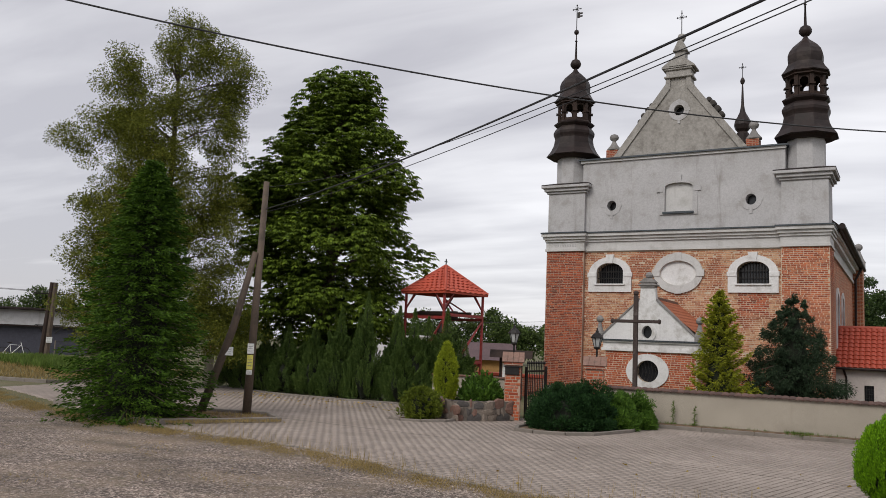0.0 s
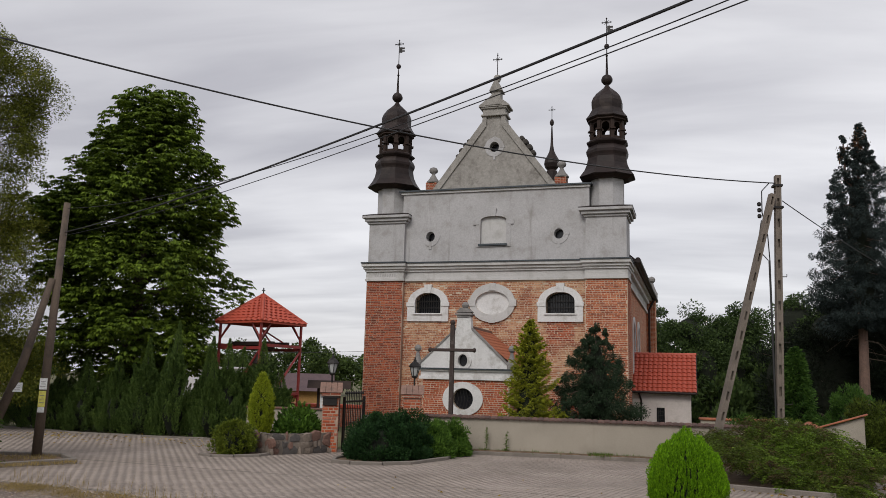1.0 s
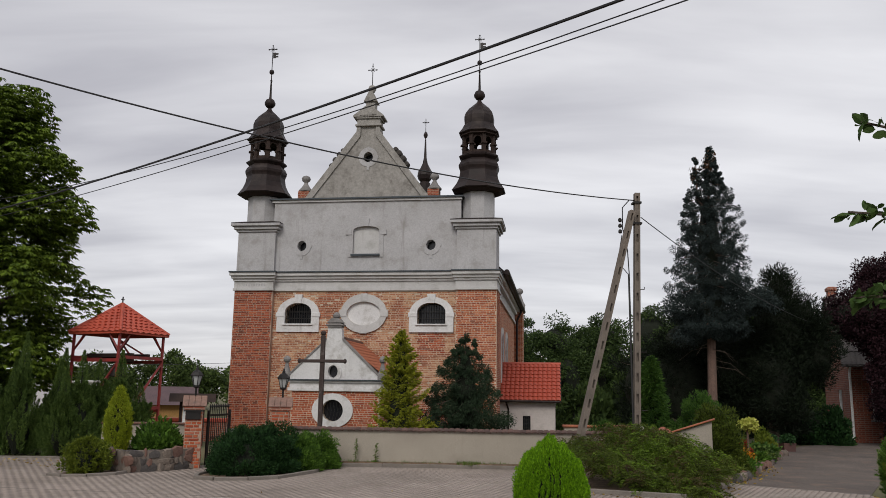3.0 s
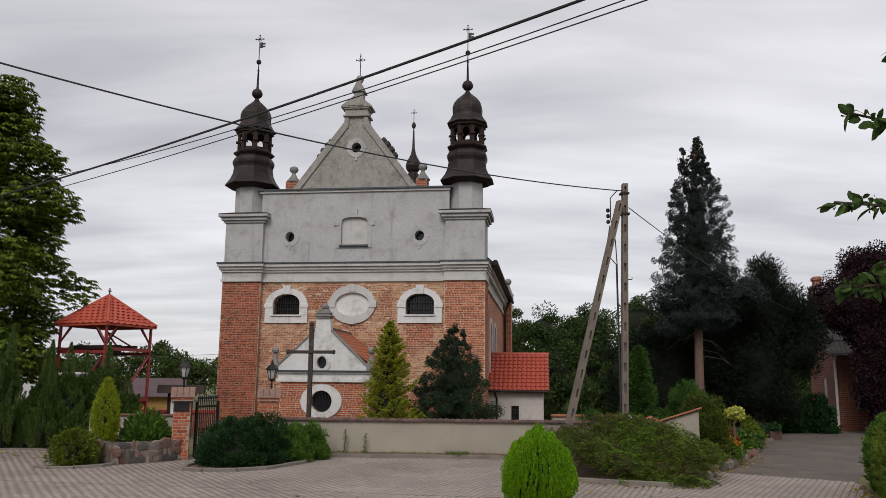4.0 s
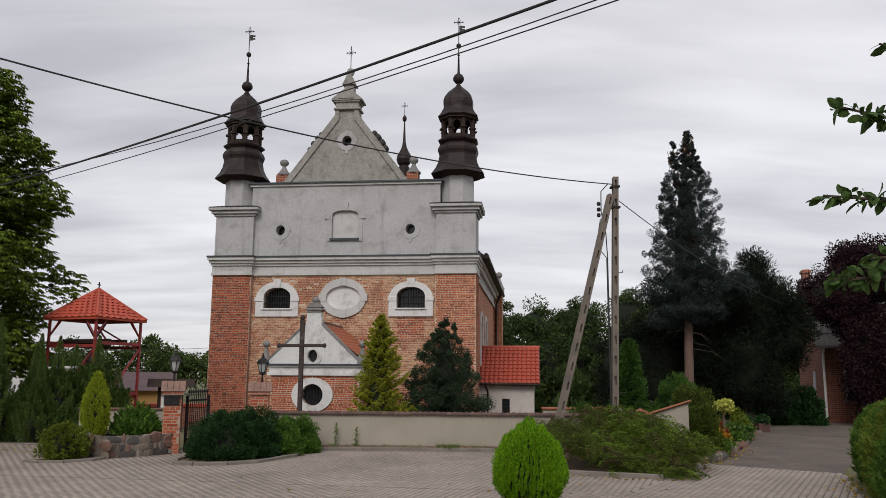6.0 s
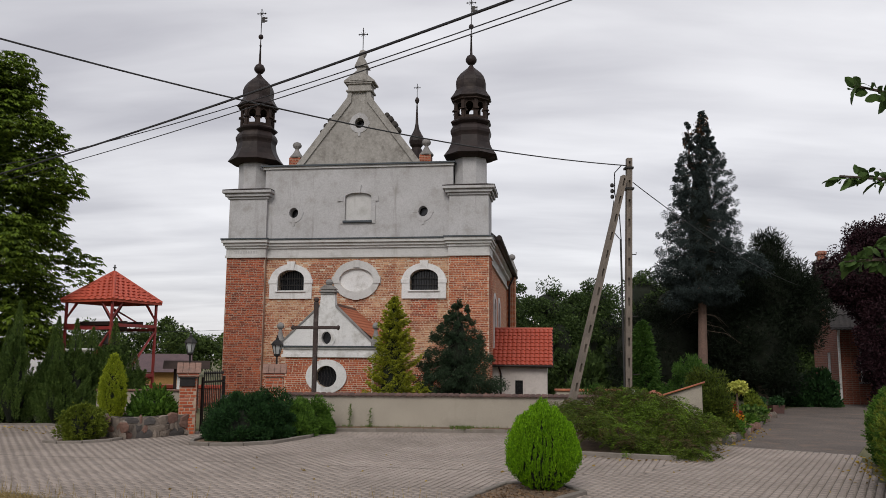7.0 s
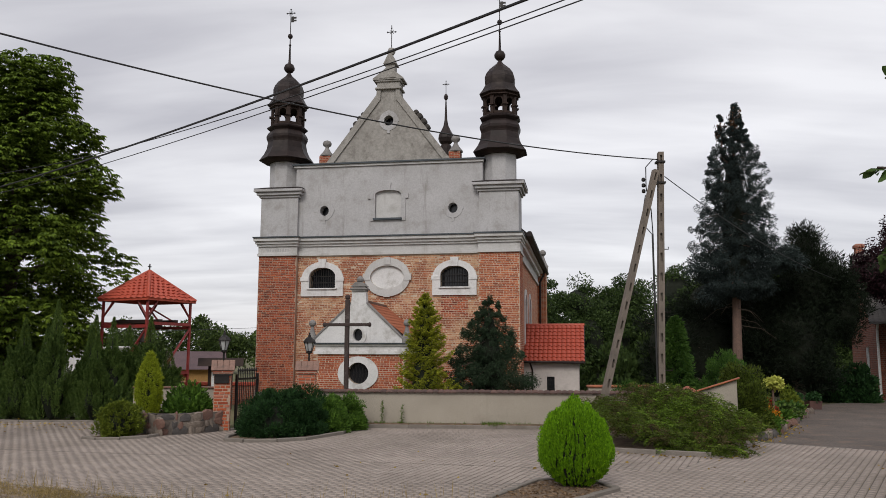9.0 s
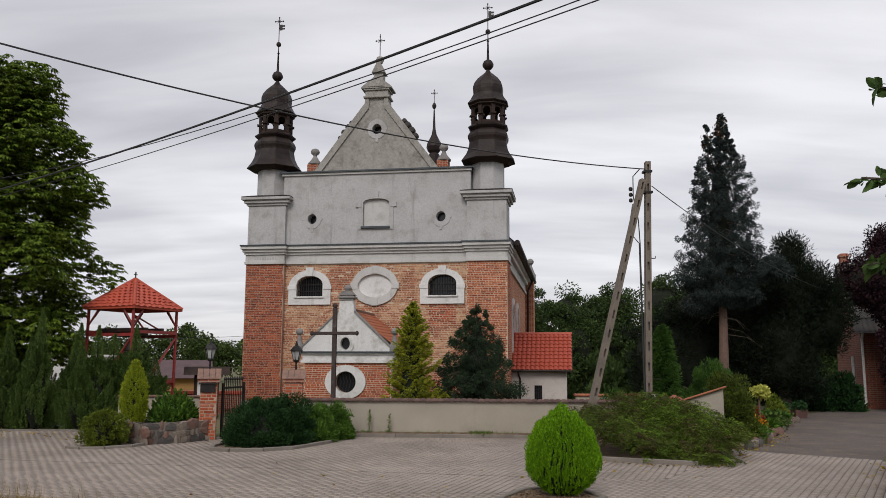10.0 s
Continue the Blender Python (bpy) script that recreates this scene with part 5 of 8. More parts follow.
# row of conifers along the square
ROW = [(-11.88, 23.78, 2.9), (-12.88, 23.89, 2.46), (-13.89, 24.0, 2.23), (-13.3, 24.2, 1.95), (-10.28, 24.03, 2.49), (-10.08, 24.7, 2.31), (-9.51, 24.99, 2.56), (-10.56, 23.67, 2.07), (-14.99, 24.12, 1.92), (-16.05, 24.23, 1.8),
       (-16.79, 24.32, 1.6), (-17.6, 24.7, 1.75), (-18.3, 25.6, 1.95), (-12.35, 24.3, 2.35), (-11.1, 24.4, 2.3), (-15.5, 24.7, 2.0), (-14.45, 24.6, 2.1), (-16.5, 25.0, 1.9), (-9.0, 25.3, 1.75), (-11.4, 25.3, 2.6)]
row = [plume_conifer("row_conifer", (0, 0, 0), 2.4, 0.86, "juniper", "upright green juniper with pointed plumes in a row", 20 + k, "conifer row") for k in range(4)]
for k, (x, y, h) in enumerate(ROW):
    m = pose(x, y, 0, 0, 0, k * 77)
    src = row[k % 4]
    if k < 4:
        src.matrix_basis = m
    else:
        src = copy_thing(src, m)
    wide = (0.95, 1.08, 0.88, 1.12, 1.0)[k % 5]
    src.scale = (wide * 0.92, wide * 0.92, h * 1.22 / 2.4)

# horse chestnut and the old open tree beside it
broad_tree("chestnut_tree", (-14.7, 26.0, 0), [(0.0, 0, 10.9, 1.35, 1.5, 1.3, 40), (0.1, 0, 9.1, 2.25, 2.3, 1.5, 72), (0.2, 0, 7.2, 2.85, 2.9, 1.7, 105), (0.3, 0, 5.0, 3.35, 3.3, 1.8, 135), (0.1, 0, 2.9, 2.9, 3.0, 1.4, 80), (-2.1, -0.6, 7.5, 1.0, 1.0, 0.8, 18), (-2.7, -0.6, 6.9, 0.9, 0.9, 0.9, 26)],
           34, 0.50, 0.24, 0.085, "chestnut", "tall dense horse chestnut with layered drooping leaves", 0.34, 1.6, turn=30, limbs=26, palmate=True)
broad_tree("old_ash_tree", (-18.3, 21.2, 0), [(0.42 + 0.84 * e[0], *e[1:3], 0.9 * e[3], *e[4:]) for e in [(-0.1, 0, 11.45, 0.95, 0.9, 1.0, 52), (1.4, 0, 10.9, 0.85, 0.8, 1.0, 40), (1.3, 0.2, 9.0, 0.85, 0.9, 1.3, 52), (2.15, 0.1, 10.9, 0.35, 0.4, 0.5, 6), (-0.5, -0.2, 9.6, 0.75, 0.8, 0.7, 22), (-2.45, 0.1, 10.2, 0.55, 0.6, 0.95, 26), (-1.7, 0, 9.4, 0.6, 0.6, 0.7, 18),
                                              (-2.5, 0, 8.7, 0.75, 0.8, 0.6, 28), (-1.35, -0.3, 8.4, 1.1, 1.0, 0.8, 52), (-3.8, 0, 7.9, 0.8, 0.5, 0.38, 14), (-1.0, 0, 7.1, 1.4, 1.3, 0.9, 74), (1.4, 0.2, 6.7, 0.9, 0.9, 0.9, 34), (-2.2, 0, 5.8, 1.1, 1.1, 0.9, 60),
                                              (-2.7, 0, 4.3, 1.0, 1.0, 0.9, 54), (-0.4, 0, 5.5, 1.5, 1.4, 1.2, 90), (1.8, 0.3, 4.9, 1.0, 1.2, 1.3, 54), (-2.2, 0, 2.9, 1.4, 1.3, 1.2, 70), (2.0, 0.3, 2.3, 1.3, 1.3, 1.4, 70), (0.0, 0.2, 3.0, 1.6, 1.5, 1.4, 80)]],
           270, 0.40, 0.075, 0.036, "ash", "tall old tree with sparse olive foliage and several tops", 0.19, 2.2, turn=41, limbs=70, loose=0.2, limb=0.5)

# churchyard conifers on the far side of the drive
blue = tufted_spruce("blue_spruce", (10.95, 31.65, 0), 12.25, [(4.2, 0.7), (4.9, 1.15), (6.0, 1.3), (7.8, 1.2), (9.2, 1.05), (10.3, 0.72), (11.2, 0.36), (12.0, 0.14), (12.3, 0.04)], 4.3, "blue_spruce",
                     "tall ragged blue spruce with two tops and a bare lower trunk", 950, 110, 0.19, 0.085, 0.028, 0.21, "bark_pine", 0.3, 31, [(-0.22, 9.8, 11.65)])
rng = np.random.default_rng(77)
cl = clumps_in([(-1.0, 0, 5.4, 0.6, 0.7, 0.45, 16), (1.3, -0.3, 5.8, 0.85, 0.8, 0.5, 28), (2.0, -0.4, 5.7, 0.5, 0.6, 0.4, 16), (0.7, -0.2, 4.7, 0.7, 0.7, 0.45, 16), (-0.3, 0, 4.4, 0.9, 0.8, 0.4, 14)], rng)
quads("bough", crown_quads(cl, 190, 0.34, 0.13, 0.034, rng, 0.6), GREEN["blue_spruce"], blue)
GREEN["cones"] = leafage("brown_spruce_cones", (0.05, 0.028, 0.016), (0.13, 0.075, 0.045))
cl = clumps_in([(0.30, -0.1, 11.3, 0.26, 0.26, 0.6, 26), (-0.3, -0.1, 10.9, 0.14, 0.14, 0.4, 8)], rng)
quads("cone_cluster", leaf_quads(np.repeat(cl, 9, axis=0) + rng.normal(size=(len(cl) * 9, 3)) * 0.07, rng.normal(size=(len(cl) * 9, 3)) * 0.3 + np.array([0, 0, -1.0]), 0.13, 0.05, rng), GREEN["cones"], blue)["kind"] = "stuff"
g = Geo()
for k in range(9):     # dead lower branches
    an, z = rng.uniform(0, 6.28), rng.uniform(2.6, 4.6)
    r = rng.uniform(0.7, 1.7)
    g.tube([(0.05, 0, z), (0.05 + r * 0.6 * math.cos(an), r * 0.6 * math.sin(an), z - 0.15), (r * math.cos(an), r * math.sin(an), z - 0.55)], [0.014, 0.009, 0.003], 5)
part("dead_branches", g, M["bark"], blue, "thin bare drooping branches")


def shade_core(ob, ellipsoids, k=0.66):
    """Near-black solids that close a dense crown and paint in its inner shade."""
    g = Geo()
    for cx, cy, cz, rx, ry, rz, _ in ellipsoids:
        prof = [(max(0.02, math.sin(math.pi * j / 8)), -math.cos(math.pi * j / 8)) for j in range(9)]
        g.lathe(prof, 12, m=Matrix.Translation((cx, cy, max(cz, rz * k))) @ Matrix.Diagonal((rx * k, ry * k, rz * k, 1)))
    return part("inner_growth", g, M["inner"], ob, "near-black core that stands in for inner shade")


# Near-black cores paint in the yews' inner shade; their needles are near-black as well.
YEW = [(-0.1, 0, 2.5, 1.75, 1.6, 2.4, 170), (0.5, 0, 4.7, 1.6, 1.3, 1.5, 110), (0.55, 0, 6.4, 0.6, 0.6, 0.8, 30), (1.4, -0.3, 5.2, 0.7, 0.8, 0.9, 40), (1.85, -0.5, 3.7, 0.7, 0.9, 1.4, 60), (-1.5, 0.3, 3.4, 1.3, 1.2, 2.2, 90)]
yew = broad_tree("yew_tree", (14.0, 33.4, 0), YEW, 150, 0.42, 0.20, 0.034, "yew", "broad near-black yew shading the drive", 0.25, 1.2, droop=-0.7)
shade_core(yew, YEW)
YEW_BACK = [(0, 0, 2.4, 2.2, 1.5, 2.4, 70), (0.3, 0, 4.2, 1.6, 1.2, 1.3, 40), (-1.6, 0.6, 2.2, 1.2, 1.0, 2.0, 40)]
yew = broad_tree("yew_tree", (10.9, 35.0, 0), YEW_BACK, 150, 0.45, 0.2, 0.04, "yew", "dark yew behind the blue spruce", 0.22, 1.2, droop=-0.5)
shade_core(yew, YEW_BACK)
BEECH = [(-1.6, 0, 5.5, 1.3, 1.2, 1.15, 90), (-0.5, 0, 7.0, 0.95, 1.0, 0.9, 60), (0.3, -0.3, 6.4, 1.9, 1.5, 1.6, 120), (2.2, -0.4, 6.2, 2.0, 1.6, 1.9, 110), (-0.35, -0.9, 2.5, 1.25, 0.8, 2.3, 260), (1.9, -1.0, 2.8, 1.6, 1.0, 2.6, 160), (-0.9, 0, 4.6, 0.9, 0.9, 0.8, 36)]
beech = broad_tree("copper_beech", (19.9, 34.1, 0), BEECH, 190, 0.42, 0.105, 0.07, "beech", "dark purple copper beech beside the brick house", 0.28, 1.5, limbs=26)
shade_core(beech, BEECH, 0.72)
conifer("green_cypress", (6.15, 22.6, 0), 3.0, 0.5, "thuja_green", "slim green columnar cypress behind the pole", 34, 11, 50, 0.12, 0.03, 0.0, -0.7, 0.55, 0.06, seed=41, rough=0.15)
for k, (x, y, h, r, c) in enumerate(((7.15, 20.5, 1.75, 0.66, "juniper_low"), (7.55, 22.9, 2.4, 0.78, "thuja_green"), (6.9, 25.2, 2.6, 1.0, "thuja_green"), (4.9, 23.5, 1.5, 0.6, "thuja_green"))):
    leafy_bush("evergreen_shrub", (x, y, ground_z(x, y) - 0.02), r, h, c, "loose dark evergreen shrub beside the drive", 90, 260, 0.22, 0.075, 0.028, 50 + k, rise=0.6)

# hedge in the kerbed bed beside the gate
for k, (x, y, h, r, c) in enumerate(((-4.2, 19.1, 1.02, 0.78, "hedge_dark"), (-3.75, 19.6, 1.12, 0.72, "hedge_dark"), (-4.6, 19.7, 0.95, 0.6, "hedge_dark"), (-3.35, 20.2, 0.88, 0.68, "hedge_light"), (-2.95, 20.9, 0.85, 0.62, "hedge_light"))):
    leafy_bush("hedge_bush", (x, y, 0.03), r, h, c, "dark green bush in the kerbed bed by the gate" if c == "hedge_dark" else "fresh green bush in the kerbed bed by the gate", 75, 230, 0.17, 0.07, 0.026, 60 + k, group="hedge by the gate")

# spreading juniper round the foot of the concrete pole
jun = thing("spreading_juniper", (4.7, 18.0, 0), "wide spreading juniper with arching sprays in a kerbed bed", "shrub")
rng = np.random.default_rng(5)
SPRAYS = {"juniper_low": ([], []), "juniper_lime": ([], []), "juniper_brown": ([], [])}
for k in range(1500):
    x, y = rng.uniform(-1.5, 1.5), rng.uniform(-2.3, 2.3)
    if y < -2.2 - 0.5 * (x - 0.1) + 0.22 or y > 1.9 or (x > 0.7 and y < -1.9 + 1.3 * (x - 0.7)):
        continue
    h = 0.32 + 0.62 * smooth01(-2.2, 1.2, y) - 0.5 * smooth01(0.6, 1.7, x) * smooth01(-1.5, 1.0, y) + 0.16 * math.sin(x * 2.3 + y) + rng.uniform(-0.14, 0.14)
    an = rng.normal(-1.4, 1.0)
    dirv = np.array([math.cos(an), math.sin(an), 0])
    side = np.array([-dirv[1], dirv[0], 0])
    reach = rng.uniform(0.35, 0.66)
    # a flat feathered spray: side twigs leave an arching rib and shorten to the tip
    t = np.repeat(np.linspace(0.12, 1, 22), 5)[:, None]
    v = np.tile(np.linspace(-1, 1, 5), 22)[:, None] + rng.normal(size=(110, 1)) * 0.12
    wing = 0.105 * (1.12 - t) ** 0.7
    p = np.array([x, y, h * 0.55]) + dirv * (reach * t + np.abs(v) * wing * 0.9) + side * v * wing + np.array([0, 0, 1]) * (h * 0.55 * np.sin(t * 2.5) - 0.10 * t - 0.03 * np.abs(v))
    p[:, 2] = np.maximum(p[:, 2], 0.06)
    fresh = math.exp(-((x + 0.1) / 0.8) ** 2 - ((y + 0.1) / 0.9) ** 2)
    roll = rng.uniform()
    kind = "juniper_lime" if roll < 0.15 + 0.6 * fresh else "juniper_brown" if roll > 0.84 else "juniper_low"
    SPRAYS[kind][0].append(p + rng.normal(size=p.shape) * 0.009)
    SPRAYS[kind][1].append(dirv * 0.8 + side * v * 0.8 + np.array([0, 0, 0.3]) - np.array([0, 0, 0.6]) * t + rng.normal(size=p.shape) * 0.16)
for kind, (P, W) in SPRAYS.items():
    quads("sprays", leaf_quads(np.concatenate(P), np.concatenate(W), 0.058, 0.015, rng), GREEN[kind], jun, {"juniper_low": "dark green sprays", "juniper_lime": "fresh lime-green sprays", "juniper_brown": "browned dry sprays"}[kind])
g = Geo()
for k in range(40):
    x, y = rng.uniform(-1.3, 1.4), rng.uniform(-1.6, 1.8)
    g.tube([(x * 0.4, y * 0.4, 0), (x * 0.8, y * 0.8, 0.25), (x, y, 0.5)], [0.03, 0.02, 0.008], 5)
part("stems", g, M["bark"], jun)

# greenery behind the far churchyard wall
for k, (x, y, r, h) in enumerate(((7.8, 37.5, 1.3, 2.6), (9.6, 38.2, 1.5, 3.4), (11.6, 38.0, 1.5, 3.0), (6.2, 47.0, 1.5, 2.8), (9.0, 47.0, 1.8, 3.4), (12.5, 44.0, 2.0, 4.0), (15.5, 42.0, 2.0, 3.6))):
    leafy_bush("churchyard_shrub", (x, y, ground_z(x, y) - 0.02), r, h, "woods", "dark leafy shrub at the back of the churchyard", 60, 70, 0.45, 0.28, 0.17, 130 + k, group="shrubs behind the churchyard")

# far woods
far = thing("far_woods", (0, 0, 0), "dense dark green deciduous woods behind the church", "woods", kind="stuff")
rng = np.random.default_rng(12)
els = []
for x, y, h in [(6 + 3.0 * k, 84 - 0.9 * k + 4 * math.sin(k * 2.1), 9.3 + 0.14 * k + 0.9 * math.sin(k * 1.7)) for k in range(15)]:
    els += [(x, y, h * 0.72, 2.3, 2.0, h * 0.28, 26), (x + 0.8, y - 1.5, h * 0.38, 2.4, 1.8, h * 0.34, 26), (x, y - 3.0, 0.6, 2.4, 1.2, 1.6, 14), (x + 1.2, y + 2.5, h * 0.5, 2.2, 1.0, h * 0.42, 22)]
quads("canopy", crown_quads(clumps_in(els, rng), 260, 0.85, 0.24, 0.15, rng), GREEN["woods"], far)
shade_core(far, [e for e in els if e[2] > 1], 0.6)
g = Geo()
for x, y, _, _, _, _, _ in els[::4]:
    g.tube([(x, y, -0.8), (x, y, 6)], [0.25, 0.12], 6)
part("trunks", g, M["bark"], far)
far2 = thing("far_trees", (0, 0, 0), "distant tree line beyond the churchyard and fields", "woods", kind="stuff")
els = []
for k in range(9):
    x, y, h = -38 + 2.6 * k, 84 + 2 * math.sin(k * 2.0), 4.9 + 0.8 * math.sin(k * 1.9)
    els += [(x, y, h * 0.6, 1.9, 1.5, h * 0.4, 20)]
for k in range(6):
    x, y = -14.5 + 1.7 * k, 66 + 2 * math.sin(k * 2.0)
    els += [(x, y, 2.6 + 0.5 * math.sin(k * 2.2), 1.3, 1.2, 2.2, 16)]
for k in range(30):
    an = radians(-62 + 0.95 * k)
    x, y = 130 * math.sin(an), 130 * math.cos(an)
    h = (7.0 if k > 12 else 4.6) + 1.1 * math.sin(k * 1.3)
    els += [(x, y, h * 0.5, 2.8, 2.4, h * 0.5, 22)]
quads("canopy", crown_quads(clumps_in(els, rng), 150, 1.0, 0.32, 0.2, rng), GREEN["grove"], far2)

# ---------- walls, gate and beds of the square ----------


def fence_y(x):
    return 21.75 - 0.065 * (x + 2.6)


FX0, FX1 = -3.7, 6.1
fence = thing("churchyard_wall", (0, 0, 0), "low beige rendered wall with a wavy clay tile coping", "wall", kind="structure")
g = Geo()
k = 40
for i in range(k + 1):
    x = FX0 + (FX1 - FX0) * i / k
    y = fence_y(x)
    zb = -0.8
    g.v += [(x, y, -0.05), (x, y, 0.93 + 0.004 * math.sin(i * 1.3)), (x, y + 0.28, 0.93), (x, y + 0.28, zb)]
for i in range(k):
    b = i * 4
    g.f += [(b, b + 4, b + 5, b + 1), (b + 1, b + 5, b + 6, b + 2), (b + 2, b + 6, b + 7, b + 3)]
g.f += [(3, 2, 1, 0)[::-1], (k * 4, k * 4 + 1, k * 4 + 2, k * 4 + 3)[::-1]]
part("rendered_wall", g, M["render_beige"], fence, "rough beige render, stained near the ground")
tile_me = None
pitch = 0.155
for i in range(int((FX1 - FX0) / pitch)):
    x = FX0 + 0.08 + i * pitch
    if tile_me is None:
        tg = Geo()
        for s in (-1, 1):
            vs, fs = [], []
            for j in range(7):
                a = math.pi * j / 6
                r = 0.085
                for yy, zz in ((0.0, 0.055), (s * 0.22, 0.0)):
                    vs += [(-r * math.cos(a), yy, zz + 0.032 * math.sin(a)), (-r * math.cos(a), yy, zz + 0.032 * math.sin(a) - 0.018)]
            for j in range(6):
                b = j * 4
                fs += [(b, b + 2, b + 6, b + 4), (b + 2, b + 3, b + 7, b + 6), (b + 1, b + 5, b + 7, b + 3)]
            tg.add(vs, fs)
        tile_me = mesh_from("coping_tile", tg.v, tg.f)
        tile_me.materials.append(surface("coping_clay", (0.125, 0.062, 0.046), (0.075, 0.042, 0.034), 25, 2, 0.85, 0.3, per_object=0.3))
    t = new("coping_tile", tile_me)
    t.parent = fence
    t.matrix_basis = pose(x, fence_y(x) + 0.14, 0.915 + RNG.uniform(-0.006, 0.006), 0, RNG.uniform(-2, 2), -3.7 + RNG.uniform(-2, 2))
# sloping wall end beside the drive
wend = thing("wall_end", (0, 0, 0), "short beige wall end with a sloping clay tile top", "wall", kind="structure")
vx = Vector((0.94, -0.34, 0)).normalized()
mw = Matrix(((vx.x, -vx.y, 0, 5.55), (vx.y, vx.x, 0, 19.42), (0, 0, 1, 0), (0, 0, 0, 1)))
part("rendered_wall", Geo().prism([(0, -0.05), (1.08, -0.05), (1.08, 1.34), (0, 0.98)], 0, 0.3, mw), M["render_beige"], wend)
for j in range(5):
    x0 = -0.08 + j * 0.245
    z0 = 0.98 + (x0) / 1.08 * 0.36
    m = mw @ Matrix.Translation((x0, 0.15, z0 + 0.02)) @ Matrix.Rotation(-math.atan2(0.36, 1.08), 4, "Y")
    part("coping_tile", Geo().box(0, -0.24, 0, 0.27, 0.24, 0.035, m, 0.01), M["roof_tile_old"], wend)
part("rendered_wall", Geo().box(-0.5, 0.3, -0.05, 0.1, 2.4, 0.95, mw), M["render_beige"], wend)
for s in (0, 1):
    for j in range(9):
        m = mw @ Matrix.Translation((-0.2, 0.3 + j * 0.25, 1.10)) @ Matrix.Rotation(radians(28 if s else -28), 4, "Y")
        part("coping_tile", Geo().box(0 if s else -0.45, 0, -0.02, 0.45 if s else 0, 0.24, 0.02, m, 0.01), M["roof_tile_old"], wend)


def polyline_stones(name, pts, width, z0, z1, material, parent, length=1.0):
    """Kerbstones end to end along a line."""
    for (xa, ya), (xb, yb) in zip(pts, pts[1:]):
        d = math.hypot(xb - xa, yb - ya)
        n = max(1, round(d / length))
        for j in range(n):
            m = Matrix.Translation((xa + (xb - xa) * j / n, ya + (yb - ya) * j / n, 0)) @ Matrix.Rotation(math.atan2(yb - ya, xb - xa), 4, "Z")
            part(name, Geo().box(0.004, -width / 2, z0, d / n - 0.004, width / 2, z1 + RNG.uniform(-0.006, 0.006), m, 0.012), material, parent)


def arc(cx, cy, r, a0, a1, n=6):
    return [(cx + r * math.cos(radians(a0 + (a1 - a0) * k / n)), cy + r * math.sin(radians(a0 + (a1 - a0) * k / n))) for k in range(n + 1)]


M["soil"] = surface("dry_soil_and_needles", (0.19, 0.125, 0.08), (0.115, 0.078, 0.052), 60, 4, 0.95, 0.8, (0.27, 0.19, 0.12), 7, grain=0.5)
kerbs = thing("kerbs", (0, 0, 0), "grey concrete kerbstones round the beds and islands", "kerb", kind="structure")
HEDGE_BED = [(-2.55, 21.5), (-2.75, 19.6), (-3.35, 18.25), (-3.9, 17.85), (-4.6, 17.75), (-5.05, 17.95), (-5.2, 18.6), (-5.0, 20.2)]
polyline_stones("kerbstone", HEDGE_BED, 0.09, -0.05, 0.085, M["kerb"], kerbs, 0.9)
polyline_stones("kerbstone", [(-2.45, 21.42), (0.0, 21.3), (3.2, 21.1), (3.3, 17.2), (3.0, 16.45), (4.85, 15.6)], 0.09, -0.05, 0.10, M["kerb"], kerbs)
polyline_stones("kerbstone", [(-8.4, 18.35), (-8.0, 18.12), (-7.5, 18.2), (-7.05, 18.6), (-6.95, 19.0)], 0.09, -0.05, 0.07, M["kerb"], kerbs, 0.5)
polyline_stones("kerbstone", [(0.45, 10.96), (1.24, 12.48), (1.62, 12.62), (2.1, 12.35), (2.30, 11.72), (1.40, 10.62)], 0.09, -0.05, 0.06, M["kerb"], kerbs, 0.7)
polyline_stones("kerbstone", [(-13.0, 13.3), (-11.4, 13.55), (-9.86, 15.65), (-10.7, 16.5), (-12.6, 16.2), (-14.2, 15.0)], 0.10, -0.05, 0.12, M["kerb"], kerbs)
polyline_stones("kerbstone", [(-16.4, 15.6), (-14.4, 15.2)], 0.10, -0.05, 0.1, M["kerb"], kerbs)
polyline_stones("kerbstone", [(-18.2, 24.5), (-14.5, 23.2), (-12.3, 22.85), (-10.4, 22.95), (-8.3, 21.3), (-7.6, 19.5)], 0.10, -0.05, 0.05, M["kerb"], kerbs)
polyline_stones("kerbstone", [(-27.0, 20.6), (-22.4, 20.9), (-21.5, 22.6), (-19.5, 24.4)], 0.10, -0.05, 0.11, M["kerb"], kerbs)
polyline_stones("edge_strip", [(-16.0, 15.35), (-11.9, 13.35), (-7.55, 12.5), (-4.0, 10.9), (-2.46, 10.35), (-1.0, 10.65), (0.42, 10.93)], 0.06, -0.05, 0.012, M["kerb"], kerbs)
polyline_stones("edge_strip", [(6.93, 18.22), (8.89, 16.6)], 0.07, -0.05, 0.014, M["kerb"], kerbs)
flat("hedge_bed", [(x * 0.99 - 0.03, y) for x, y in HEDGE_BED], 0.03, 0.06, M["soil"], "dry soil in the bed by the gate", "flower bed")
flat("thuja_bed", [(0.5, 10.9), (1.27, 12.43), (1.62, 12.55), (2.05, 12.3), (2.22, 11.74), (1.40, 10.68)], 0.035, 0.06, M["soil"], "dry soil and needles round the thuja", "flower bed")
flat("juniper_bed", [(3.05, 16.5), (4.8, 15.68), (6.35, 17.9), (6.6, 19.2), (6.0, 21.1), (3.25, 21.3)], 0.03, 0.06, M["soil"], "soil under the spreading juniper", "flower bed")
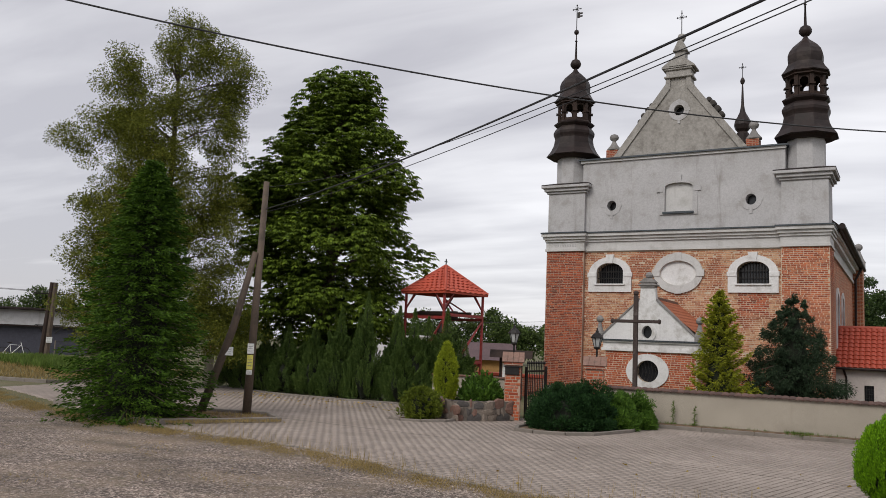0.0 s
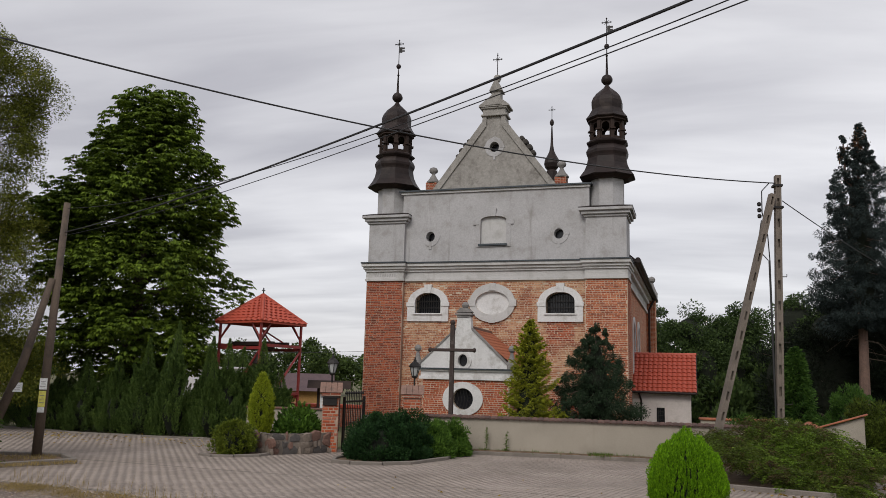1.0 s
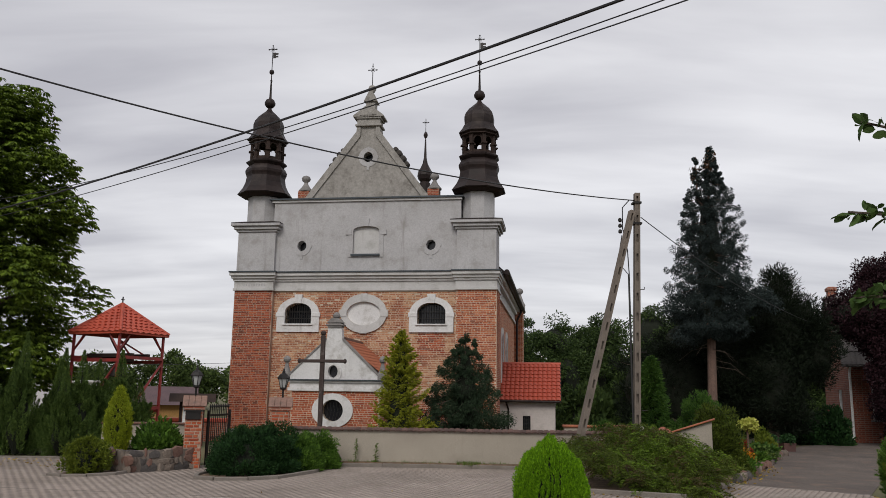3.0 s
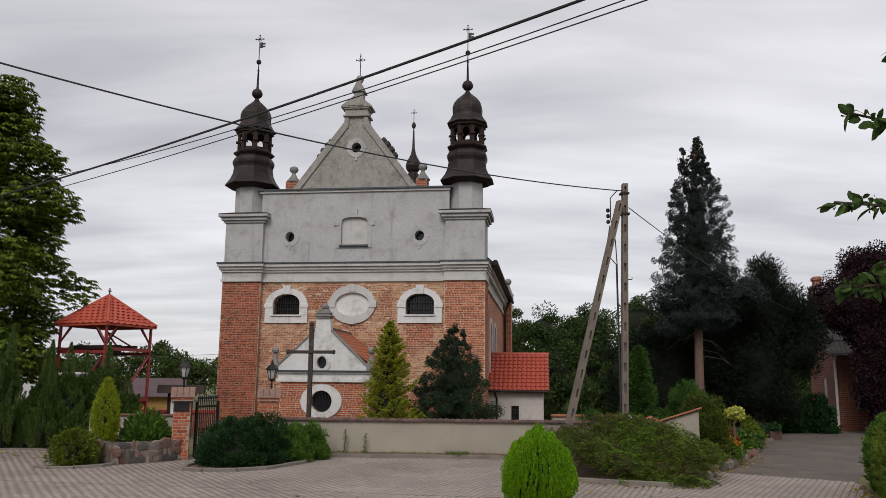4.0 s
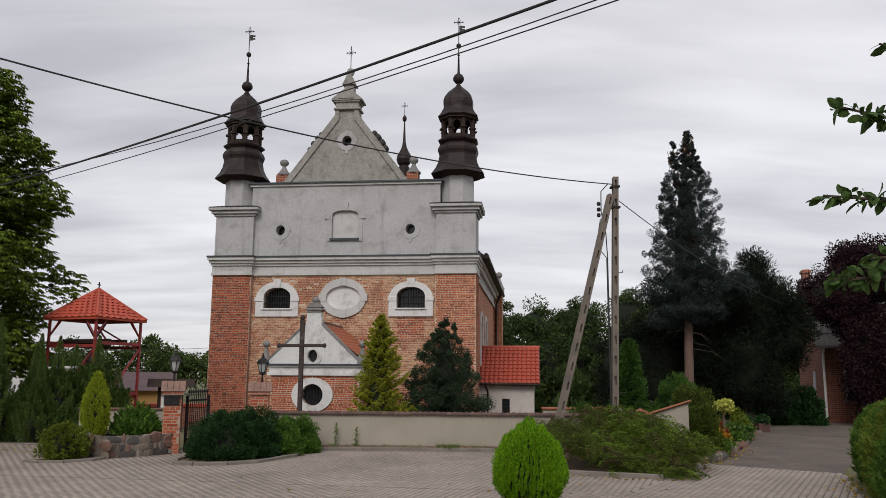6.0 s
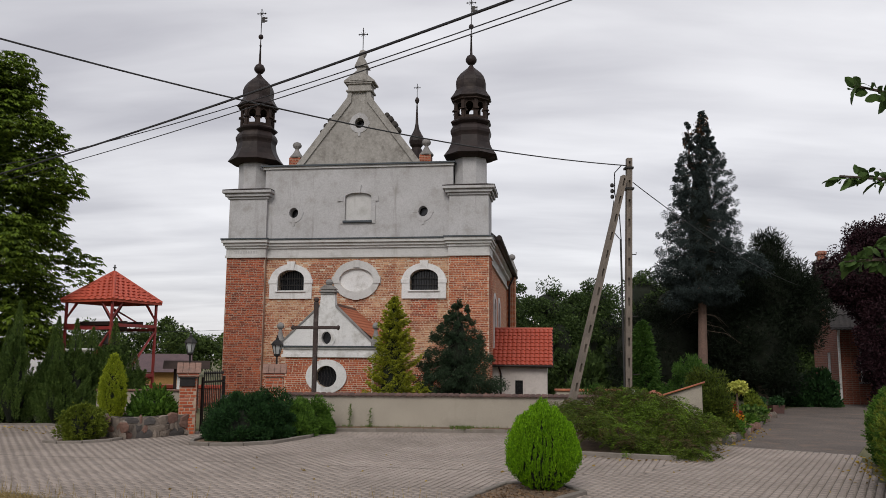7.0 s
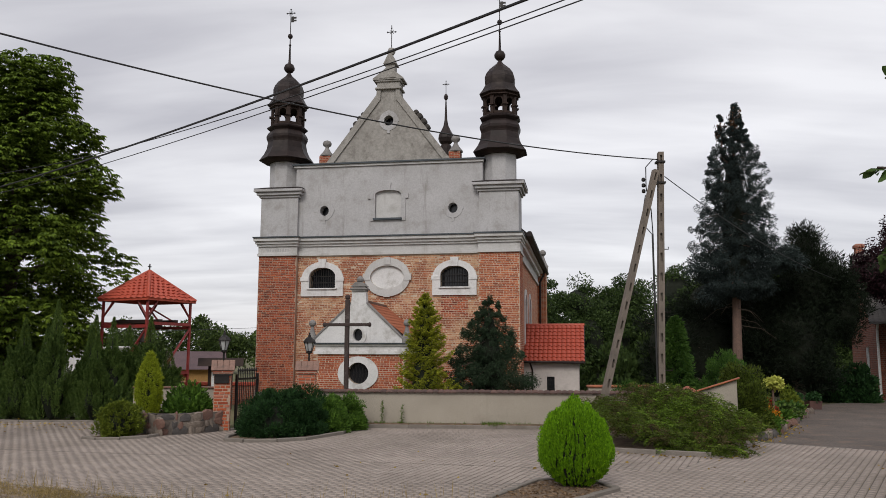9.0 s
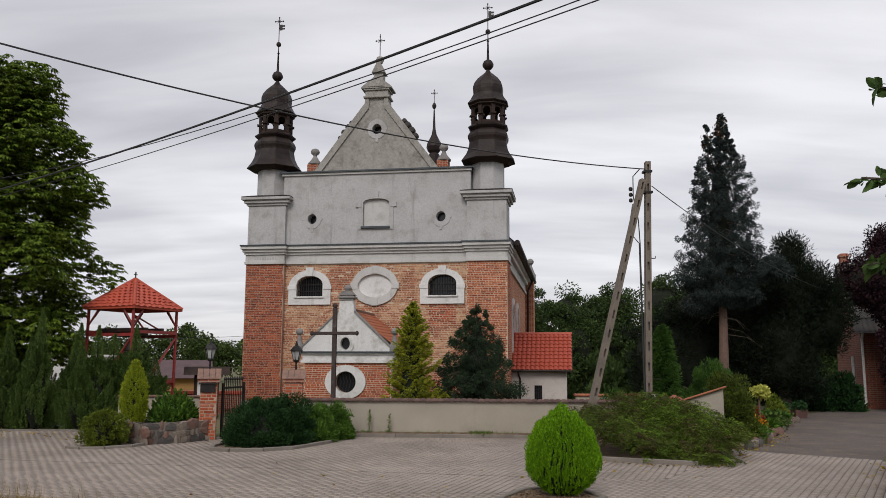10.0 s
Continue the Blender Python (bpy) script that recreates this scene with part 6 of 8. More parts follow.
flat("wall_foot_strip", [(-2.5, 21.46), (3.2, 21.14), (3.2, 21.42), (-2.5, 21.78)], 0.125, 0.13, M["soil"], "weedy soil strip at the wall's foot", "flower bed")
flat("pole_island", [(-13.0, 13.4), (-11.4, 13.62), (-9.95, 15.65), (-10.72, 16.4), (-12.6, 16.1), (-14.1, 15.0)], 0.06, 0.1, M["soil"], "dry soil island under the spruce and the wooden pole", "flower bed")
flat("shrub_bed", [(-8.4, 18.4), (-7.5, 18.25), (-7.0, 18.7), (-7.2, 19.4), (-8.0, 19.6)], 0.03, 0.06, M["soil"], "soil round the low shrub", "flower bed")

# rubble retaining wall by the gate
stonewall = thing("stone_wall", (0, 0, 0), "low retaining wall of rough grey and pink field stones", "wall", kind="structure")
SW = [(-8.0, 20.4), (-7.45, 19.35), (-7.0, 19.05), (-6.3, 19.6), (-5.75, 20.45)]
flat("raised_bed", [(-8.2, 20.6), (-7.42, 19.5), (-7.0, 19.25), (-6.4, 19.75), (-5.95, 20.6), (-6.2, 22.2), (-8.6, 22.6)], 0.44, 0.5, M["soil"], "raised soil bed behind the stone wall", "flower bed")
for (xa, ya), (xb, yb) in zip(SW, SW[1:]):
    d = math.hypot(xb - xa, yb - ya)
    m = Matrix.Translation((xa, ya, 0)) @ Matrix.Rotation(math.atan2(yb - ya, xb - xa), 4, "Z")
    part("mortar_core", Geo().box(-0.02, 0.01, -0.05, d + 0.02, 0.28, 0.49, m), M["concrete"], stonewall)
STONES = [surface("field_stone", c, shade(c, 0.6), 18, 4, 0.85, 0.5, shade(c, 1.35), 6) for c in ((0.155, 0.122, 0.10), (0.19, 0.105, 0.08), (0.085, 0.075, 0.07), (0.23, 0.185, 0.15))]


def lump(rng, n=8, m=4):
    """One broken, uneven field stone of unit size."""
    g = Geo()
    ph = rng.uniform(0, 6, 4)
    prof = []
    for j in range(m + 1):
        e = -math.pi / 2 + math.pi * j / m
        prof.append((max(0.02, abs(math.cos(e)) ** 0.35), math.copysign(abs(math.sin(e)) ** 0.6, math.sin(e))))
    g.lathe(prof, n)
    g.v = [(x * (1 + 0.22 * math.sin(3 * math.atan2(y, x) + ph[0]) + 0.12 * math.sin(5 * z + ph[1])), y * (1 + 0.16 * math.sin(2 * math.atan2(y, x) + ph[2])), z * (1 + 0.24 * math.sin(4 * x + ph[3]))) for x, y, z in g.v]
    return g


rng = np.random.default_rng(3)
STONE_ME = []
for k in range(8):
    lg = lump(rng)
    me = mesh_from("stone", lg.v, lg.f)
    me.materials.append(STONES[k % 4])
    STONE_ME.append(me)


def put_stone(x, y, z, w, d, h, turn, parent, name="stone"):
    o = new(name, STONE_ME[rng.integers(8)])
    o.parent = parent
    o.matrix_basis = pose(x, y, z, rng.uniform(-12, 12), rng.uniform(-20, 20), turn) @ Matrix.Diagonal((w / 2, d / 2, h / 2, 1))
    return o


for (xa, ya), (xb, yb) in zip(SW, SW[1:]):
    d = math.hypot(xb - xa, yb - ya)
    an = math.degrees(math.atan2(yb - ya, xb - xa))
    for r in range(3):
        s = 0.0
        while s < d - 0.05:
            w = rng.choice((0.1, 0.17, 0.26, 0.4)) * rng.uniform(0.85, 1.2)
            t = (s + w / 2) / d
            put_stone(xa + (xb - xa) * t, ya + (yb - ya) * t + 0.06, 0.08 + r * 0.17 + rng.uniform(-0.03, 0.03), w * 1.08, 0.13, rng.uniform(0.13, 0.29), an, stonewall)
            s += w

# gate pillars with tiled caps and lanterns, and the iron gate


def gate_pillar(at, w, h, turn, extra):
    ob = thing("gate_pillar", at, "red brick gate pillar with a small clay tile roof", "pillar", "gate pillars", turn=turn)
    part("shaft", Geo().box(-w / 2, -w / 2, -0.8 if at[1] > 21 else -0.05, w / 2, w / 2, h, bevel=0.004), M["mortar_grey"], ob)
    part("cap_course", Geo().box(-w / 2 - 0.05, -w / 2 - 0.05, h, w / 2 + 0.05, w / 2 + 0.05, h + 0.06, bevel=0.01), M["brick_gate"], ob)
    a = w / 2 + 0.09
    part("cap_gable", Geo().prism([(-a + 0.04, h + 0.06), (a - 0.04, h + 0.06), (0, h + 0.30)], -w / 2, w / 2, Matrix.Rotation(math.pi / 2, 4, "Z")), M["brick_gate"], ob)
    for s in (-1, 1):
        for j in range(4):
            m = Matrix.Translation((0, 0, h + 0.34)) @ Matrix.Rotation(math.atan2(0.28, a) * s, 4, "X")
            y0, y1 = (0, 0.36) if s < 0 else (-0.36, 0)
            part("cap_tile", Geo().box(-a + j * a / 2 + 0.003, y0, -0.02, -a + (j + 1) * a / 2 - 0.003, y1, 0.015, m, 0.006), M["cap_tile"], ob)
    if extra:
        part("letter_box", Geo().box(-0.2, -w / 2 - 0.05, h - 0.24, 0.16, -w / 2, h - 0.03, bevel=0.01).box(-0.24, -w / 2 - 0.08, h - 0.04, 0.2, -w / 2, h - 0.01), M["iron"], ob, "small dark metal box")
    return ob


def lantern(at, turn):
    ob = thing("lantern", at, "black iron lantern with glass sides on a short post", "lantern", "gate lanterns", turn=turn)
    ob.scale = (0.85, 0.85, 0.85)
    part("post", Geo().tube([(0, 0, 0), (0, 0, 0.28)], 0.03, 8), M["iron"], ob)
    part("base", Geo().lathe([(0.03, 0.24), (0.10, 0.28), (0.10, 0.31), (0.07, 0.33)], 6), M["iron"], ob)
    part("glass", Geo().lathe([(0.085, 0.33), (0.155, 0.60)], 6), M["lamp_glass"], ob, "dull whitish lantern glass")
    for k in range(6):
        a = 2 * math.pi * k / 6
        part("bar", Geo().tube([(0.09 * math.cos(a), 0.09 * math.sin(a), 0.32), (0.165 * math.cos(a), 0.165 * math.sin(a), 0.61)], 0.011, 5), M["iron"], ob)
    part("hood", Geo().lathe([(0.20, 0.60), (0.20, 0.62), (0.13, 0.72), (0.05, 0.78), (0.045, 0.83), (0.02, 0.86), (0.03, 0.89), (0.005, 0.92)], 6), M["iron"], ob)
    return ob


M["lamp_glass"] = surface("dull_lantern_glass", (0.42, 0.43, 0.42), (0.30, 0.31, 0.31), 12, 6, 0.2, 0.05)
gate_pillar((-5.90, 20.5, 0), 0.40, 1.42, 14, True)
lantern((-5.90, 20.5, 1.74), 0)
gate_pillar((-3.96, 21.6, 0), 0.44, 1.40, 8, False)
lantern((-3.92, 21.6, 1.72), 20)
gate = thing("iron_gate", (-5.62, 20.72, 0), "black wrought iron gate leaf standing ajar", "gate", turn=80)
part("gate_frame", Geo().box(0, -0.02, 0.08, 1.35, 0.02, 0.13).box(0, -0.02, 1.25, 1.35, 0.02, 1.3).box(0, -0.025, 0.05, 0.05, 0.025, 1.4).box(1.3, -0.025, 0.05, 1.35, 0.025, 1.4), M["iron"], gate)
for k in range(11):
    x = 0.12 + k * 0.11
    part("bar", Geo().tube([(x, 0, 0.1), (x, 0, 1.45)], 0.011, 5).lathe([(0.004, 0), (0.03, 0.05), (0.002, 0.13)], 6, (x, 0, 1.44)), M["iron"], gate)
    if k % 2:
        part("scroll", Geo().tube([(x + 0.05 * math.cos(a), 0, 0.7 + 0.05 * math.sin(a)) for a in [j * 0.7 for j in range(10)]], 0.008, 5), M["iron"], gate)
low = thing("side_wall", (0, 0, 0), "low rendered wall behind the raised bed", "wall", kind="structure")
part("rendered_wall", Geo().box(-8.6, 21.6, -0.05, -6.05, 21.85, 1.0, bevel=0.01), M["render_beige"], low)
for k in range(16):
    part("coping_tile", Geo().box(-8.62 + k * 0.16, 21.55, 1.0, -8.47 + k * 0.16, 21.9, 1.05, bevel=0.012), M["coping_tile"], low)
leafy_bush("leafy_shrub", (-6.75, 20.55, 0.42), 0.5, 0.62, "hedge_light", "light green leafy shrub behind the stone wall", 40, 60, 0.18, 0.13, 0.06, 71)

# wooden cross
crossx = thing("wooden_cross", (-3.85, 28.55, ground_z(-3.85, 28.55)), "tall weathered wooden cross with turned ends", "cross", turn=-9)
part("upright", Geo().box(-0.07, -0.07, -0.1, 0.07, 0.07, 4.62, bevel=0.015).lathe([(0.06, 4.62), (0.09, 4.66), (0.095, 4.73), (0.05, 4.79)], 10), M["wood_cross"], crossx)
g = Geo().box(-0.80, -0.10, 3.665, 0.80, 0.05, 3.775, bevel=0.015)
for s in (-1, 1):
    g.lathe([(0.06, 0), (0.085, 0.03), (0.085, 0.07), (0.05, 0.10)], 10, m=pose(s * 0.78, -0.03, 3.72, 0, 90 * s, 0))
part("arm", g, M["wood_cross"], crossx)

# ---------- bell tower ----------
bell_tower = thing("bell_tower", (-10.36, 26.83, 0), "open red steel bell tower with a red tiled pyramid roof", "bell tower", turn=21 + 45)
h = 0.97
for x, y in product((-h, h), (-h, h)):
    part("post", Geo().box(x - 0.034, y - 0.034, -0.05, x + 0.034, y + 0.034, 3.68), M["red_steel"], bell_tower)
    for ax, ay in ((1, 0), (0, 1)):
        sx, sy = -math.copysign(1, x) * ax, -math.copysign(1, y) * ay
        part("brace", Geo().tube([(x, y, 3.1), (x + sx * 0.42, y + sy * 0.42, 3.62)], 0.03, 6), M["red_steel"], bell_tower)
for z in (2.85, 1.25):
    for s in (-1, 1):
        part("beam", Geo().box(-h, s * h - 0.05, z, h, s * h + 0.05, z + 0.1), M["red_steel"], bell_tower)
        part("beam", Geo().box(s * h - 0.05, -h, z - 0.1, s * h + 0.05, h, z), M["red_steel"], bell_tower)
for s in (-1, 1):
    part("cross_brace", Geo().tube([(-h, s * h, 0.4), (h, s * h, 2.75)], 0.035, 6), M["red_steel"], bell_tower)
    part("cross_brace", Geo().tube([(s * h, h, 0.4), (s * h, -h, 2.75)], 0.035, 6), M["red_steel"], bell_tower)
    part("strut", Geo().tube([(s * 0.4, -h, 2.9), (0, 0, 3.5)], 0.03, 6), M["red_steel"], bell_tower)
    part("bell_beam", Geo().box(s * 0.35 - 0.06, -h, 2.92, s * 0.35 + 0.06, h, 3.04), M["wood_dark"], bell_tower)
e, apex, eave = 1.10, 4.66, 3.68
for a in range(4):
    rot = Matrix.Rotation(a * math.pi / 2, 4, "Z")
    slope = part("roof_slope", Geo().add([rot @ Vector(p) for p in ((-e, -e, eave), (e, -e, eave), (0, 0, apex), (-e, -e, eave - 0.05), (e, -e, eave - 0.05))], [(0, 1, 2), (3, 4, 1, 0)]), M["roof_tile"], bell_tower, "bright red tile slope")
    rows = 9
    for r in range(rows):
        f0, f1 = r / rows, (r + 1) / rows
        w = e * (1 - f0)
        n = max(1, round(2 * w / 0.26))
        tg = Geo()
        for c in range(n):
            xa, xb = -w + 2 * w * c / n, -w + 2 * w * (c + 1) / n
            ks = (1 - f1) / (1 - f0)
            nrm = Vector((0, -(apex - eave), e)).normalized()
            p0, p1 = Vector((xa, -e * (1 - f0), eave + (apex - eave) * f0)), Vector((xb, -e * (1 - f0), eave + (apex - eave) * f0))
            q0, q1 = Vector((xa * ks, -e * (1 - f1), eave + (apex - eave) * f1)), Vector((xb * ks, -e * (1 - f1), eave + (apex - eave) * f1))
            pm, qm = (p0 + p1) / 2 + nrm * 0.075, (q0 + q1) / 2 + nrm * 0.045
            tg.add([rot @ v for v in (p0 + nrm * 0.025, pm, p1 + nrm * 0.025, q1 + nrm * 0.01, qm, q0 + nrm * 0.01, p0, p1)], [(0, 1, 4, 5), (1, 2, 3, 4), (6, 1, 0), (6, 7, 1), (7, 2, 1)])
        part("tile_course", tg, M["roof_tile"], slope)
    part("hip_tile", Geo().tube([rot @ Vector((-e, -e, eave + 0.03)), rot @ Vector((0, 0, apex + 0.04))], 0.055, 8), M["roof_tile"], bell_tower)
part("roof_cross", Geo().box(-0.015, -0.015, apex, 0.015, 0.015, apex + 0.28).box(-0.07, -0.012, apex + 0.17, 0.07, 0.012, apex + 0.2), M["iron"], bell_tower)
bell = thing("church_bell", (-10.36, 26.83, 2.3), "dark bronze bell under the roof of the tower", "bell")
part("body", Geo().lathe([(0.31, 0), (0.295, 0.03), (0.24, 0.12), (0.20, 0.27), (0.17, 0.37), (0.09, 0.43), (0.03, 0.45)], 20), M["sheet_dark"], bell, "", True)
part("headstock", Geo().box(-0.5, -0.09, 0.45, 0.5, 0.09, 0.64, bevel=0.02), M["wood_dark"], bell)

# ---------- poles and cables ----------
pole = thing("concrete_pole", (5.20, 20.35, 0), "tall grey concrete utility pole with a leaning brace", "utility pole")


def slotted(h, w0, w1, slots, m, g):
    """A tapered concrete shaft: two flanges, a web set back between them, and bars across that leave open slots."""
    def width(z):
        return w0 + (w1 - w0) * z / h

    def taper(xa, xb, y0, y1, z0, z1):
        g.add([m @ Vector((f * width(z), y, z)) for z in (z0, z1) for f, y in ((xa, y0), (xb, y0), (xb, y1), (xa, y1))],
              [(3, 2, 1, 0), (4, 5, 6, 7), (0, 1, 5, 4), (1, 2, 6, 5), (2, 3, 7, 6), (3, 0, 4, 7)])
    taper(-0.5, -0.22, -0.09, 0.09, -0.1, h)
    taper(0.16, 0.5, -0.09, 0.09, -0.1, h)
    taper(-0.22, 0.16, -0.01, 0.09, -0.1, h)
    for k in range(slots + 1):
        z0 = max(-0.1, h * (k - 0.16) / slots)
        taper(-0.22, 0.16, -0.082, -0.01, z0, min(h, h * (k + 0.42) / slots))
    return g


part("shaft", slotted(7.14, 0.165, 0.135, 14, Matrix(((1, 0, 0.028, -0.09), (0, 1, 0, 0), (0, 0, 1, 0), (0, 0, 0, 1))), Geo()), M["concrete"], pole)
foot, head = Vector((-1.82, -0.60, 0)), Vector((-0.08, -0.20, 6.62))
way = head - foot
mb = Matrix.Translation(foot) @ way.to_track_quat("Z", "Y").to_matrix().to_4x4()
part("brace", slotted(way.length, 0.15, 0.125, 14, mb @ Matrix.Rotation(-math.pi / 2, 4, "Z"), Geo()), M["concrete"], pole, "leaning concrete brace")
for z in (6.3, 6.85):
    part("bracket", Geo().box(-0.02, -0.12, z, 0.2, 0.12, z + 0.05), M["iron"], pole)
part("conduit", Geo().tube([(-0.16, -0.05, 1.2), (-0.17, -0.05, 5.0)], 0.025, 6).tube([(-0.16, -0.05, 5.0), (-0.2, -0.1, 5.6), (-0.3, -0.05, 6.2), (-0.28, 0, 6.75), (-0.1, 0, 6.95)], 0.014, 5).tube([(-0.33, -0.08, 6.0), (-0.4, -0.08, 5.6), (-0.36, -0.05, 5.2), (-0.2, -0.06, 5.0)], 0.012, 5), M["cable"], pole, "black cable conduit")
for z in (6.35, 6.2, 6.05):
    part("insulator", Geo().lathe([(0.03, 0), (0.05, 0.02), (0.05, 0.07), (0.03, 0.1)], 8, (-0.37, -0.08, z)), M["iron"], pole)
part("notice", Geo().box(-0.02, -0.135, 0.98, 0.08, -0.125, 1.18), M["paper"], pole, "small white plate")
for z in (1.55, 3.0, 4.6):
    part("step_iron", Geo().tube([(0.06, -0.05, z), (0.22, -0.05, z), (0.22, -0.05, z + 0.06)], 0.012, 5), M["iron"], pole)

wpole = thing("wooden_pole", (-11.2, 16.33, 0.05), "weathered wooden utility pole with a leaning timber brace and notices", "utility pole")
part("shaft", Geo().tube([(0, 0, -0.1), (0.03, 0.02, 2.5), (0.07, 0.06, 5.6)], [0.105, 0.09, 0.07], 14), M["wood_pole"], wpole, "", True)
part("brace", Geo().tube([(-0.86, -0.66, -0.1), (-0.35, -0.28, 2.0), (-0.02, -0.06, 3.85)], [0.105, 0.09, 0.07], 14), M["wood_pole"], wpole, "leaning timber brace", True)


def notice(x, y, z, w, hh, turn, mat_, parent, tilt=0):
    m = pose(x, y, z, tilt, 0, turn)
    p_ = part("notice", Geo().box(-w / 2, -0.008, 0, w / 2, 0.0, hh, m), M[mat_], parent, "paper notice")
    for k in range(3):
        part("text_bar", Geo().box(-w * 0.36, -0.012, hh * (0.25 + 0.22 * k), w * 0.3, -0.0085, hh * (0.285 + 0.22 * k), m), M["stone_grey"], p_)


notice(0.06, -0.10, 1.42, 0.15, 0.24, 34, "paper", wpole)
notice(0.06, -0.10, 1.05, 0.14, 0.34, 34, "paper_yellow", wpole)
notice(0.06, -0.10, 0.93, 0.13, 0.11, 34, "paper", wpole)
notice(-0.36, -0.39, 1.36, 0.22, 0.2, 34, "paper", wpole, -14)


def cable(a, b, sag, r, name="overhead_cable", label="black overhead cable sagging over the square"):
    a, b = Vector(a), Vector(b)
    pts = [a + (b - a) * (k / 40) - Vector((0, 0, 4 * sag * (k / 40) * (1 - k / 40))) for k in range(41)]
    return tagged(part(name, Geo().tube(pts, r, 6), M["cable"]), label, "cable", "overhead cables")


cable((-11.12, 16.4, 4.975), (14.0, -6.36, 5.57), 0.651, 0.013, label="thick black overhead cable from the wooden pole")
cable((-11.12, 16.4, 5.529), (14.0, -6.14, 6.42), 1.421, 0.0055, label="thin overhead wire from the wooden pole")
cable((-11.12, 16.4, 4.90), (14.0, -6.5, 5.35), 0.70, 0.0055, label="thin overhead wire from the wooden pole")
cable((5.26, 20.35, 6.95), (-14.0, 4.0, 7.25), 0.86, 0.014, label="black overhead cable from the concrete pole")
cable((5.4, 20.35, 6.5), (18.9, 36.8, 5.0), 0.5, 0.012, label="service wire from the concrete pole to the house")

# ---------- vestry beside the nave ----------
vestry = thing("vestry", CH, "small white vestry with a red tiled roof beside the church", "annex", turn=-9)
vx0, vx1, vy0, vy1 = 6.0, 8.7, 4.6, 8.2
vh = [(7.12, 7.5, level(-0.1), level(0.88))]
part("front_wall", Geo().wall(vx0, vx1, level(BASE), level(1.72), vy0, vy0 + 0.3, vh), M["plaster_rose"], vestry)
part("side_wall", Geo().box(vx1 - 0.3, vy0 + 0.3, BASE, vx1, vy1, 1.72), M["plaster_rose"], vestry)
part("gable_wall", Geo().prism([(vy0, 1.72), (vy1, 1.72), ((vy0 + vy1) / 2, 3.25)], vx1 - 0.3, vx1 - 0.02, Matrix(((0, 1, 0, 0), (1, 0, 0, 0), (0, 0, 1, 0), (0, 0, 0, 1)))), M["plaster_white"], vestry)
vw = part("window", Geo().box(7.08, vy0 - 0.03, -0.16, 7.54, vy0 + 0.1, -0.1), M["stone_grey"], vestry, "small dark barred window")
part("pane", Geo().box(7.1, vy0 + 0.16, -0.12, 7.52, vy0 + 0.18, 0.9), M["glass_dark"], vw)
for k in range(3):
    part("bar", Geo().box(7.2 + k * 0.1, vy0 + 0.05, -0.1, 7.215 + k * 0.1, vy0 + 0.07, 0.88), M["iron"], vw)
for k in range(4):
    part("bar", Geo().box(7.12, vy0 + 0.045, 0.1 + k * 0.2, 7.5, vy0 + 0.06, 0.115 + k * 0.2), M["iron"], vw)
ym = (vy0 + vy1) / 2
s1 = tiled_slope((vx0, ym, 3.45), (vx1 + 0.28 - vx0, 0, 0), (0, vy0 - 0.3 - ym, 1.62 - 3.45), 10, 13, M["roof_tile"], vestry, "roof_slope", 0.05, True)
s1["label"] = "bright red pan tile slope"
tiled_slope((vx0, ym, 3.45), (vx1 + 0.28 - vx0, 0, 0), (0, vy1 + 0.3 - ym, 1.62 - 3.45), 10, 13, M["roof_tile"], vestry, "roof_slope", 0.05)
part("ridge", Geo().tube([(vx0, ym, 3.46), (vx1 + 0.3, ym, 3.46)], 0.1, 8), M["roof_tile"], vestry)
part("barge_board", Geo().prism([(vy0 - 0.32, 1.52), (ym, 3.38), (ym, 3.51), (vy0 - 0.32, 1.66)], vx1 + 0.26, vx1 + 0.31, Matrix(((0, 1, 0, 0), (1, 0, 0, 0), (0, 0, 1, 0), (0, 0, 0, 1)))), M["sheet_dark"], vestry)
part("gutter", Geo().tube([(vx0, vy0 - 0.34, 1.6), (vx1 + 0.25, vy0 - 0.34, 1.58)], 0.06, 8), M["sheet_dark"], vestry)
part("downpipe", Geo().tube([(6.32, vy0 - 0.3, 1.55), (6.42, vy0 - 0.06, 1.2), (6.42, vy0 - 0.06, BASE)], 0.045, 8), M["sheet_dark"], vestry)

# ---------- brick house at the end of the drive ----------
house = thing("brick_house", (18.9, 36.5, 0), "old dark red brick house with a corrugated roof", "house", turn=-18)
hh_ = [(0.9, 1.7, level(1.0), level(2.5)), (4.0, 4.9, level(1.0), level(2.5))]
part("front_wall", Geo().wall(0, 9.0, level(-0.05), level(3.6), 0, 0.4, hh_), M["brick_house"], house)
TO_LEFT = Matrix(((0, 1, 0, 0), (1, 0, 0, 0), (0, 0, 1, 0), (0, 0, 0, 1)))
gw = [(2.0, 2.9, level(1.05), level(2.35))]
part("gable_wall", Geo().wall(0.4, 7.0, level(-0.05), lambda y: 3.6 + 3.3 * (1 - abs(y - 3.5) / 3.5) * 0.98, 0, 0.4, gw, [3.5], TO_LEFT), M["brick_house"], house)
part("back_wall", Geo().box(0.4, 6.6, -0.05, 9.0, 7.0, 3.6).box(8.6, 0.4, -0.05, 9.0, 6.6, 3.6), M["brick_house"], house)
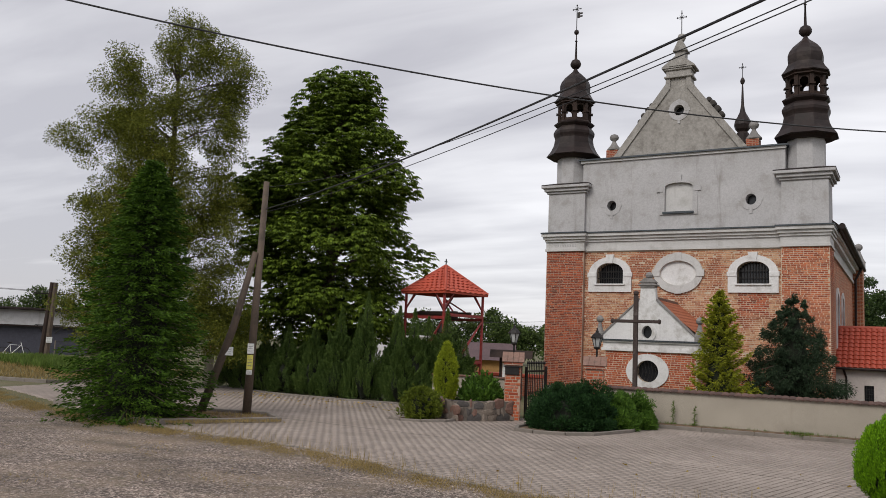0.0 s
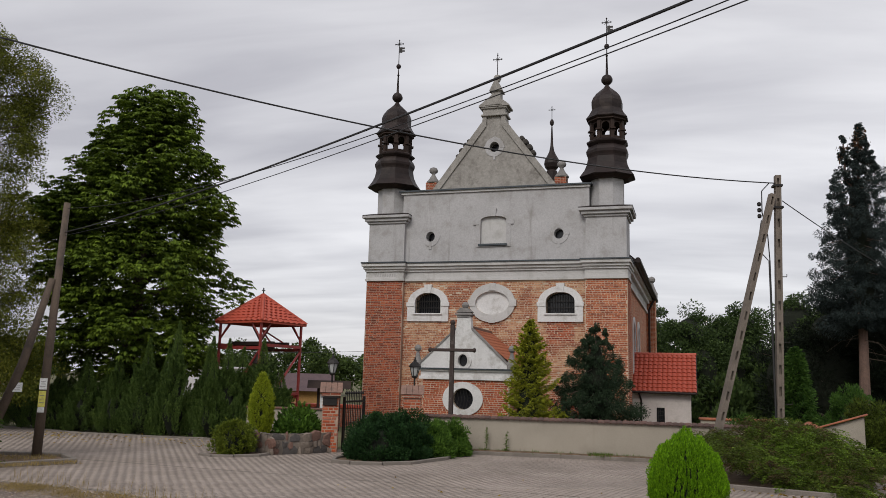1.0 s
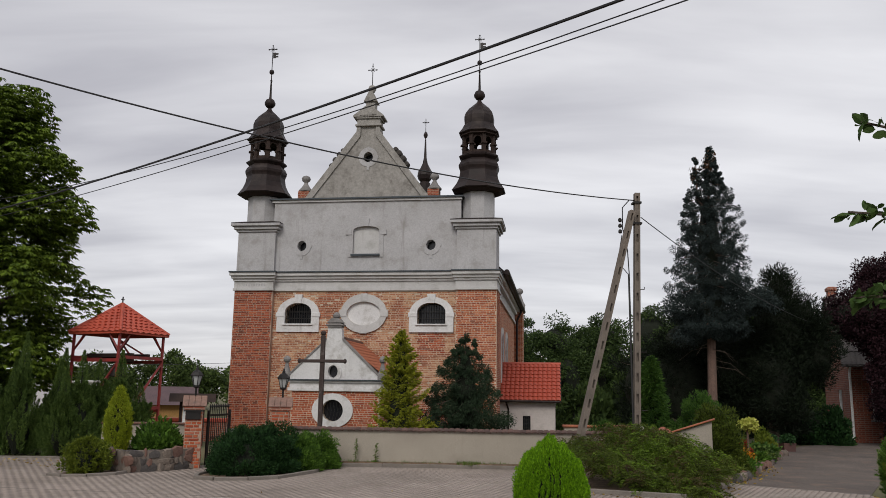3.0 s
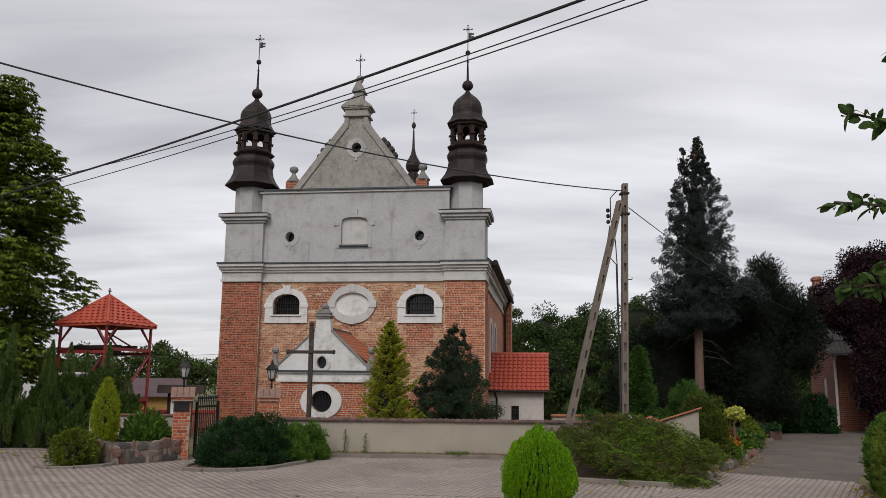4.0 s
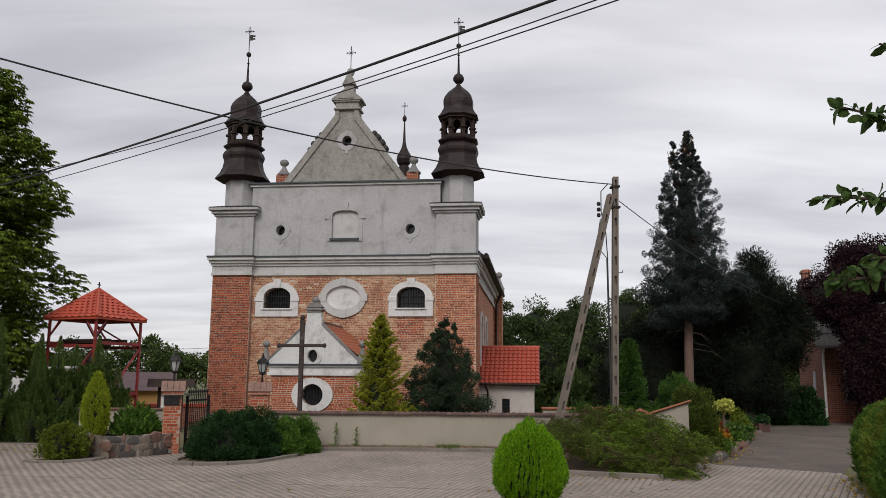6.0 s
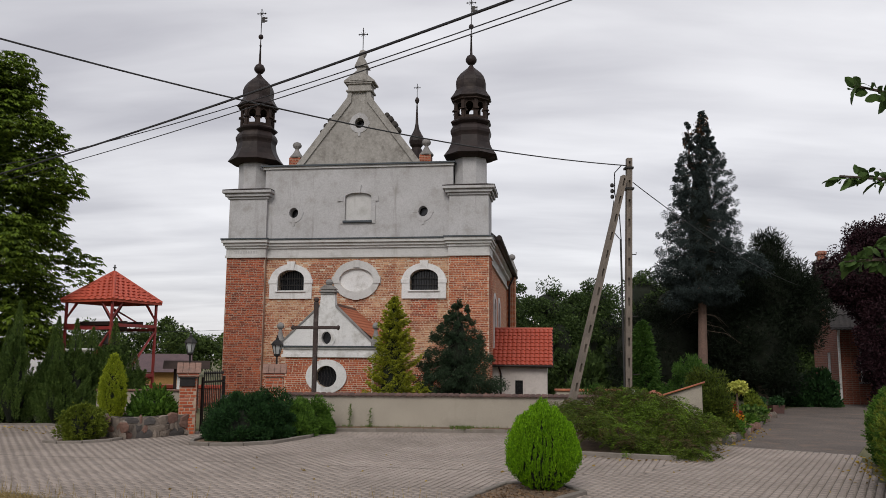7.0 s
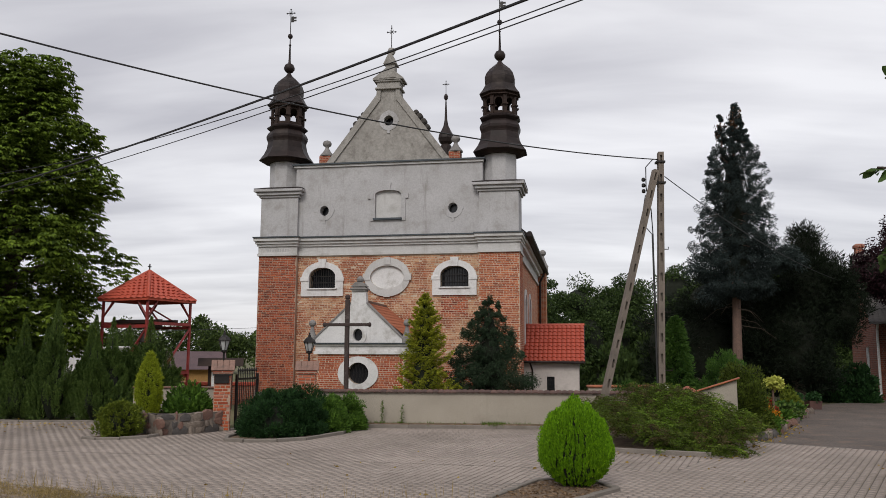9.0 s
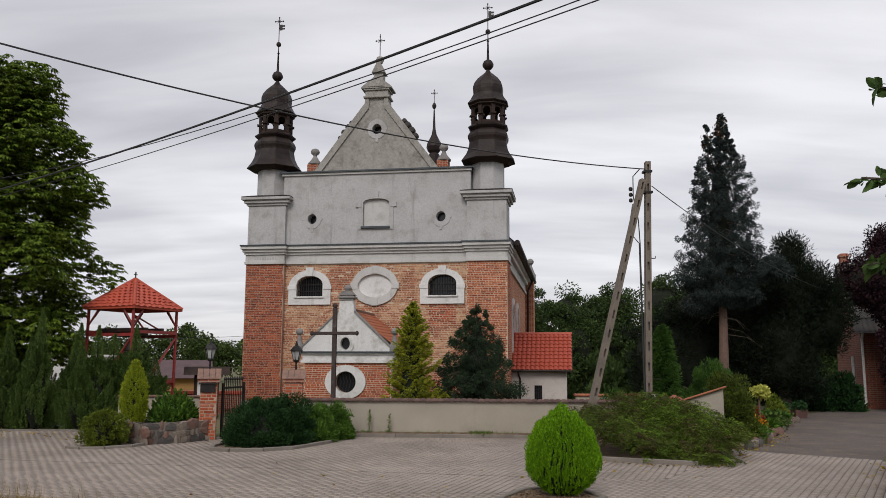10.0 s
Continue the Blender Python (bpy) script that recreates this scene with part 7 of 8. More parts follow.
for x in (0.9, 4.0):
    w_ = part("window", Geo().box(x - 0.1, -0.06, 0.92, x + 0.95, 0.2, 1.0), M["stone_grey"], house, "white framed window")
    part("window_frame", Geo().box(x, 0.1, 1.0, x + 0.1, 0.18, 2.5).box(x + 0.72, 0.1, 1.0, x + 0.82, 0.18, 2.5).box(x, 0.1, 2.4, x + 0.8, 0.18, 2.5).box(x + 0.37, 0.1, 1.0, x + 0.43, 0.18, 2.5), M["white_paint"], w_)
    part("pane", Geo().box(x, 0.2, 1.0, x + 0.82, 0.22, 2.5), M["glass_dark"], w_)
w_ = part("window", Geo().box(-0.05, 1.95, 0.97, 0.2, 2.95, 1.05), M["stone_grey"], house, "white framed gable window")
part("window_frame", Geo().box(0.02, 2.0, 1.05, 0.1, 2.12, 2.35).box(0.02, 2.78, 1.05, 0.1, 2.9, 2.35).box(0.02, 2.38, 1.05, 0.1, 2.5, 2.35), M["white_paint"], w_)
part("pane", Geo().box(0.16, 2.0, 1.05, 0.18, 2.9, 2.35), M["glass_dark"], w_)
M["corrugated"] = surface("grey_corrugated_roof", (0.17, 0.15, 0.135), (0.11, 0.10, 0.095), 10, 2, 0.85, 0.3)
tiled_slope((-0.3, 3.5, 6.95), (9.6, 0, 0), (0, -3.9, -3.55), 5, 44, M["corrugated"], house, "roof_slope", 0.04)
tiled_slope((-0.3, 3.5, 6.95), (9.6, 0, 0), (0, 3.9, -3.55), 5, 44, M["corrugated"], house, "roof_slope", 0.04)
part("gutter", Geo().tube([(-0.3, -0.42, 3.42), (9.2, -0.42, 3.40)], 0.07, 8), M["corrugated"], house)
part("downpipe", Geo().tube([(0.05, -0.4, 3.4), (0.05, -0.09, 3.1), (0.05, -0.09, 0.3), (-0.02, -0.2, 0.1)], 0.055, 8), M["white_paint"], house, "pale grey downpipe")
part("chimney", Geo().box(0.2, 5.2, 5.0, 0.56, 5.8, 7.7, bevel=0.02).box(0.14, 5.13, 7.5, 0.62, 5.87, 7.65), M["brick_gate"], house)

# ---------- far side, left of the square ----------
M["wall_dark_blue"] = surface("dark_blue_grey_wall", (0.055, 0.055, 0.075), (0.04, 0.04, 0.055), 12, 1, 0.8, 0.2)
M["door_brown"] = surface("brown_garage_door", (0.11, 0.055, 0.05), (0.085, 0.045, 0.04), 12, 2, 0.6, 0.1)
garage = thing("garage_building", (-47.0, 44.0, 0), "long low building with pale upper wall and dark blue-grey base", "building", turn=47)
part("wall", Geo().box(-9, 0, -0.05, 7, 8, 3.0), M["plaster_pale"], garage)
part("roof", Geo().box(-9.4, -0.5, 3.0, 7.4, 8.4, 3.18, bevel=0.03), M["sheet_dark"], garage)
part("annex_wall", Geo().box(-6, -2.2, -0.05, 7.0, 0, 1.85), M["wall_dark_blue"], garage)
part("garage_door", Geo().box(2.2, -2.24, 0.0, 5.4, -2.2, 1.6).box(2.2, -2.26, 0.5, 5.4, -2.24, 0.53).box(2.2, -2.26, 1.05, 5.4, -2.24, 1.08), M["door_brown"], garage)
part("annex_roof", Geo().box(-6.2, -2.5, 1.85, 7.2, 0, 1.95), M["sheet_dark"], garage)
fpole = thing("far_pole", (-37.2, 34.4, 0), "dark timber utility pole with cross arms", "utility pole", turn=47)
part("shaft", Geo().tube([(-0.24, 0, -0.1), (-0.02, 0, 4.4)], [0.15, 0.12], 8), M["wood_dark"], fpole)
part("shaft", Geo().tube([(0, 0, -0.1), (0.15, 0, 4.4)], [0.17, 0.14], 8), M["wood_pole"], fpole)
part("cross_arm", Geo().box(-0.9, -0.03, 3.72, 1.0, 0.03, 3.78), M["iron"], fpole)
for k in range(6):
    part("insulator", Geo().lathe([(0.02, 0), (0.05, 0.03), (0.04, 0.1), (0.01, 0.14)], 8, (-0.85 + k * 0.35, 0, 3.78)), M["stone_grey"], fpole)
part("bracket", Geo().box(-0.7, -0.03, 1.95, 0.85, 0.03, 2.0).tube([(-0.6, 0, 1.97), (-0.2, 0, 1.5)], 0.025, 5).tube([(0.75, 0, 1.97), (0.35, 0, 1.5)], 0.025, 5), M["iron"], fpole)
notice(0.1, -0.18, 1.0, 0.3, 0.32, 0, "paper", fpole)
for z, dx in ((3.85, -0.5), (3.85, 0.6)):
    cable((-37.2 + dx, 34.4, z), (-70, 20, 7.2), 0.6, 0.012, label="far overhead wire beyond the road")
    cable((-37.2 + dx, 34.4, z), (-15, 62, 4.0), 0.6, 0.012, label="far overhead wire beyond the road")
bike = thing("bicycle", (-38.4, 33.3, 0.0), "pale parked bicycle at the roadside", "bicycle", turn=47)
for x in (-0.52, 0.52):
    part("wheel", Geo().tube([(x + 0.33 * math.cos(a), 0, 0.34 + 0.33 * math.sin(a)) for a in [j * 2 * math.pi / 18 for j in range(19)]], 0.018, 6), M["iron"], bike)
part("frame", Geo().tube([(-0.52, 0, 0.34), (-0.1, 0, 0.32), (0.35, 0, 0.8), (-0.2, 0, 0.82), (-0.1, 0, 0.32)], 0.02, 6).tube([(-0.52, 0, 0.34), (-0.2, 0, 0.82)], 0.015, 6).tube([(0.52, 0, 0.34), (0.33, 0, 0.95)], 0.018, 6), M["white_paint"], bike)
part("saddle", Geo().box(-0.34, -0.07, 0.9, -0.08, 0.07, 0.96, bevel=0.02).tube([(-0.2, 0, 0.82), (-0.21, 0, 0.92)], 0.015, 6), M["iron"], bike)
part("handlebar", Geo().tube([(0.25, -0.28, 0.98), (0.33, 0, 1.0), (0.25, 0.28, 0.98)], 0.014, 6), M["iron"], bike)
wire = thing("wire_fence", (-33.5, 37.0, 0), "low wire fence with thin posts beyond the verge", "fence", turn=47)
for k in range(9):
    part("post", Geo().tube([(-4 + k * 1.3, 0, -0.1), (-4 + k * 1.3, 0, 1.15)], 0.035, 6), M["concrete"], wire)
for z in (0.3, 0.6, 0.9, 1.1):
    part("wire", Geo().tube([(-4, 0, z), (6.4, 0, z)], 0.008, 4), M["iron"], wire)
gp = thing("tiled_gatepost", (-18.5, 24.4, 0), "beige rendered gatepost with orange tiles", "pillar", turn=37)
part("shaft", Geo().box(-0.17, -0.17, -0.05, 0.17, 0.17, 1.35, bevel=0.01), M["render_beige"], gp)
for k in range(3):
    part("cap_tile", Geo().box(-0.2 + k * 0.17, -0.22, 1.35 + 0.035 * k, 0.02 + k * 0.17, 0.22, 1.40 + 0.035 * k, bevel=0.012), M["roof_tile"], gp)

# ---------- churchyard odds and ends behind the hedge ----------
hut = thing("low_house", (-16.5, 49.0, 0), "low house with a purple-brown roof and ochre wall", "house", turn=18)
M["roof_purple"] = surface("purple_brown_roof", (0.12, 0.075, 0.08), (0.085, 0.055, 0.06), 12, 2, 0.8, 0.2)
M["wall_ochre"] = surface("ochre_wall", (0.42, 0.24, 0.08), (0.34, 0.19, 0.07), 12, 2, 0.9, 0.2)
part("wall", Geo().box(-0.8, 0, -0.8, 2.2, 4, 1.1), M["wall_ochre"], hut)
part("roof", Geo().prism([(-0.4, 1.0), (4.4, 1.0), (2, 2.1)], -1.1, 2.5, Matrix(((0, 1, 0, 0), (1, 0, 0, 0), (0, 0, 1, 0), (0, 0, 0, 1)))), M["roof_purple"], hut)
board = thing("notice_board", (-8.35, 28.6, 0), "dark timber notice board with a small roof", "notice board", turn=15)
for x in (-0.35, 0.4):
    part("post", Geo().box(x - 0.05, -0.05, -0.1, x + 0.05, 0.05, 1.5), M["wood_dark"], board)
part("sheet", Geo().box(-0.28, -0.03, 0.62, 0.32, 0.0, 1.3), M["white_paint"], board, "white sheet")
part("roof", Geo().prism([(-0.45, 1.5), (0.45, 1.5), (0, 1.78)], -0.75, 0.8, Matrix.Rotation(-math.pi / 2, 4, "Z")), M["wood_dark"], board)
redw = thing("red_coping_wall", (-8.6, 31.0, 0), "low wall with red tile coping behind the tower", "wall", kind="structure")
part("wall", Geo().box(-2.2, 0, -0.8, 0.85, 0.25, 0.72), M["brick_gate"], redw)
part("coping", Geo().box(-2.25, -0.06, 0.72, 0.9, 0.31, 0.86, bevel=0.02), M["roof_tile"], redw)
white = thing("white_shed", (-19.9, 41.8, 0), "plain white building glimpsed behind the conifer row", "building", turn=25)
part("wall", Geo().box(-2.6, 0, -0.05, 2.6, 3, 2.2), M["plaster_white"], white)
part("roof", Geo().box(-2.8, -0.2, 2.2, 2.8, 3.2, 2.32, bevel=0.02), M["plaster_white"], white)
fw2 = thing("far_wall", (7.6, 33.0, ground_z(7.6, 33)), "far pink-beige churchyard wall with a tiled top", "wall", kind="structure")
part("wall", Geo().box(-2.2, 0, -0.05, 1.2, 0.25, 1.38), M["render_beige"], fw2)
part("coping", Geo().box(-2.25, -0.08, 1.38, 1.25, 0.33, 1.48, bevel=0.03), M["roof_tile_old"], fw2)

# ---------- flower bed along the drive ----------
bed = thing("rockery_edge", (0, 0, 0), "rough stones edging the flower bed along the drive", "rockery", kind="structure")
for k in range(34):
    t = k / 33
    put_stone(7.15 + 4.9 * t + rng.uniform(-0.1, 0.1), 18.9 + 9.1 * t, 0.06, rng.uniform(0.2, 0.36), 0.24, 0.22, rng.uniform(0, 180), bed)
flat("drive_flower_bed", [(6.6, 19.0), (7.1, 18.9), (12.1, 28.0), (11.0, 28.6), (7.4, 22.6)], 0.06, 0.1, M["soil"], "soil of the flower bed along the drive", "flower bed")
for k, (x, y, r, hgt, c, lab) in enumerate(((7.7, 20.5, 0.35, 0.35, "hedge_light", "low lime-green foliage plant in the bed"), (8.0, 21.5, 0.12, 0.26, "flower_orange", "orange flowering plant in the bed"), (7.95, 22.2, 0.24, 0.36, "flower_white", "silvery white foliage plant in the bed"), (8.5, 22.3, 0.14, 0.3, "flower_orange", "orange and yellow flowers"),
                                            (8.7, 23.4, 0.3, 0.6, "flower_red", "deep red flowering plant"), (9.2, 23.3, 0.26, 0.26, "hedge_light", "low lime-green foliage plant in the bed"), (9.8, 24.6, 0.36, 0.3, "juniper", "low green perennial in the bed"), (10.5, 25.9, 0.45, 0.32, "thuja_green", "low green perennial in the bed"), (9.3, 25.2, 0.5, 0.5, "juniper", "grey-green perennial in the bed"))):
    prof = [(r * a, hgt * b) for a, b in ((0.7, 0.0), (1.0, 0.35), (0.9, 0.65), (0.5, 0.92), (0.02, 1.0))]
    flame_bush("bed_plant", (x, y, 0.06), prof, c, lab, 1800, 0.11, 0.06, 90 + k, 0.4, 0.4, "plant")
std = thing("standard_tree", (8.87, 22.84, 0.06), "small grafted tree with a pale yellow round head", "tree")
part("stem", Geo().tube([(0, 0, -0.1), (0, 0, 1.0)], 0.03, 8), M["bark_pine"], std)
quads("head", crown_quads(clumps_in([(0, 0, 1.10, 0.24, 0.24, 0.12, 26)], rng), 60, 0.10, 0.08, 0.07, rng), GREEN["leaf_gold"], std)
leafy_bush("variegated_shrub", (11.2, 27.4, 0.04), 0.3, 0.85, "thuja_olive", "variegated yellow-green shrub by the drive", 24, 60, 0.16, 0.11, 0.07, 97)
M["pot_brown"] = surface("brown_plastic_pot", (0.10, 0.045, 0.035), (0.075, 0.035, 0.03), 10, 3, 0.6, 0.1)
for x, y in ((12.3, 29.7), (13.1, 30.0)):
    pot = thing("planter", (x, y, 0), "square brown planter with dark leaves", "planter", "planters")
    part("tub", Geo().add([(-0.20, -0.20, 0), (0.20, -0.20, 0), (0.20, 0.20, 0), (-0.20, 0.20, 0), (-0.23, -0.23, 0.30), (0.23, -0.23, 0.30), (0.23, 0.23, 0.30), (-0.23, 0.23, 0.30)], [(3, 2, 1, 0), (4, 5, 6, 7), (0, 1, 5, 4), (1, 2, 6, 5), (2, 3, 7, 6), (3, 0, 4, 7)]), M["pot_brown"], pot)
    quads("leaves", crown_quads(clumps_in([(0, 0, 0.42, 0.24, 0.24, 0.14, 12)], rng), 40, 0.12, 0.10, 0.07, rng), GREEN["hedge_dark"], pot)
hb = [(17.1, 34.6), (16.2, 34.9), (15.3, 35.4)]
for k, (x, y) in enumerate(hb):
    leafy_bush("house_hedge", (x, y, 0), 0.65, 1.5, "hedge_dark", "dark leafy hedge in front of the brick house", 50, 70, 0.25, 0.15, 0.09, 110 + k)

# ---------- fruit tree beside the camera, its twigs reaching into view ----------
apple = thing("fruit_tree", (4.6, 3.4, 0), "young fruit tree with long leafy twigs beside the gravel", "tree")
rng = np.random.default_rng(21)
g = Geo().tube([(0, 0, -0.1), (-0.05, 0.0, 1.2), (-0.1, 0.05, 2.2), (0.1, 0.1, 3.6)], [0.11, 0.09, 0.07, 0.03], 10)
P, W = [], []
twigs = [((-0.1, 0, 2.0), (-2.96, -0.33, 2.63), 0.18, 0.42), ((-0.1, 0, 2.2), (-2.90, -0.37, 2.99), 0.12, 0.4), ((0, 0, 2.5), (-2.76, -0.46, 3.22), 0.10, 0.34), ((-0.1, 0, 1.8), (-2.96, -0.33, 2.29), 0.22, 0.36), ((-0.1, 0, 1.7), (-2.78, -0.42, 2.08), 0.3, 0.42), ((-0.1, 0, 1.9), (-2.82, -0.36, 2.37), 0.25, 0.36),
         ((0, 0, 2.4), (-1.6, 0.9, 3.6), 0.1, 0.8), ((0, 0, 2.4), (0.9, -1.3, 3.4), 0.1, 0.8), ((0, 0, 2.6), (0.8, 1.2, 3.8), 0.1, 0.8), ((0, 0, 2.2), (1.5, 0.2, 3.1), 0.1, 0.8), ((0, 0, 2.4), (-1.2, -1.4, 3.5), 0.1, 0.8)]
for a, b, lift, leafy in twigs:
    a, b = np.array(a), np.array(b)
    t = np.linspace(0, 1, 14)[:, None]
    line = a + (b - a) * t + np.array([0, 0, 1]) * lift * np.sin(t * math.pi)
    g.tube([tuple(p) for p in line], [0.03 * (1 - 0.85 * k / 13) for k in range(14)], 6)
    k = int(92 * leafy / 0.4)
    tt = rng.uniform(1 - leafy * 0.62, 1.0, k)[:, None]
    p = a + (b - a) * tt + np.array([0, 0, 1]) * lift * np.sin(tt * math.pi)
    P.append(p + rng.normal(size=p.shape) * 0.012)
    W.append(unit(b - a) * 0.5 + rng.normal(size=p.shape) * 0.6 + np.array([0, 0, -0.35]))
part("trunk", g, M["bark"], apple)
at, wy = np.concatenate(P), np.concatenate(W)
wy = unit(wy)
side = unit(np.cross(wy, rng.normal(size=wy.shape)))
nrm = np.cross(side, wy)
ln = rng.uniform(0.042, 0.08, len(at))[:, None]
prof = [(0.0, 0.0, 0.0), (0.25, 0.20, 0.02), (0.55, 0.25, 0.05), (0.85, 0.14, 0.03), (1.0, 0.0, -0.04)]
qs = []
for (u0, w0, c0), (u1, w1, c1) in zip(prof, prof[1:]):
    for s in (-1, 1):
        qs.append(np.stack([at + (wy * u0 + nrm * c0) * ln, at + (wy * u0 + side * s * w0 + nrm * (c0 + 0.10 * abs(w0))) * ln, at + (wy * u1 + side * s * w1 + nrm * (c1 + 0.10 * abs(w1))) * ln, at + (wy * u1 + nrm * c1) * ln], axis=1))
quads("leaves", np.concatenate(qs), GREEN["apple"], apple)

# ---------- grass, weeds and fallen leaves ----------


def inside(px, py, poly):
    hit = np.zeros(len(px), dtype=bool)
    for (xa, ya), (xb, yb) in zip(poly, poly[1:] + poly[:1]):
        c = ((ya > py) != (yb > py)) & (px < (xb - xa) * (py - ya) / (yb - ya + 1e-12) + xa)
        hit ^= c
    return hit


def blades(name, pts, height, width, green, label, rng, lean=0.35):
    k = len(pts)
    way = np.stack([rng.normal(0, lean, k), rng.normal(0, lean, k), np.ones(k)], axis=1)
    ob = quads(name, leaf_quads(pts, way, height, width, rng, 0.15), GREEN[green])
    return tagged(ob, label, "grass", "", "stuff")


rng = np.random.default_rng(44)


def along(pts, k, spread, bias=0.0, patchy=0.0):
    """Points strewn along a line, in patches."""
    pts = np.array(pts, dtype=float)
    seg = np.linalg.norm(np.diff(pts, axis=0), axis=1)
    i = rng.choice(len(seg), k, p=seg / seg.sum())
    t = rng.random(k)[:, None]
    p = pts[i] + (pts[i + 1] - pts[i]) * t
    nrm = pts[i + 1] - pts[i]
    nrm = unit(np.stack([nrm[:, 1], -nrm[:, 0]], axis=1))
    p = p + nrm * (bias + rng.normal(0, spread, k))[:, None]
    out = np.zeros((k, 3))
    out[:, :2] = p
    if patchy:
        s = np.sin(p[:, 0] * 3.1) * np.sin(p[:, 1] * 2.3 + 1.0) + 0.5 * np.sin(p[:, 0] * 7.7 + p[:, 1] * 5)
        out = out[s > rng.uniform(-1.2, patchy, k)]
    return out


EDGE = [(-22, 18.0), (-16.5, 15.0), (-11.9, 13.2), (-7.55, 12.4), (-4.0, 10.8), (-2.46, 10.25), (0.3, 10.75)]
blades("dry_grass_strip", along(EDGE, 60000, 0.24, 0.24, 0.7), 0.035, 0.008, "grass", "strip of dry yellow grass along the paving edge", rng, 0.7)
tall = along(EDGE[2:], 260, 0.12, 0.05)
blades("tall_grass_stalks", tall, 0.28, 0.007, "grass", "thin dry grass stalks along the paving edge", rng, 0.12)
verge = np.stack([rng.uniform(-46, -22.5, 30000), rng.uniform(19, 42, 30000), np.zeros(30000)], axis=1)
keep = (verge[:, 1] > 21.3 + 0.06 * (verge[:, 0] + 22)) & (verge[:, 1] < 33 - 0.35 * (verge[:, 0] + 30))
blades("verge_grass", verge[keep], 0.22, 0.03, "grass", "dry grass verge across the road", rng, 0.5)
v2 = np.stack([rng.uniform(-38, -25.5, 14000), np.zeros(14000), np.zeros(14000)], axis=1)
v2[:, 1] = 29.5 + 0.0 * v2[:, 0] + rng.uniform(-2.0, 2.5, 14000) - 0.45 * (v2[:, 0] + 31)
blades("verge_weeds", v2, 0.42, 0.04, "grass_green", "green weeds at the back of the verge", rng, 0.4)
blades("wall_foot_weeds", np.concatenate([along([(-2.4, 21.6), (3.1, 21.3)], 500, 0.07, 0, 0.3), along([(0.7, 21.45), (1.3, 21.42)], 500, 0.12), along([(-2.1, 21.6), (-1.9, 21.6)], 60, 0.05), along([(-1.5, 21.55), (-1.4, 21.55)], 60, 0.05)]) + np.array([0, 0, 0.05]), 0.13, 0.016, "grass_green", "weeds growing at the foot of the wall", rng, 0.35)
for x, h in ((-1.95, 0.62), (-1.42, 0.55), (2.6, 0.4)):
    wd = thing("tall_weed", (x, fence_y(x) - 0.16, 0.05), "tall spindly weed at the foot of the wall", "weed", "weeds at the wall")
    part("stem", Geo().tube([(0, 0, -0.03), (0.02, 0, h)], 0.006, 5), GREEN["grass_green"], wd)
    t = rng.random((70, 1))
    quads("leaves", leaf_quads(np.concatenate([0.02 * t, 0 * t, h * t], axis=1), rng.normal(size=(70, 3)) + np.array([0, 0, 0.3]), 0.09, 0.02, rng), GREEN["grass_green"], wd)
blades("bed_weeds", np.concatenate([along([(-9.9, 15.6), (-11.4, 13.65)], 1200, 0.2, -0.3), along([(-13.8, 14.8), (-10.5, 16.0)], 1600, 0.3)]) + np.array([0, 0, 0.06]), 0.07, 0.01, "grass", "dry grass in the pole island", rng, 0.6)
gl = np.stack([rng.uniform(-16, 4, 9000), rng.uniform(5.5, 13, 9000), np.zeros(9000)], axis=1)
s = np.sin(gl[:, 0] * 1.3 + 1) * np.sin(gl[:, 1] * 1.9) + 0.4 * np.sin(gl[:, 0] * 4.1 + gl[:, 1] * 3.0)
gl = gl[(s > 0.55) & (gl[:, 1] < 10.2 - 0.28 * (gl[:, 0] + 2.4))]
blades("gravel_grass", gl, 0.05, 0.009, "grass", "sparse dry grass tufts in the gravel", rng, 0.8)
# pebbles strewn over the gravel
k = 7000
pb = np.stack([rng.uniform(-16, 3, k), rng.uniform(5.0, 13.0, k)], axis=1)
pb = pb[pb[:, 1] < 10.0 - 0.28 * (pb[:, 0] + 2.4)]
k = len(pb)
r = rng.uniform(0.008, 0.022, k)
ang = rng.uniform(0, math.pi, k)
corner = []
for j in range(4):
    a = ang + j * math.pi / 2
    corner.append(np.stack([pb[:, 0] + r * np.cos(a) * rng.uniform(0.7, 1.2, k), pb[:, 1] + r * np.sin(a) * rng.uniform(0.7, 1.2, k), np.zeros(k) - 0.002], axis=1))
top = np.stack([pb[:, 0], pb[:, 1], r * rng.uniform(0.5, 0.9, k)], axis=1)
fq = [np.stack([corner[j], (corner[j] + corner[(j + 1) % 4]) / 2, corner[(j + 1) % 4], top], axis=1) for j in range(4)]
M["pebble"] = surface("pebble", (0.24, 0.21, 0.185), (0.15, 0.13, 0.115), 30, 9, 0.9, 0.2, (0.36, 0.33, 0.30), 12)
tagged(quads("pebbles", np.concatenate(fq), M["pebble"]), "loose grey pebbles on the gravel lot", "gravel", "", "stuff")
# bark chips on the thuja bed
k = 1500
cx = np.stack([rng.uniform(0.4, 2.3, k), rng.uniform(10.7, 12.6, k), np.full(k, 0.038)], axis=1)
keep = inside(cx[:, 0], cx[:, 1], [(0.55, 11.0), (1.3, 12.4), (1.62, 12.5), (2.0, 12.28), (2.18, 11.76), (1.40, 10.74)])
GREEN["chips"] = leafage("bark_chips", (0.07, 0.045, 0.028), (0.26, 0.17, 0.10), tip=(0.42, 0.33, 0.22))
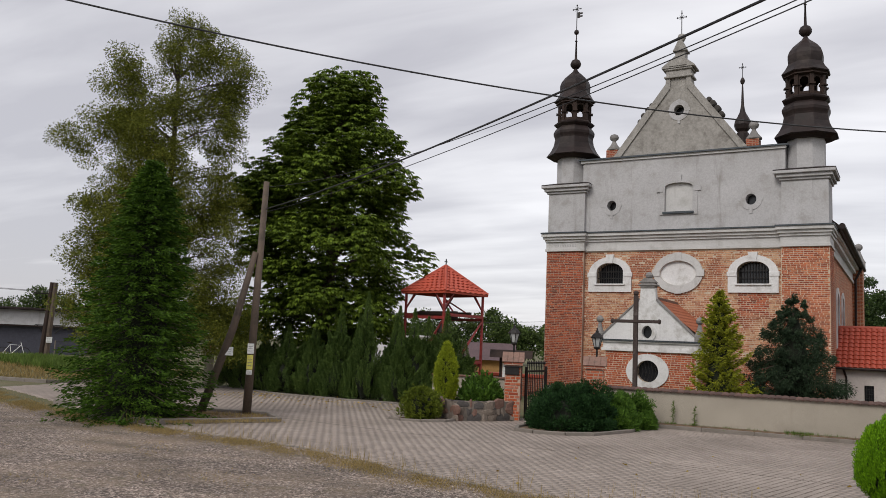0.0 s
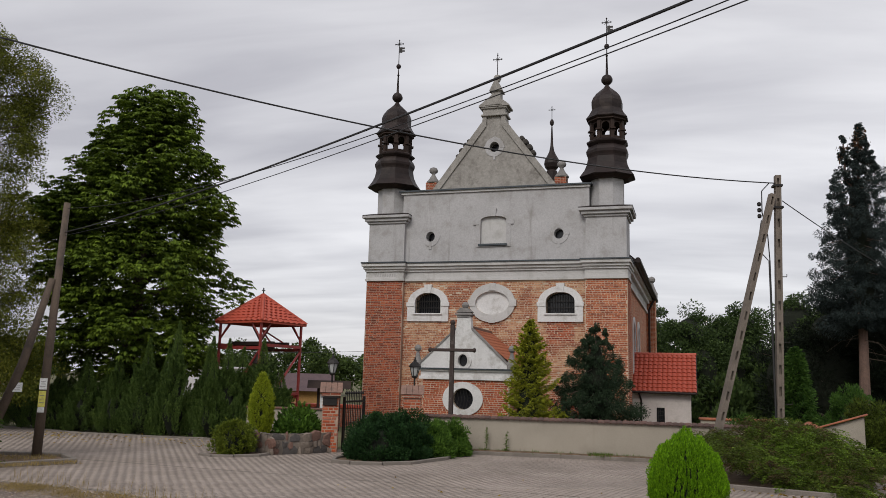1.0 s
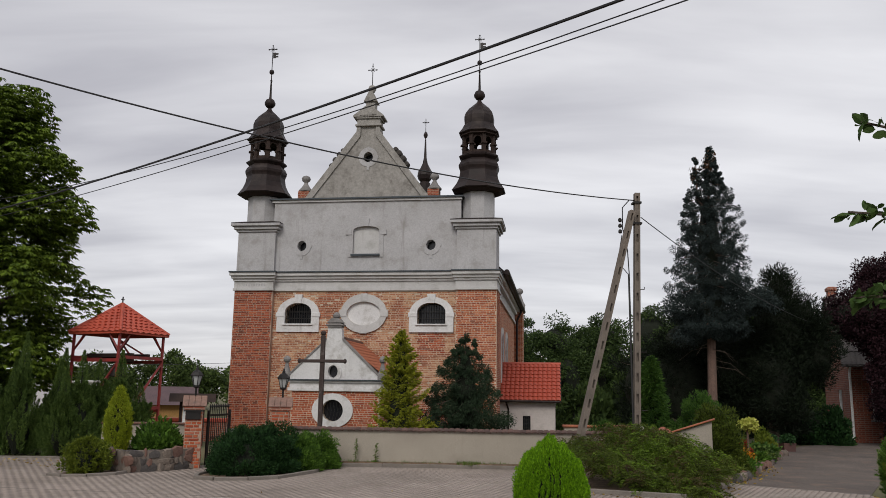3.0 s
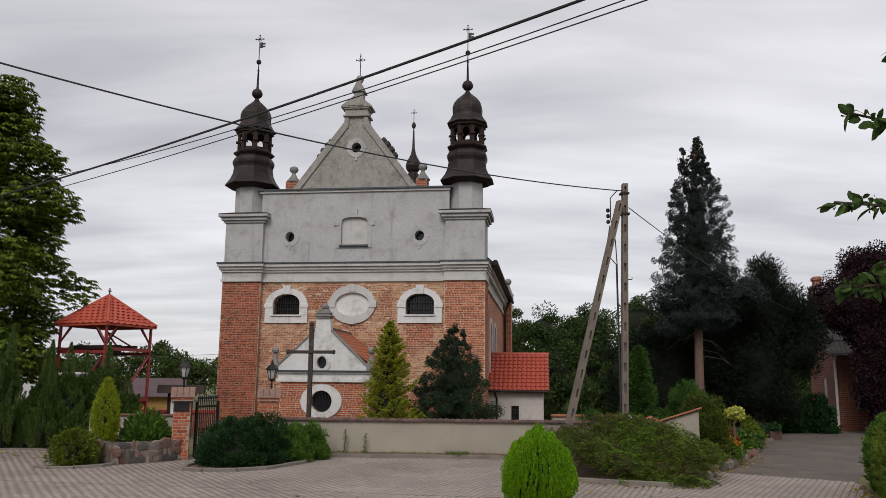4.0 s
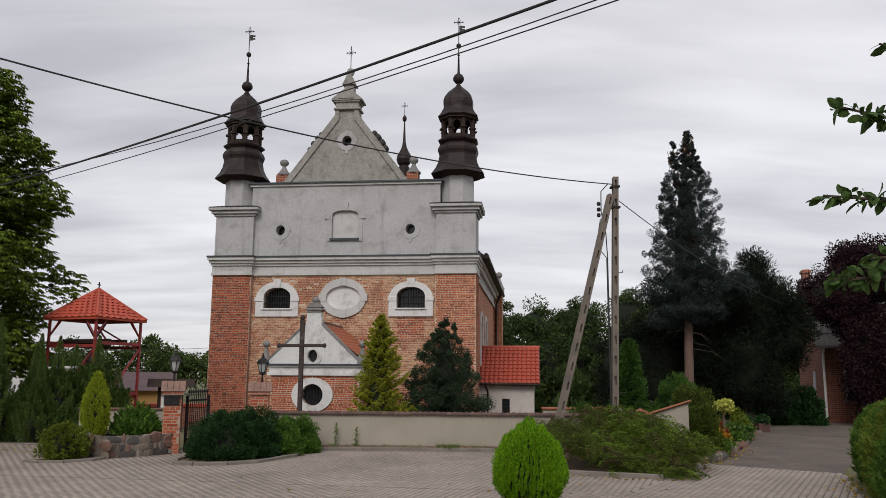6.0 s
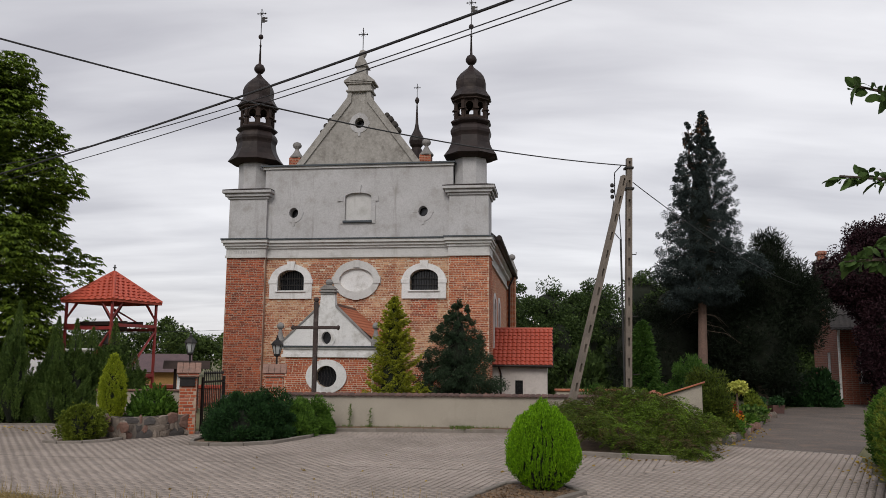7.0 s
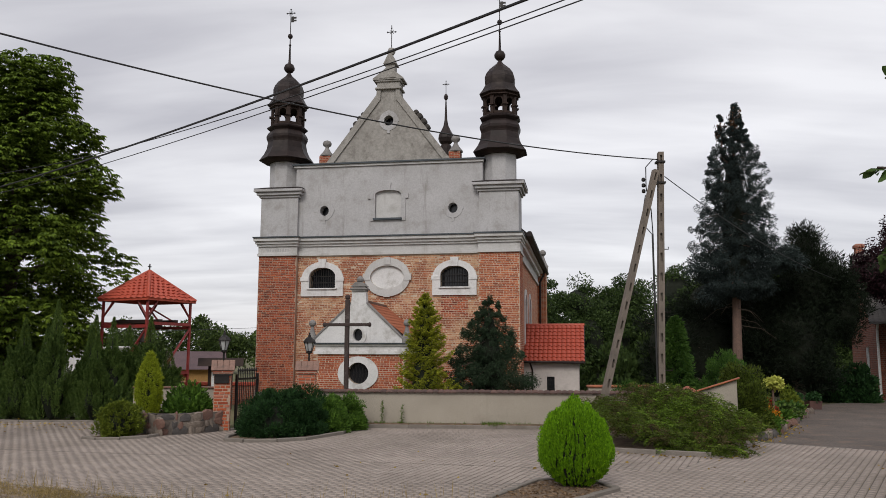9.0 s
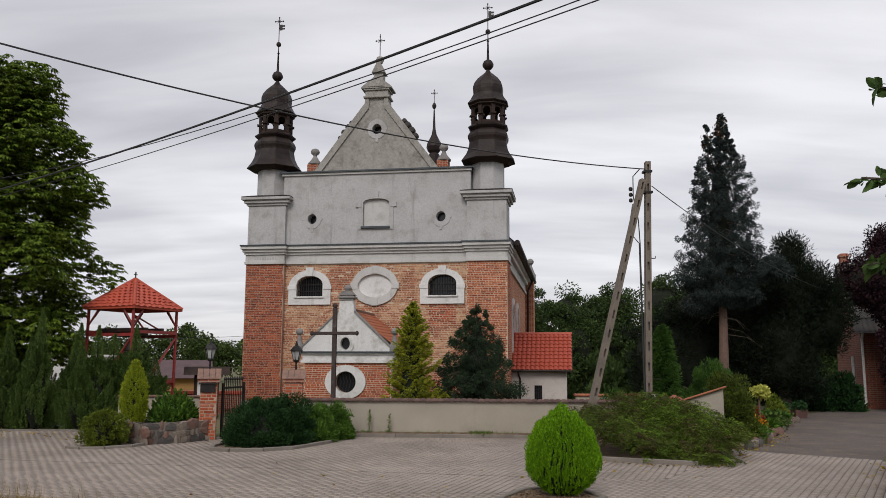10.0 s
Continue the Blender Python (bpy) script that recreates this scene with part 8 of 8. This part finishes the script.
tagged(quads("bark_chips", leaf_quads(cx[keep], rng.normal(size=(int(keep.sum()), 3)) * np.array([1, 1, 0.25]), 0.06, 0.025, rng), GREEN["chips"]), "brown bark chips and twigs round the thuja", "mulch", "", "stuff")
# fallen leaves
fl_ = np.concatenate([along([(6.7, 18.6), (9.3, 23.4)], 160, 0.25, 0.3), along([(3.1, 16.3), (5.0, 15.4), (6.4, 17.8)], 110, 0.15, 0.1), along([(8.6, 16.4), (6.9, 12.6)], 160, 0.3, -0.4), along([(-16, 22.8), (-9.0, 21.6)], 260, 0.7, 0.5), along([(-4, 13), (6, 14)], 34, 1.6)])
fl_[:, 2] = 0.016
wy = rng.normal(size=(len(fl_), 3)) * np.array([1, 1, 0.12])
GREEN["fallen"] = leafage("fallen_leaves", (0.14, 0.08, 0.025), (0.42, 0.30, 0.05), tip=(0.5, 0.42, 0.1))
tagged(quads("fallen_leaves", leaf_quads(fl_, wy, 0.07, 0.05, rng, 0.3), GREEN["fallen"]), "yellow and brown fallen leaves on the paving", "leaves", "", "stuff")

# ---------- bricks ----------


def brick_material(name, tones, islands, blotch=None):
    """Every brick its own tone, fine pitting, broad weathering."""
    m, n, l, p = nodes_of(name)
    geo = n.new("ShaderNodeNewGeometry")
    ran = geo.outputs["Random Per Island"] if islands else n.new("ShaderNodeObjectInfo").outputs["Random"]
    co = n.new("ShaderNodeTexCoord").outputs["Object"] if islands else geo.outputs["Position"]
    col = ramp_node(n, l, ran, [(k / (len(tones) - 1), c) for k, c in enumerate(tones)])
    if blotch:
        f0 = noise_node(n, l, co, 0.75, 5, 0.65)
        col = mix_node(n, l, ramp_node(n, l, f0, [(0.47, (0, 0, 0)), (0.56, (0.85, 0.85, 0.85))]), col, mix_node(n, l, 0.7, blotch, ramp_node(n, l, ran, [(0.1, (0.6, 0.55, 0.5)), (0.9, (1.35, 1.35, 1.35))]), "MULTIPLY"))
    f1, f2 = noise_node(n, l, co, 30, 4, 0.7), noise_node(n, l, co, 1.3, 5, 0.7)
    col = mix_node(n, l, 0.8, col, ramp_node(n, l, f1, [(0.3, (0.66, 0.64, 0.62)), (0.7, (1.22, 1.22, 1.22))]), "MULTIPLY")
    col = mix_node(n, l, 0.8, col, ramp_node(n, l, f2, [(0.32, (0.66, 0.63, 0.60)), (0.62, (1.1, 1.09, 1.08))]), "MULTIPLY")
    l.new(col, p.inputs["Base Color"])
    p.inputs["Roughness"].default_value = 0.9
    return m


def brick_spots(u0, u1, z0, z1, rng, course=0.080, length=0.252, keep=None):
    """Stretchers and headers in turn, course by course: (u0, u1, z0, z1) of each brick."""
    out = []
    for r in range(int((z1 - z0) / course)):
        za = z0 + r * course
        u = u0 - rng.uniform(0.02, 0.2)
        k = r
        while u < u1:
            w = length if k % 2 else length * 0.52
            a, b = max(u, u0) + 0.010, min(u + w, u1) - 0.010
            if b - a > 0.05 and (keep is None or keep((a + b) / 2, za + course / 2)):
                j = rng.uniform(-0.004, 0.004, 4)
                out.append((a + j[0], b + j[1], za + 0.009 + j[2] * 0.6, za + course - 0.010 + j[3] * 0.6))
            u += w
            k += 1
    return out


BRICK_FACES = [(4, 5, 6, 7), (0, 1, 5, 4), (1, 2, 6, 5), (2, 3, 7, 6), (3, 0, 4, 7)]


def brick_corners(a, b, z0, z1, face, proud, m):
    c = 0.005
    vs = [(a, face, z0), (b, face, z0), (b, face, z1), (a, face, z1), (a + c, face - proud, z0 + c), (b - c, face - proud, z0 + c), (b - c, face - proud, z1 - c), (a + c, face - proud, z1 - c)]
    return vs if m is None else [tuple(m @ Vector(v)) for v in vs]


def joined_bricks(spots, face, material, parent, label, rng, m=None):
    g = Geo()
    for q in spots:
        g.add(brick_corners(*q, face, rng.uniform(0.006, 0.014), m), BRICK_FACES)
    return tagged(part("bricks", g, material, parent), label, "", "", "stuff")


def single_bricks(spots, face, material, parent, rng, m=None):
    shapes = {}
    for a, b, z0, z1 in spots:
        key = round((b - a) / 0.02)
        if key not in shapes:
            w = key * 0.01
            bg = Geo().add(brick_corners(-w, w, -0.0295, 0.0295, 0, 0.01, None), BRICK_FACES)
            shapes[key] = mesh_from("brick", bg.v, bg.f)
            shapes[key].materials.append(material)
        o = new("brick", shapes[key])
        o.parent = parent
        at_ = Matrix.Translation(((a + b) / 2, face + rng.uniform(-0.003, 0.002), (z0 + z1) / 2))
        o.matrix_basis = at_ if m is None else m @ at_


RED = [(0.14, 0.030, 0.015), (0.27, 0.050, 0.021), (0.37, 0.078, 0.029), (0.43, 0.110, 0.044)]
ORANGE = [(0.24, 0.055, 0.026), (0.36, 0.088, 0.036), (0.45, 0.125, 0.05), (0.52, 0.18, 0.085)]
TAN = [(0.30, 0.10, 0.05), (0.42, 0.19, 0.10), (0.50, 0.27, 0.15), (0.56, 0.35, 0.22)]
bricks_rng = np.random.default_rng(90)
pier_red = [q for q in brick_spots(-6.17, -4.31, 0.2, 6.53, bricks_rng)]
single_bricks([q for q in pier_red if q[2] > 3.7], 0.0, brick_material("red_pier_brick", RED, False), church, bricks_rng)
joined_bricks([q for q in pier_red if q[2] <= 3.7], 0.0, brick_material("red_pier_bricks", RED, True), church, "joined dark red bricks of the corner pier", bricks_rng)
orange_bricks = brick_material("orange_pier_bricks", ORANGE, True)
joined_bricks(brick_spots(4.35, 6.17, 0.2, 6.53, bricks_rng), 0.0, orange_bricks, church, "joined orange-red bricks of the corner pier", bricks_rng)
TO_SIDE = Matrix(((0, -1, 0, 6.18), (1, 0, 0, 0), (0, 0, 1, 0), (0, 0, 0, 1)))
joined_bricks(brick_spots(0.01, 1.86, 0.2, 6.53, bricks_rng), 0.0, orange_bricks, church, "joined orange-red bricks on the pier's flank", bricks_rng, TO_SIDE)


def clear_of_openings(x, z):
    for cx in (sum(win_l) / 2, sum(win_r) / 2):
        if abs(x - cx) < 0.72 and 4.9 < z < 6.1:
            return False
    return ((x - 0.05) / 0.9) ** 2 + ((z - 5.48) / 0.66) ** 2 > 1


def repaired(q):
    x, z = (q[0] + q[1]) / 2, (q[2] + q[3]) / 2
    return (2.62 < x < 3.78 and 3.72 < z < 4.62) or z < 1.2 + 0.5 * math.sin(x * 2.1)


wall_spots = brick_spots(-4.41, 4.33, 0.0, 6.53, bricks_rng, keep=clear_of_openings)
wall_spots = [q for q in wall_spots if not (bricks_rng.random() < 0.05 and not repaired(q))]
joined_bricks([q for q in wall_spots if not repaired(q)], 0.22, brick_material("tan_wall_bricks", TAN, True, (0.33, 0.095, 0.045)), church, "joined worn tan bricks with redder patches", bricks_rng)
joined_bricks([q for q in wall_spots if repaired(q)], 0.22, brick_material("repair_bricks", RED, True), church, "joined darker red repair bricks", bricks_rng)
porch_spots = brick_spots(-1.85, 1.77, -0.6, 1.93, bricks_rng, 0.084, 0.255, lambda x, z: ((x + 0.11) / 0.52) ** 2 + ((z - 1.17) / 0.5) ** 2 > 1)
joined_bricks(porch_spots, YF, brick_material("porch_bricks", RED[1:] + [(0.36, 0.12, 0.08)], True), porch, "joined red bricks of the porch front", bricks_rng)
pillar_brick = brick_material("pillar_brick", RED[1:] + [(0.40, 0.15, 0.10)], False)
for pillar in [o for o in bpy.data.objects if o.name.startswith("gate_pillar")]:
    w = 0.40 if pillar.location.x < -5 else 0.44
    h = 1.42 if pillar.location.x < -5 else 1.40
    for turn in (0, 90, 270):
        mt = Matrix.Rotation(radians(turn), 4, "Z")
        single_bricks(brick_spots(-w / 2 + 0.004, w / 2 - 0.004, 0.02, h, bricks_rng, 0.080, 0.25), -w / 2, pillar_brick, pillar, bricks_rng, mt)

# ---------- pavers ----------


def paver_material(name, islands):
    m, n, l, p = nodes_of(name)
    co = n.new("ShaderNodeNewGeometry")
    ran = co.outputs["Random Per Island"] if islands else n.new("ShaderNodeObjectInfo").outputs["Random"]
    f1, f2 = noise_node(n, l, co.outputs["Position"], 55, 4), noise_node(n, l, co.outputs["Position"], 0.45, 6, 0.7)
    col = ramp_node(n, l, ran, [(0.0, (0.285, 0.240, 0.210)), (0.55, (0.303, 0.256, 0.225)), (1.0, (0.325, 0.275, 0.243))])
    col = mix_node(n, l, 0.7, col, ramp_node(n, l, f1, [(0.3, (0.75, 0.75, 0.75)), (0.7, (1.2, 1.2, 1.2))]), "MULTIPLY")
    col = mix_node(n, l, 0.8, col, ramp_node(n, l, f2, [(0.32, (0.70, 0.68, 0.65)), (0.62, (1.12, 1.1, 1.08))]), "MULTIPLY")
    l.new(col, p.inputs["Base Color"])
    p.inputs["Roughness"].default_value = 0.85
    bp = n.new("ShaderNodeBump")
    bp.inputs["Strength"].default_value, bp.inputs["Distance"].default_value = 0.3, 0.004
    l.new(f1, bp.inputs["Height"])
    l.new(bp.outputs[0], p.inputs["Normal"])
    return m


def paver_spots(angle):
    """Centres of pavers in running bond whose long joints run along the angle."""
    c, s = math.cos(radians(angle)), math.sin(radians(angle))
    rows, cols = np.meshgrid(np.arange(-320, 320), np.arange(-160, 160))
    rows, cols = rows.ravel(), cols.ravel()
    u = cols * 0.20 + (rows % 2) * 0.10
    v = rows * 0.118
    x, y = u * c - v * s - 5, u * s + v * c + 17
    ok = inside(x, y, PAVED)
    return x[ok], y[ok]


x, y = paver_spots(69)
spots = np.stack([x, y, np.full(len(x), radians(69))], axis=1)
# towards the drive the courses turn, with a cut edge along the kerb strip
EDGE_X, EDGE_Y = [2.0, 2.62, 3.5, 4.07, 4.68, 12.0], [13.9, 13.74, 13.54, 14.38, 15.34, 40.0]


def drive_side(x, y):
    return (x > 1.6) & (y < np.interp(x, EDGE_X, EDGE_Y))


x, y = paver_spots(59)
turned = drive_side(x, y)
spots = np.concatenate([spots[~drive_side(spots[:, 0], spots[:, 1])], np.stack([x, y, np.full(len(x), radians(59))], axis=1)[turned]])
near = (spots[:, 0] > -1.25) & (spots[:, 0] < 1.1) & (spots[:, 1] > 12.3) & (spots[:, 1] < 15.2)
rest = spots[~near]
k = len(rest)
HX, HY, ZT = 0.0998, 0.0525, 0.010
c, s = np.cos(rest[:, 2]), np.sin(rest[:, 2])
tilt = rng.normal(0, 0.0005, (k, 2))


def paver_corner(ax, ay, z, j):
    zz = z + (tilt[:, 0] * np.sign(ax) + tilt[:, 1] * np.sign(ay) if z > 0 else 0)
    return np.stack([rest[:, 0] + ax * c - ay * s, rest[:, 1] + ax * s + ay * c, np.full(k, z) + (zz - z)], axis=1)


B = 0.004
lo = [paver_corner(ax * HX, ay * HY, -0.012, 0) for ax, ay in ((-1, -1), (1, -1), (1, 1), (-1, 1))]
hi = [paver_corner(ax * (HX - 0.0003), ay * (HY - B), ZT, 0) for ax, ay in ((-1, -1), (1, -1), (1, 1), (-1, 1))]
co = np.stack(lo + hi, axis=1).reshape(-1, 3)
base = np.arange(k)[:, None] * 8
faces = np.array([[4, 5, 6, 7], [0, 1, 5, 4], [1, 2, 6, 5], [2, 3, 7, 6], [3, 0, 4, 7]])
idx = (base[:, None, :] + faces[None]).reshape(-1)
me = bpy.data.meshes.new("pavers")
me.vertices.add(len(co))
me.vertices.foreach_set("co", co.astype(np.float32).ravel())
me.loops.add(len(idx))
me.loops.foreach_set("vertex_index", idx.astype(np.int32))
me.polygons.add(len(idx) // 4)
me.polygons.foreach_set("loop_start", np.arange(0, len(idx), 4, dtype=np.int32))
me.update(calc_edges=True)
me.materials.append(paver_material("concrete_pavers", True))
pavement = bpy.data.objects["pavement_bed"]
many = tagged(new("pavers", me), "joined grey concrete pavers in running bond", "", "", "stuff")
many.parent = pavement
pg_ = Geo().add([(ax * HX, ay * HY, -0.012) for ax, ay in ((-1, -1), (1, -1), (1, 1), (-1, 1))] + [(ax * (HX - 0.0003), ay * (HY - B), ZT) for ax, ay in ((-1, -1), (1, -1), (1, 1), (-1, 1))], [tuple(q) for q in faces.tolist()])
pm_ = mesh_from("paver", pg_.v, pg_.f)
pm_.materials.append(paver_material("concrete_paver", False))
for x, y, a in spots[near]:
    o = new("paver", pm_)
    o.parent = pavement
    o.matrix_basis = pose(x, y, rng.normal(0, 0.0012), 0, 0, math.degrees(a))

# straight expansion joint across the square
seam = thing("expansion_joint", (0, 0, 0), "straight dark joint across the square's paving", "joint", kind="structure")
xa, ya, xb, yb = -11.5, 16.75, 2.2, 13.86
m = Matrix.Translation((xa, ya, 0)) @ Matrix.Rotation(math.atan2(yb - ya, xb - xa), 4, "Z")
part("joint_filler", Geo().box(0, -0.011, -0.01, math.hypot(xb - xa, yb - ya), 0.011, 0.0125, m), M["joint_sand"], seam)
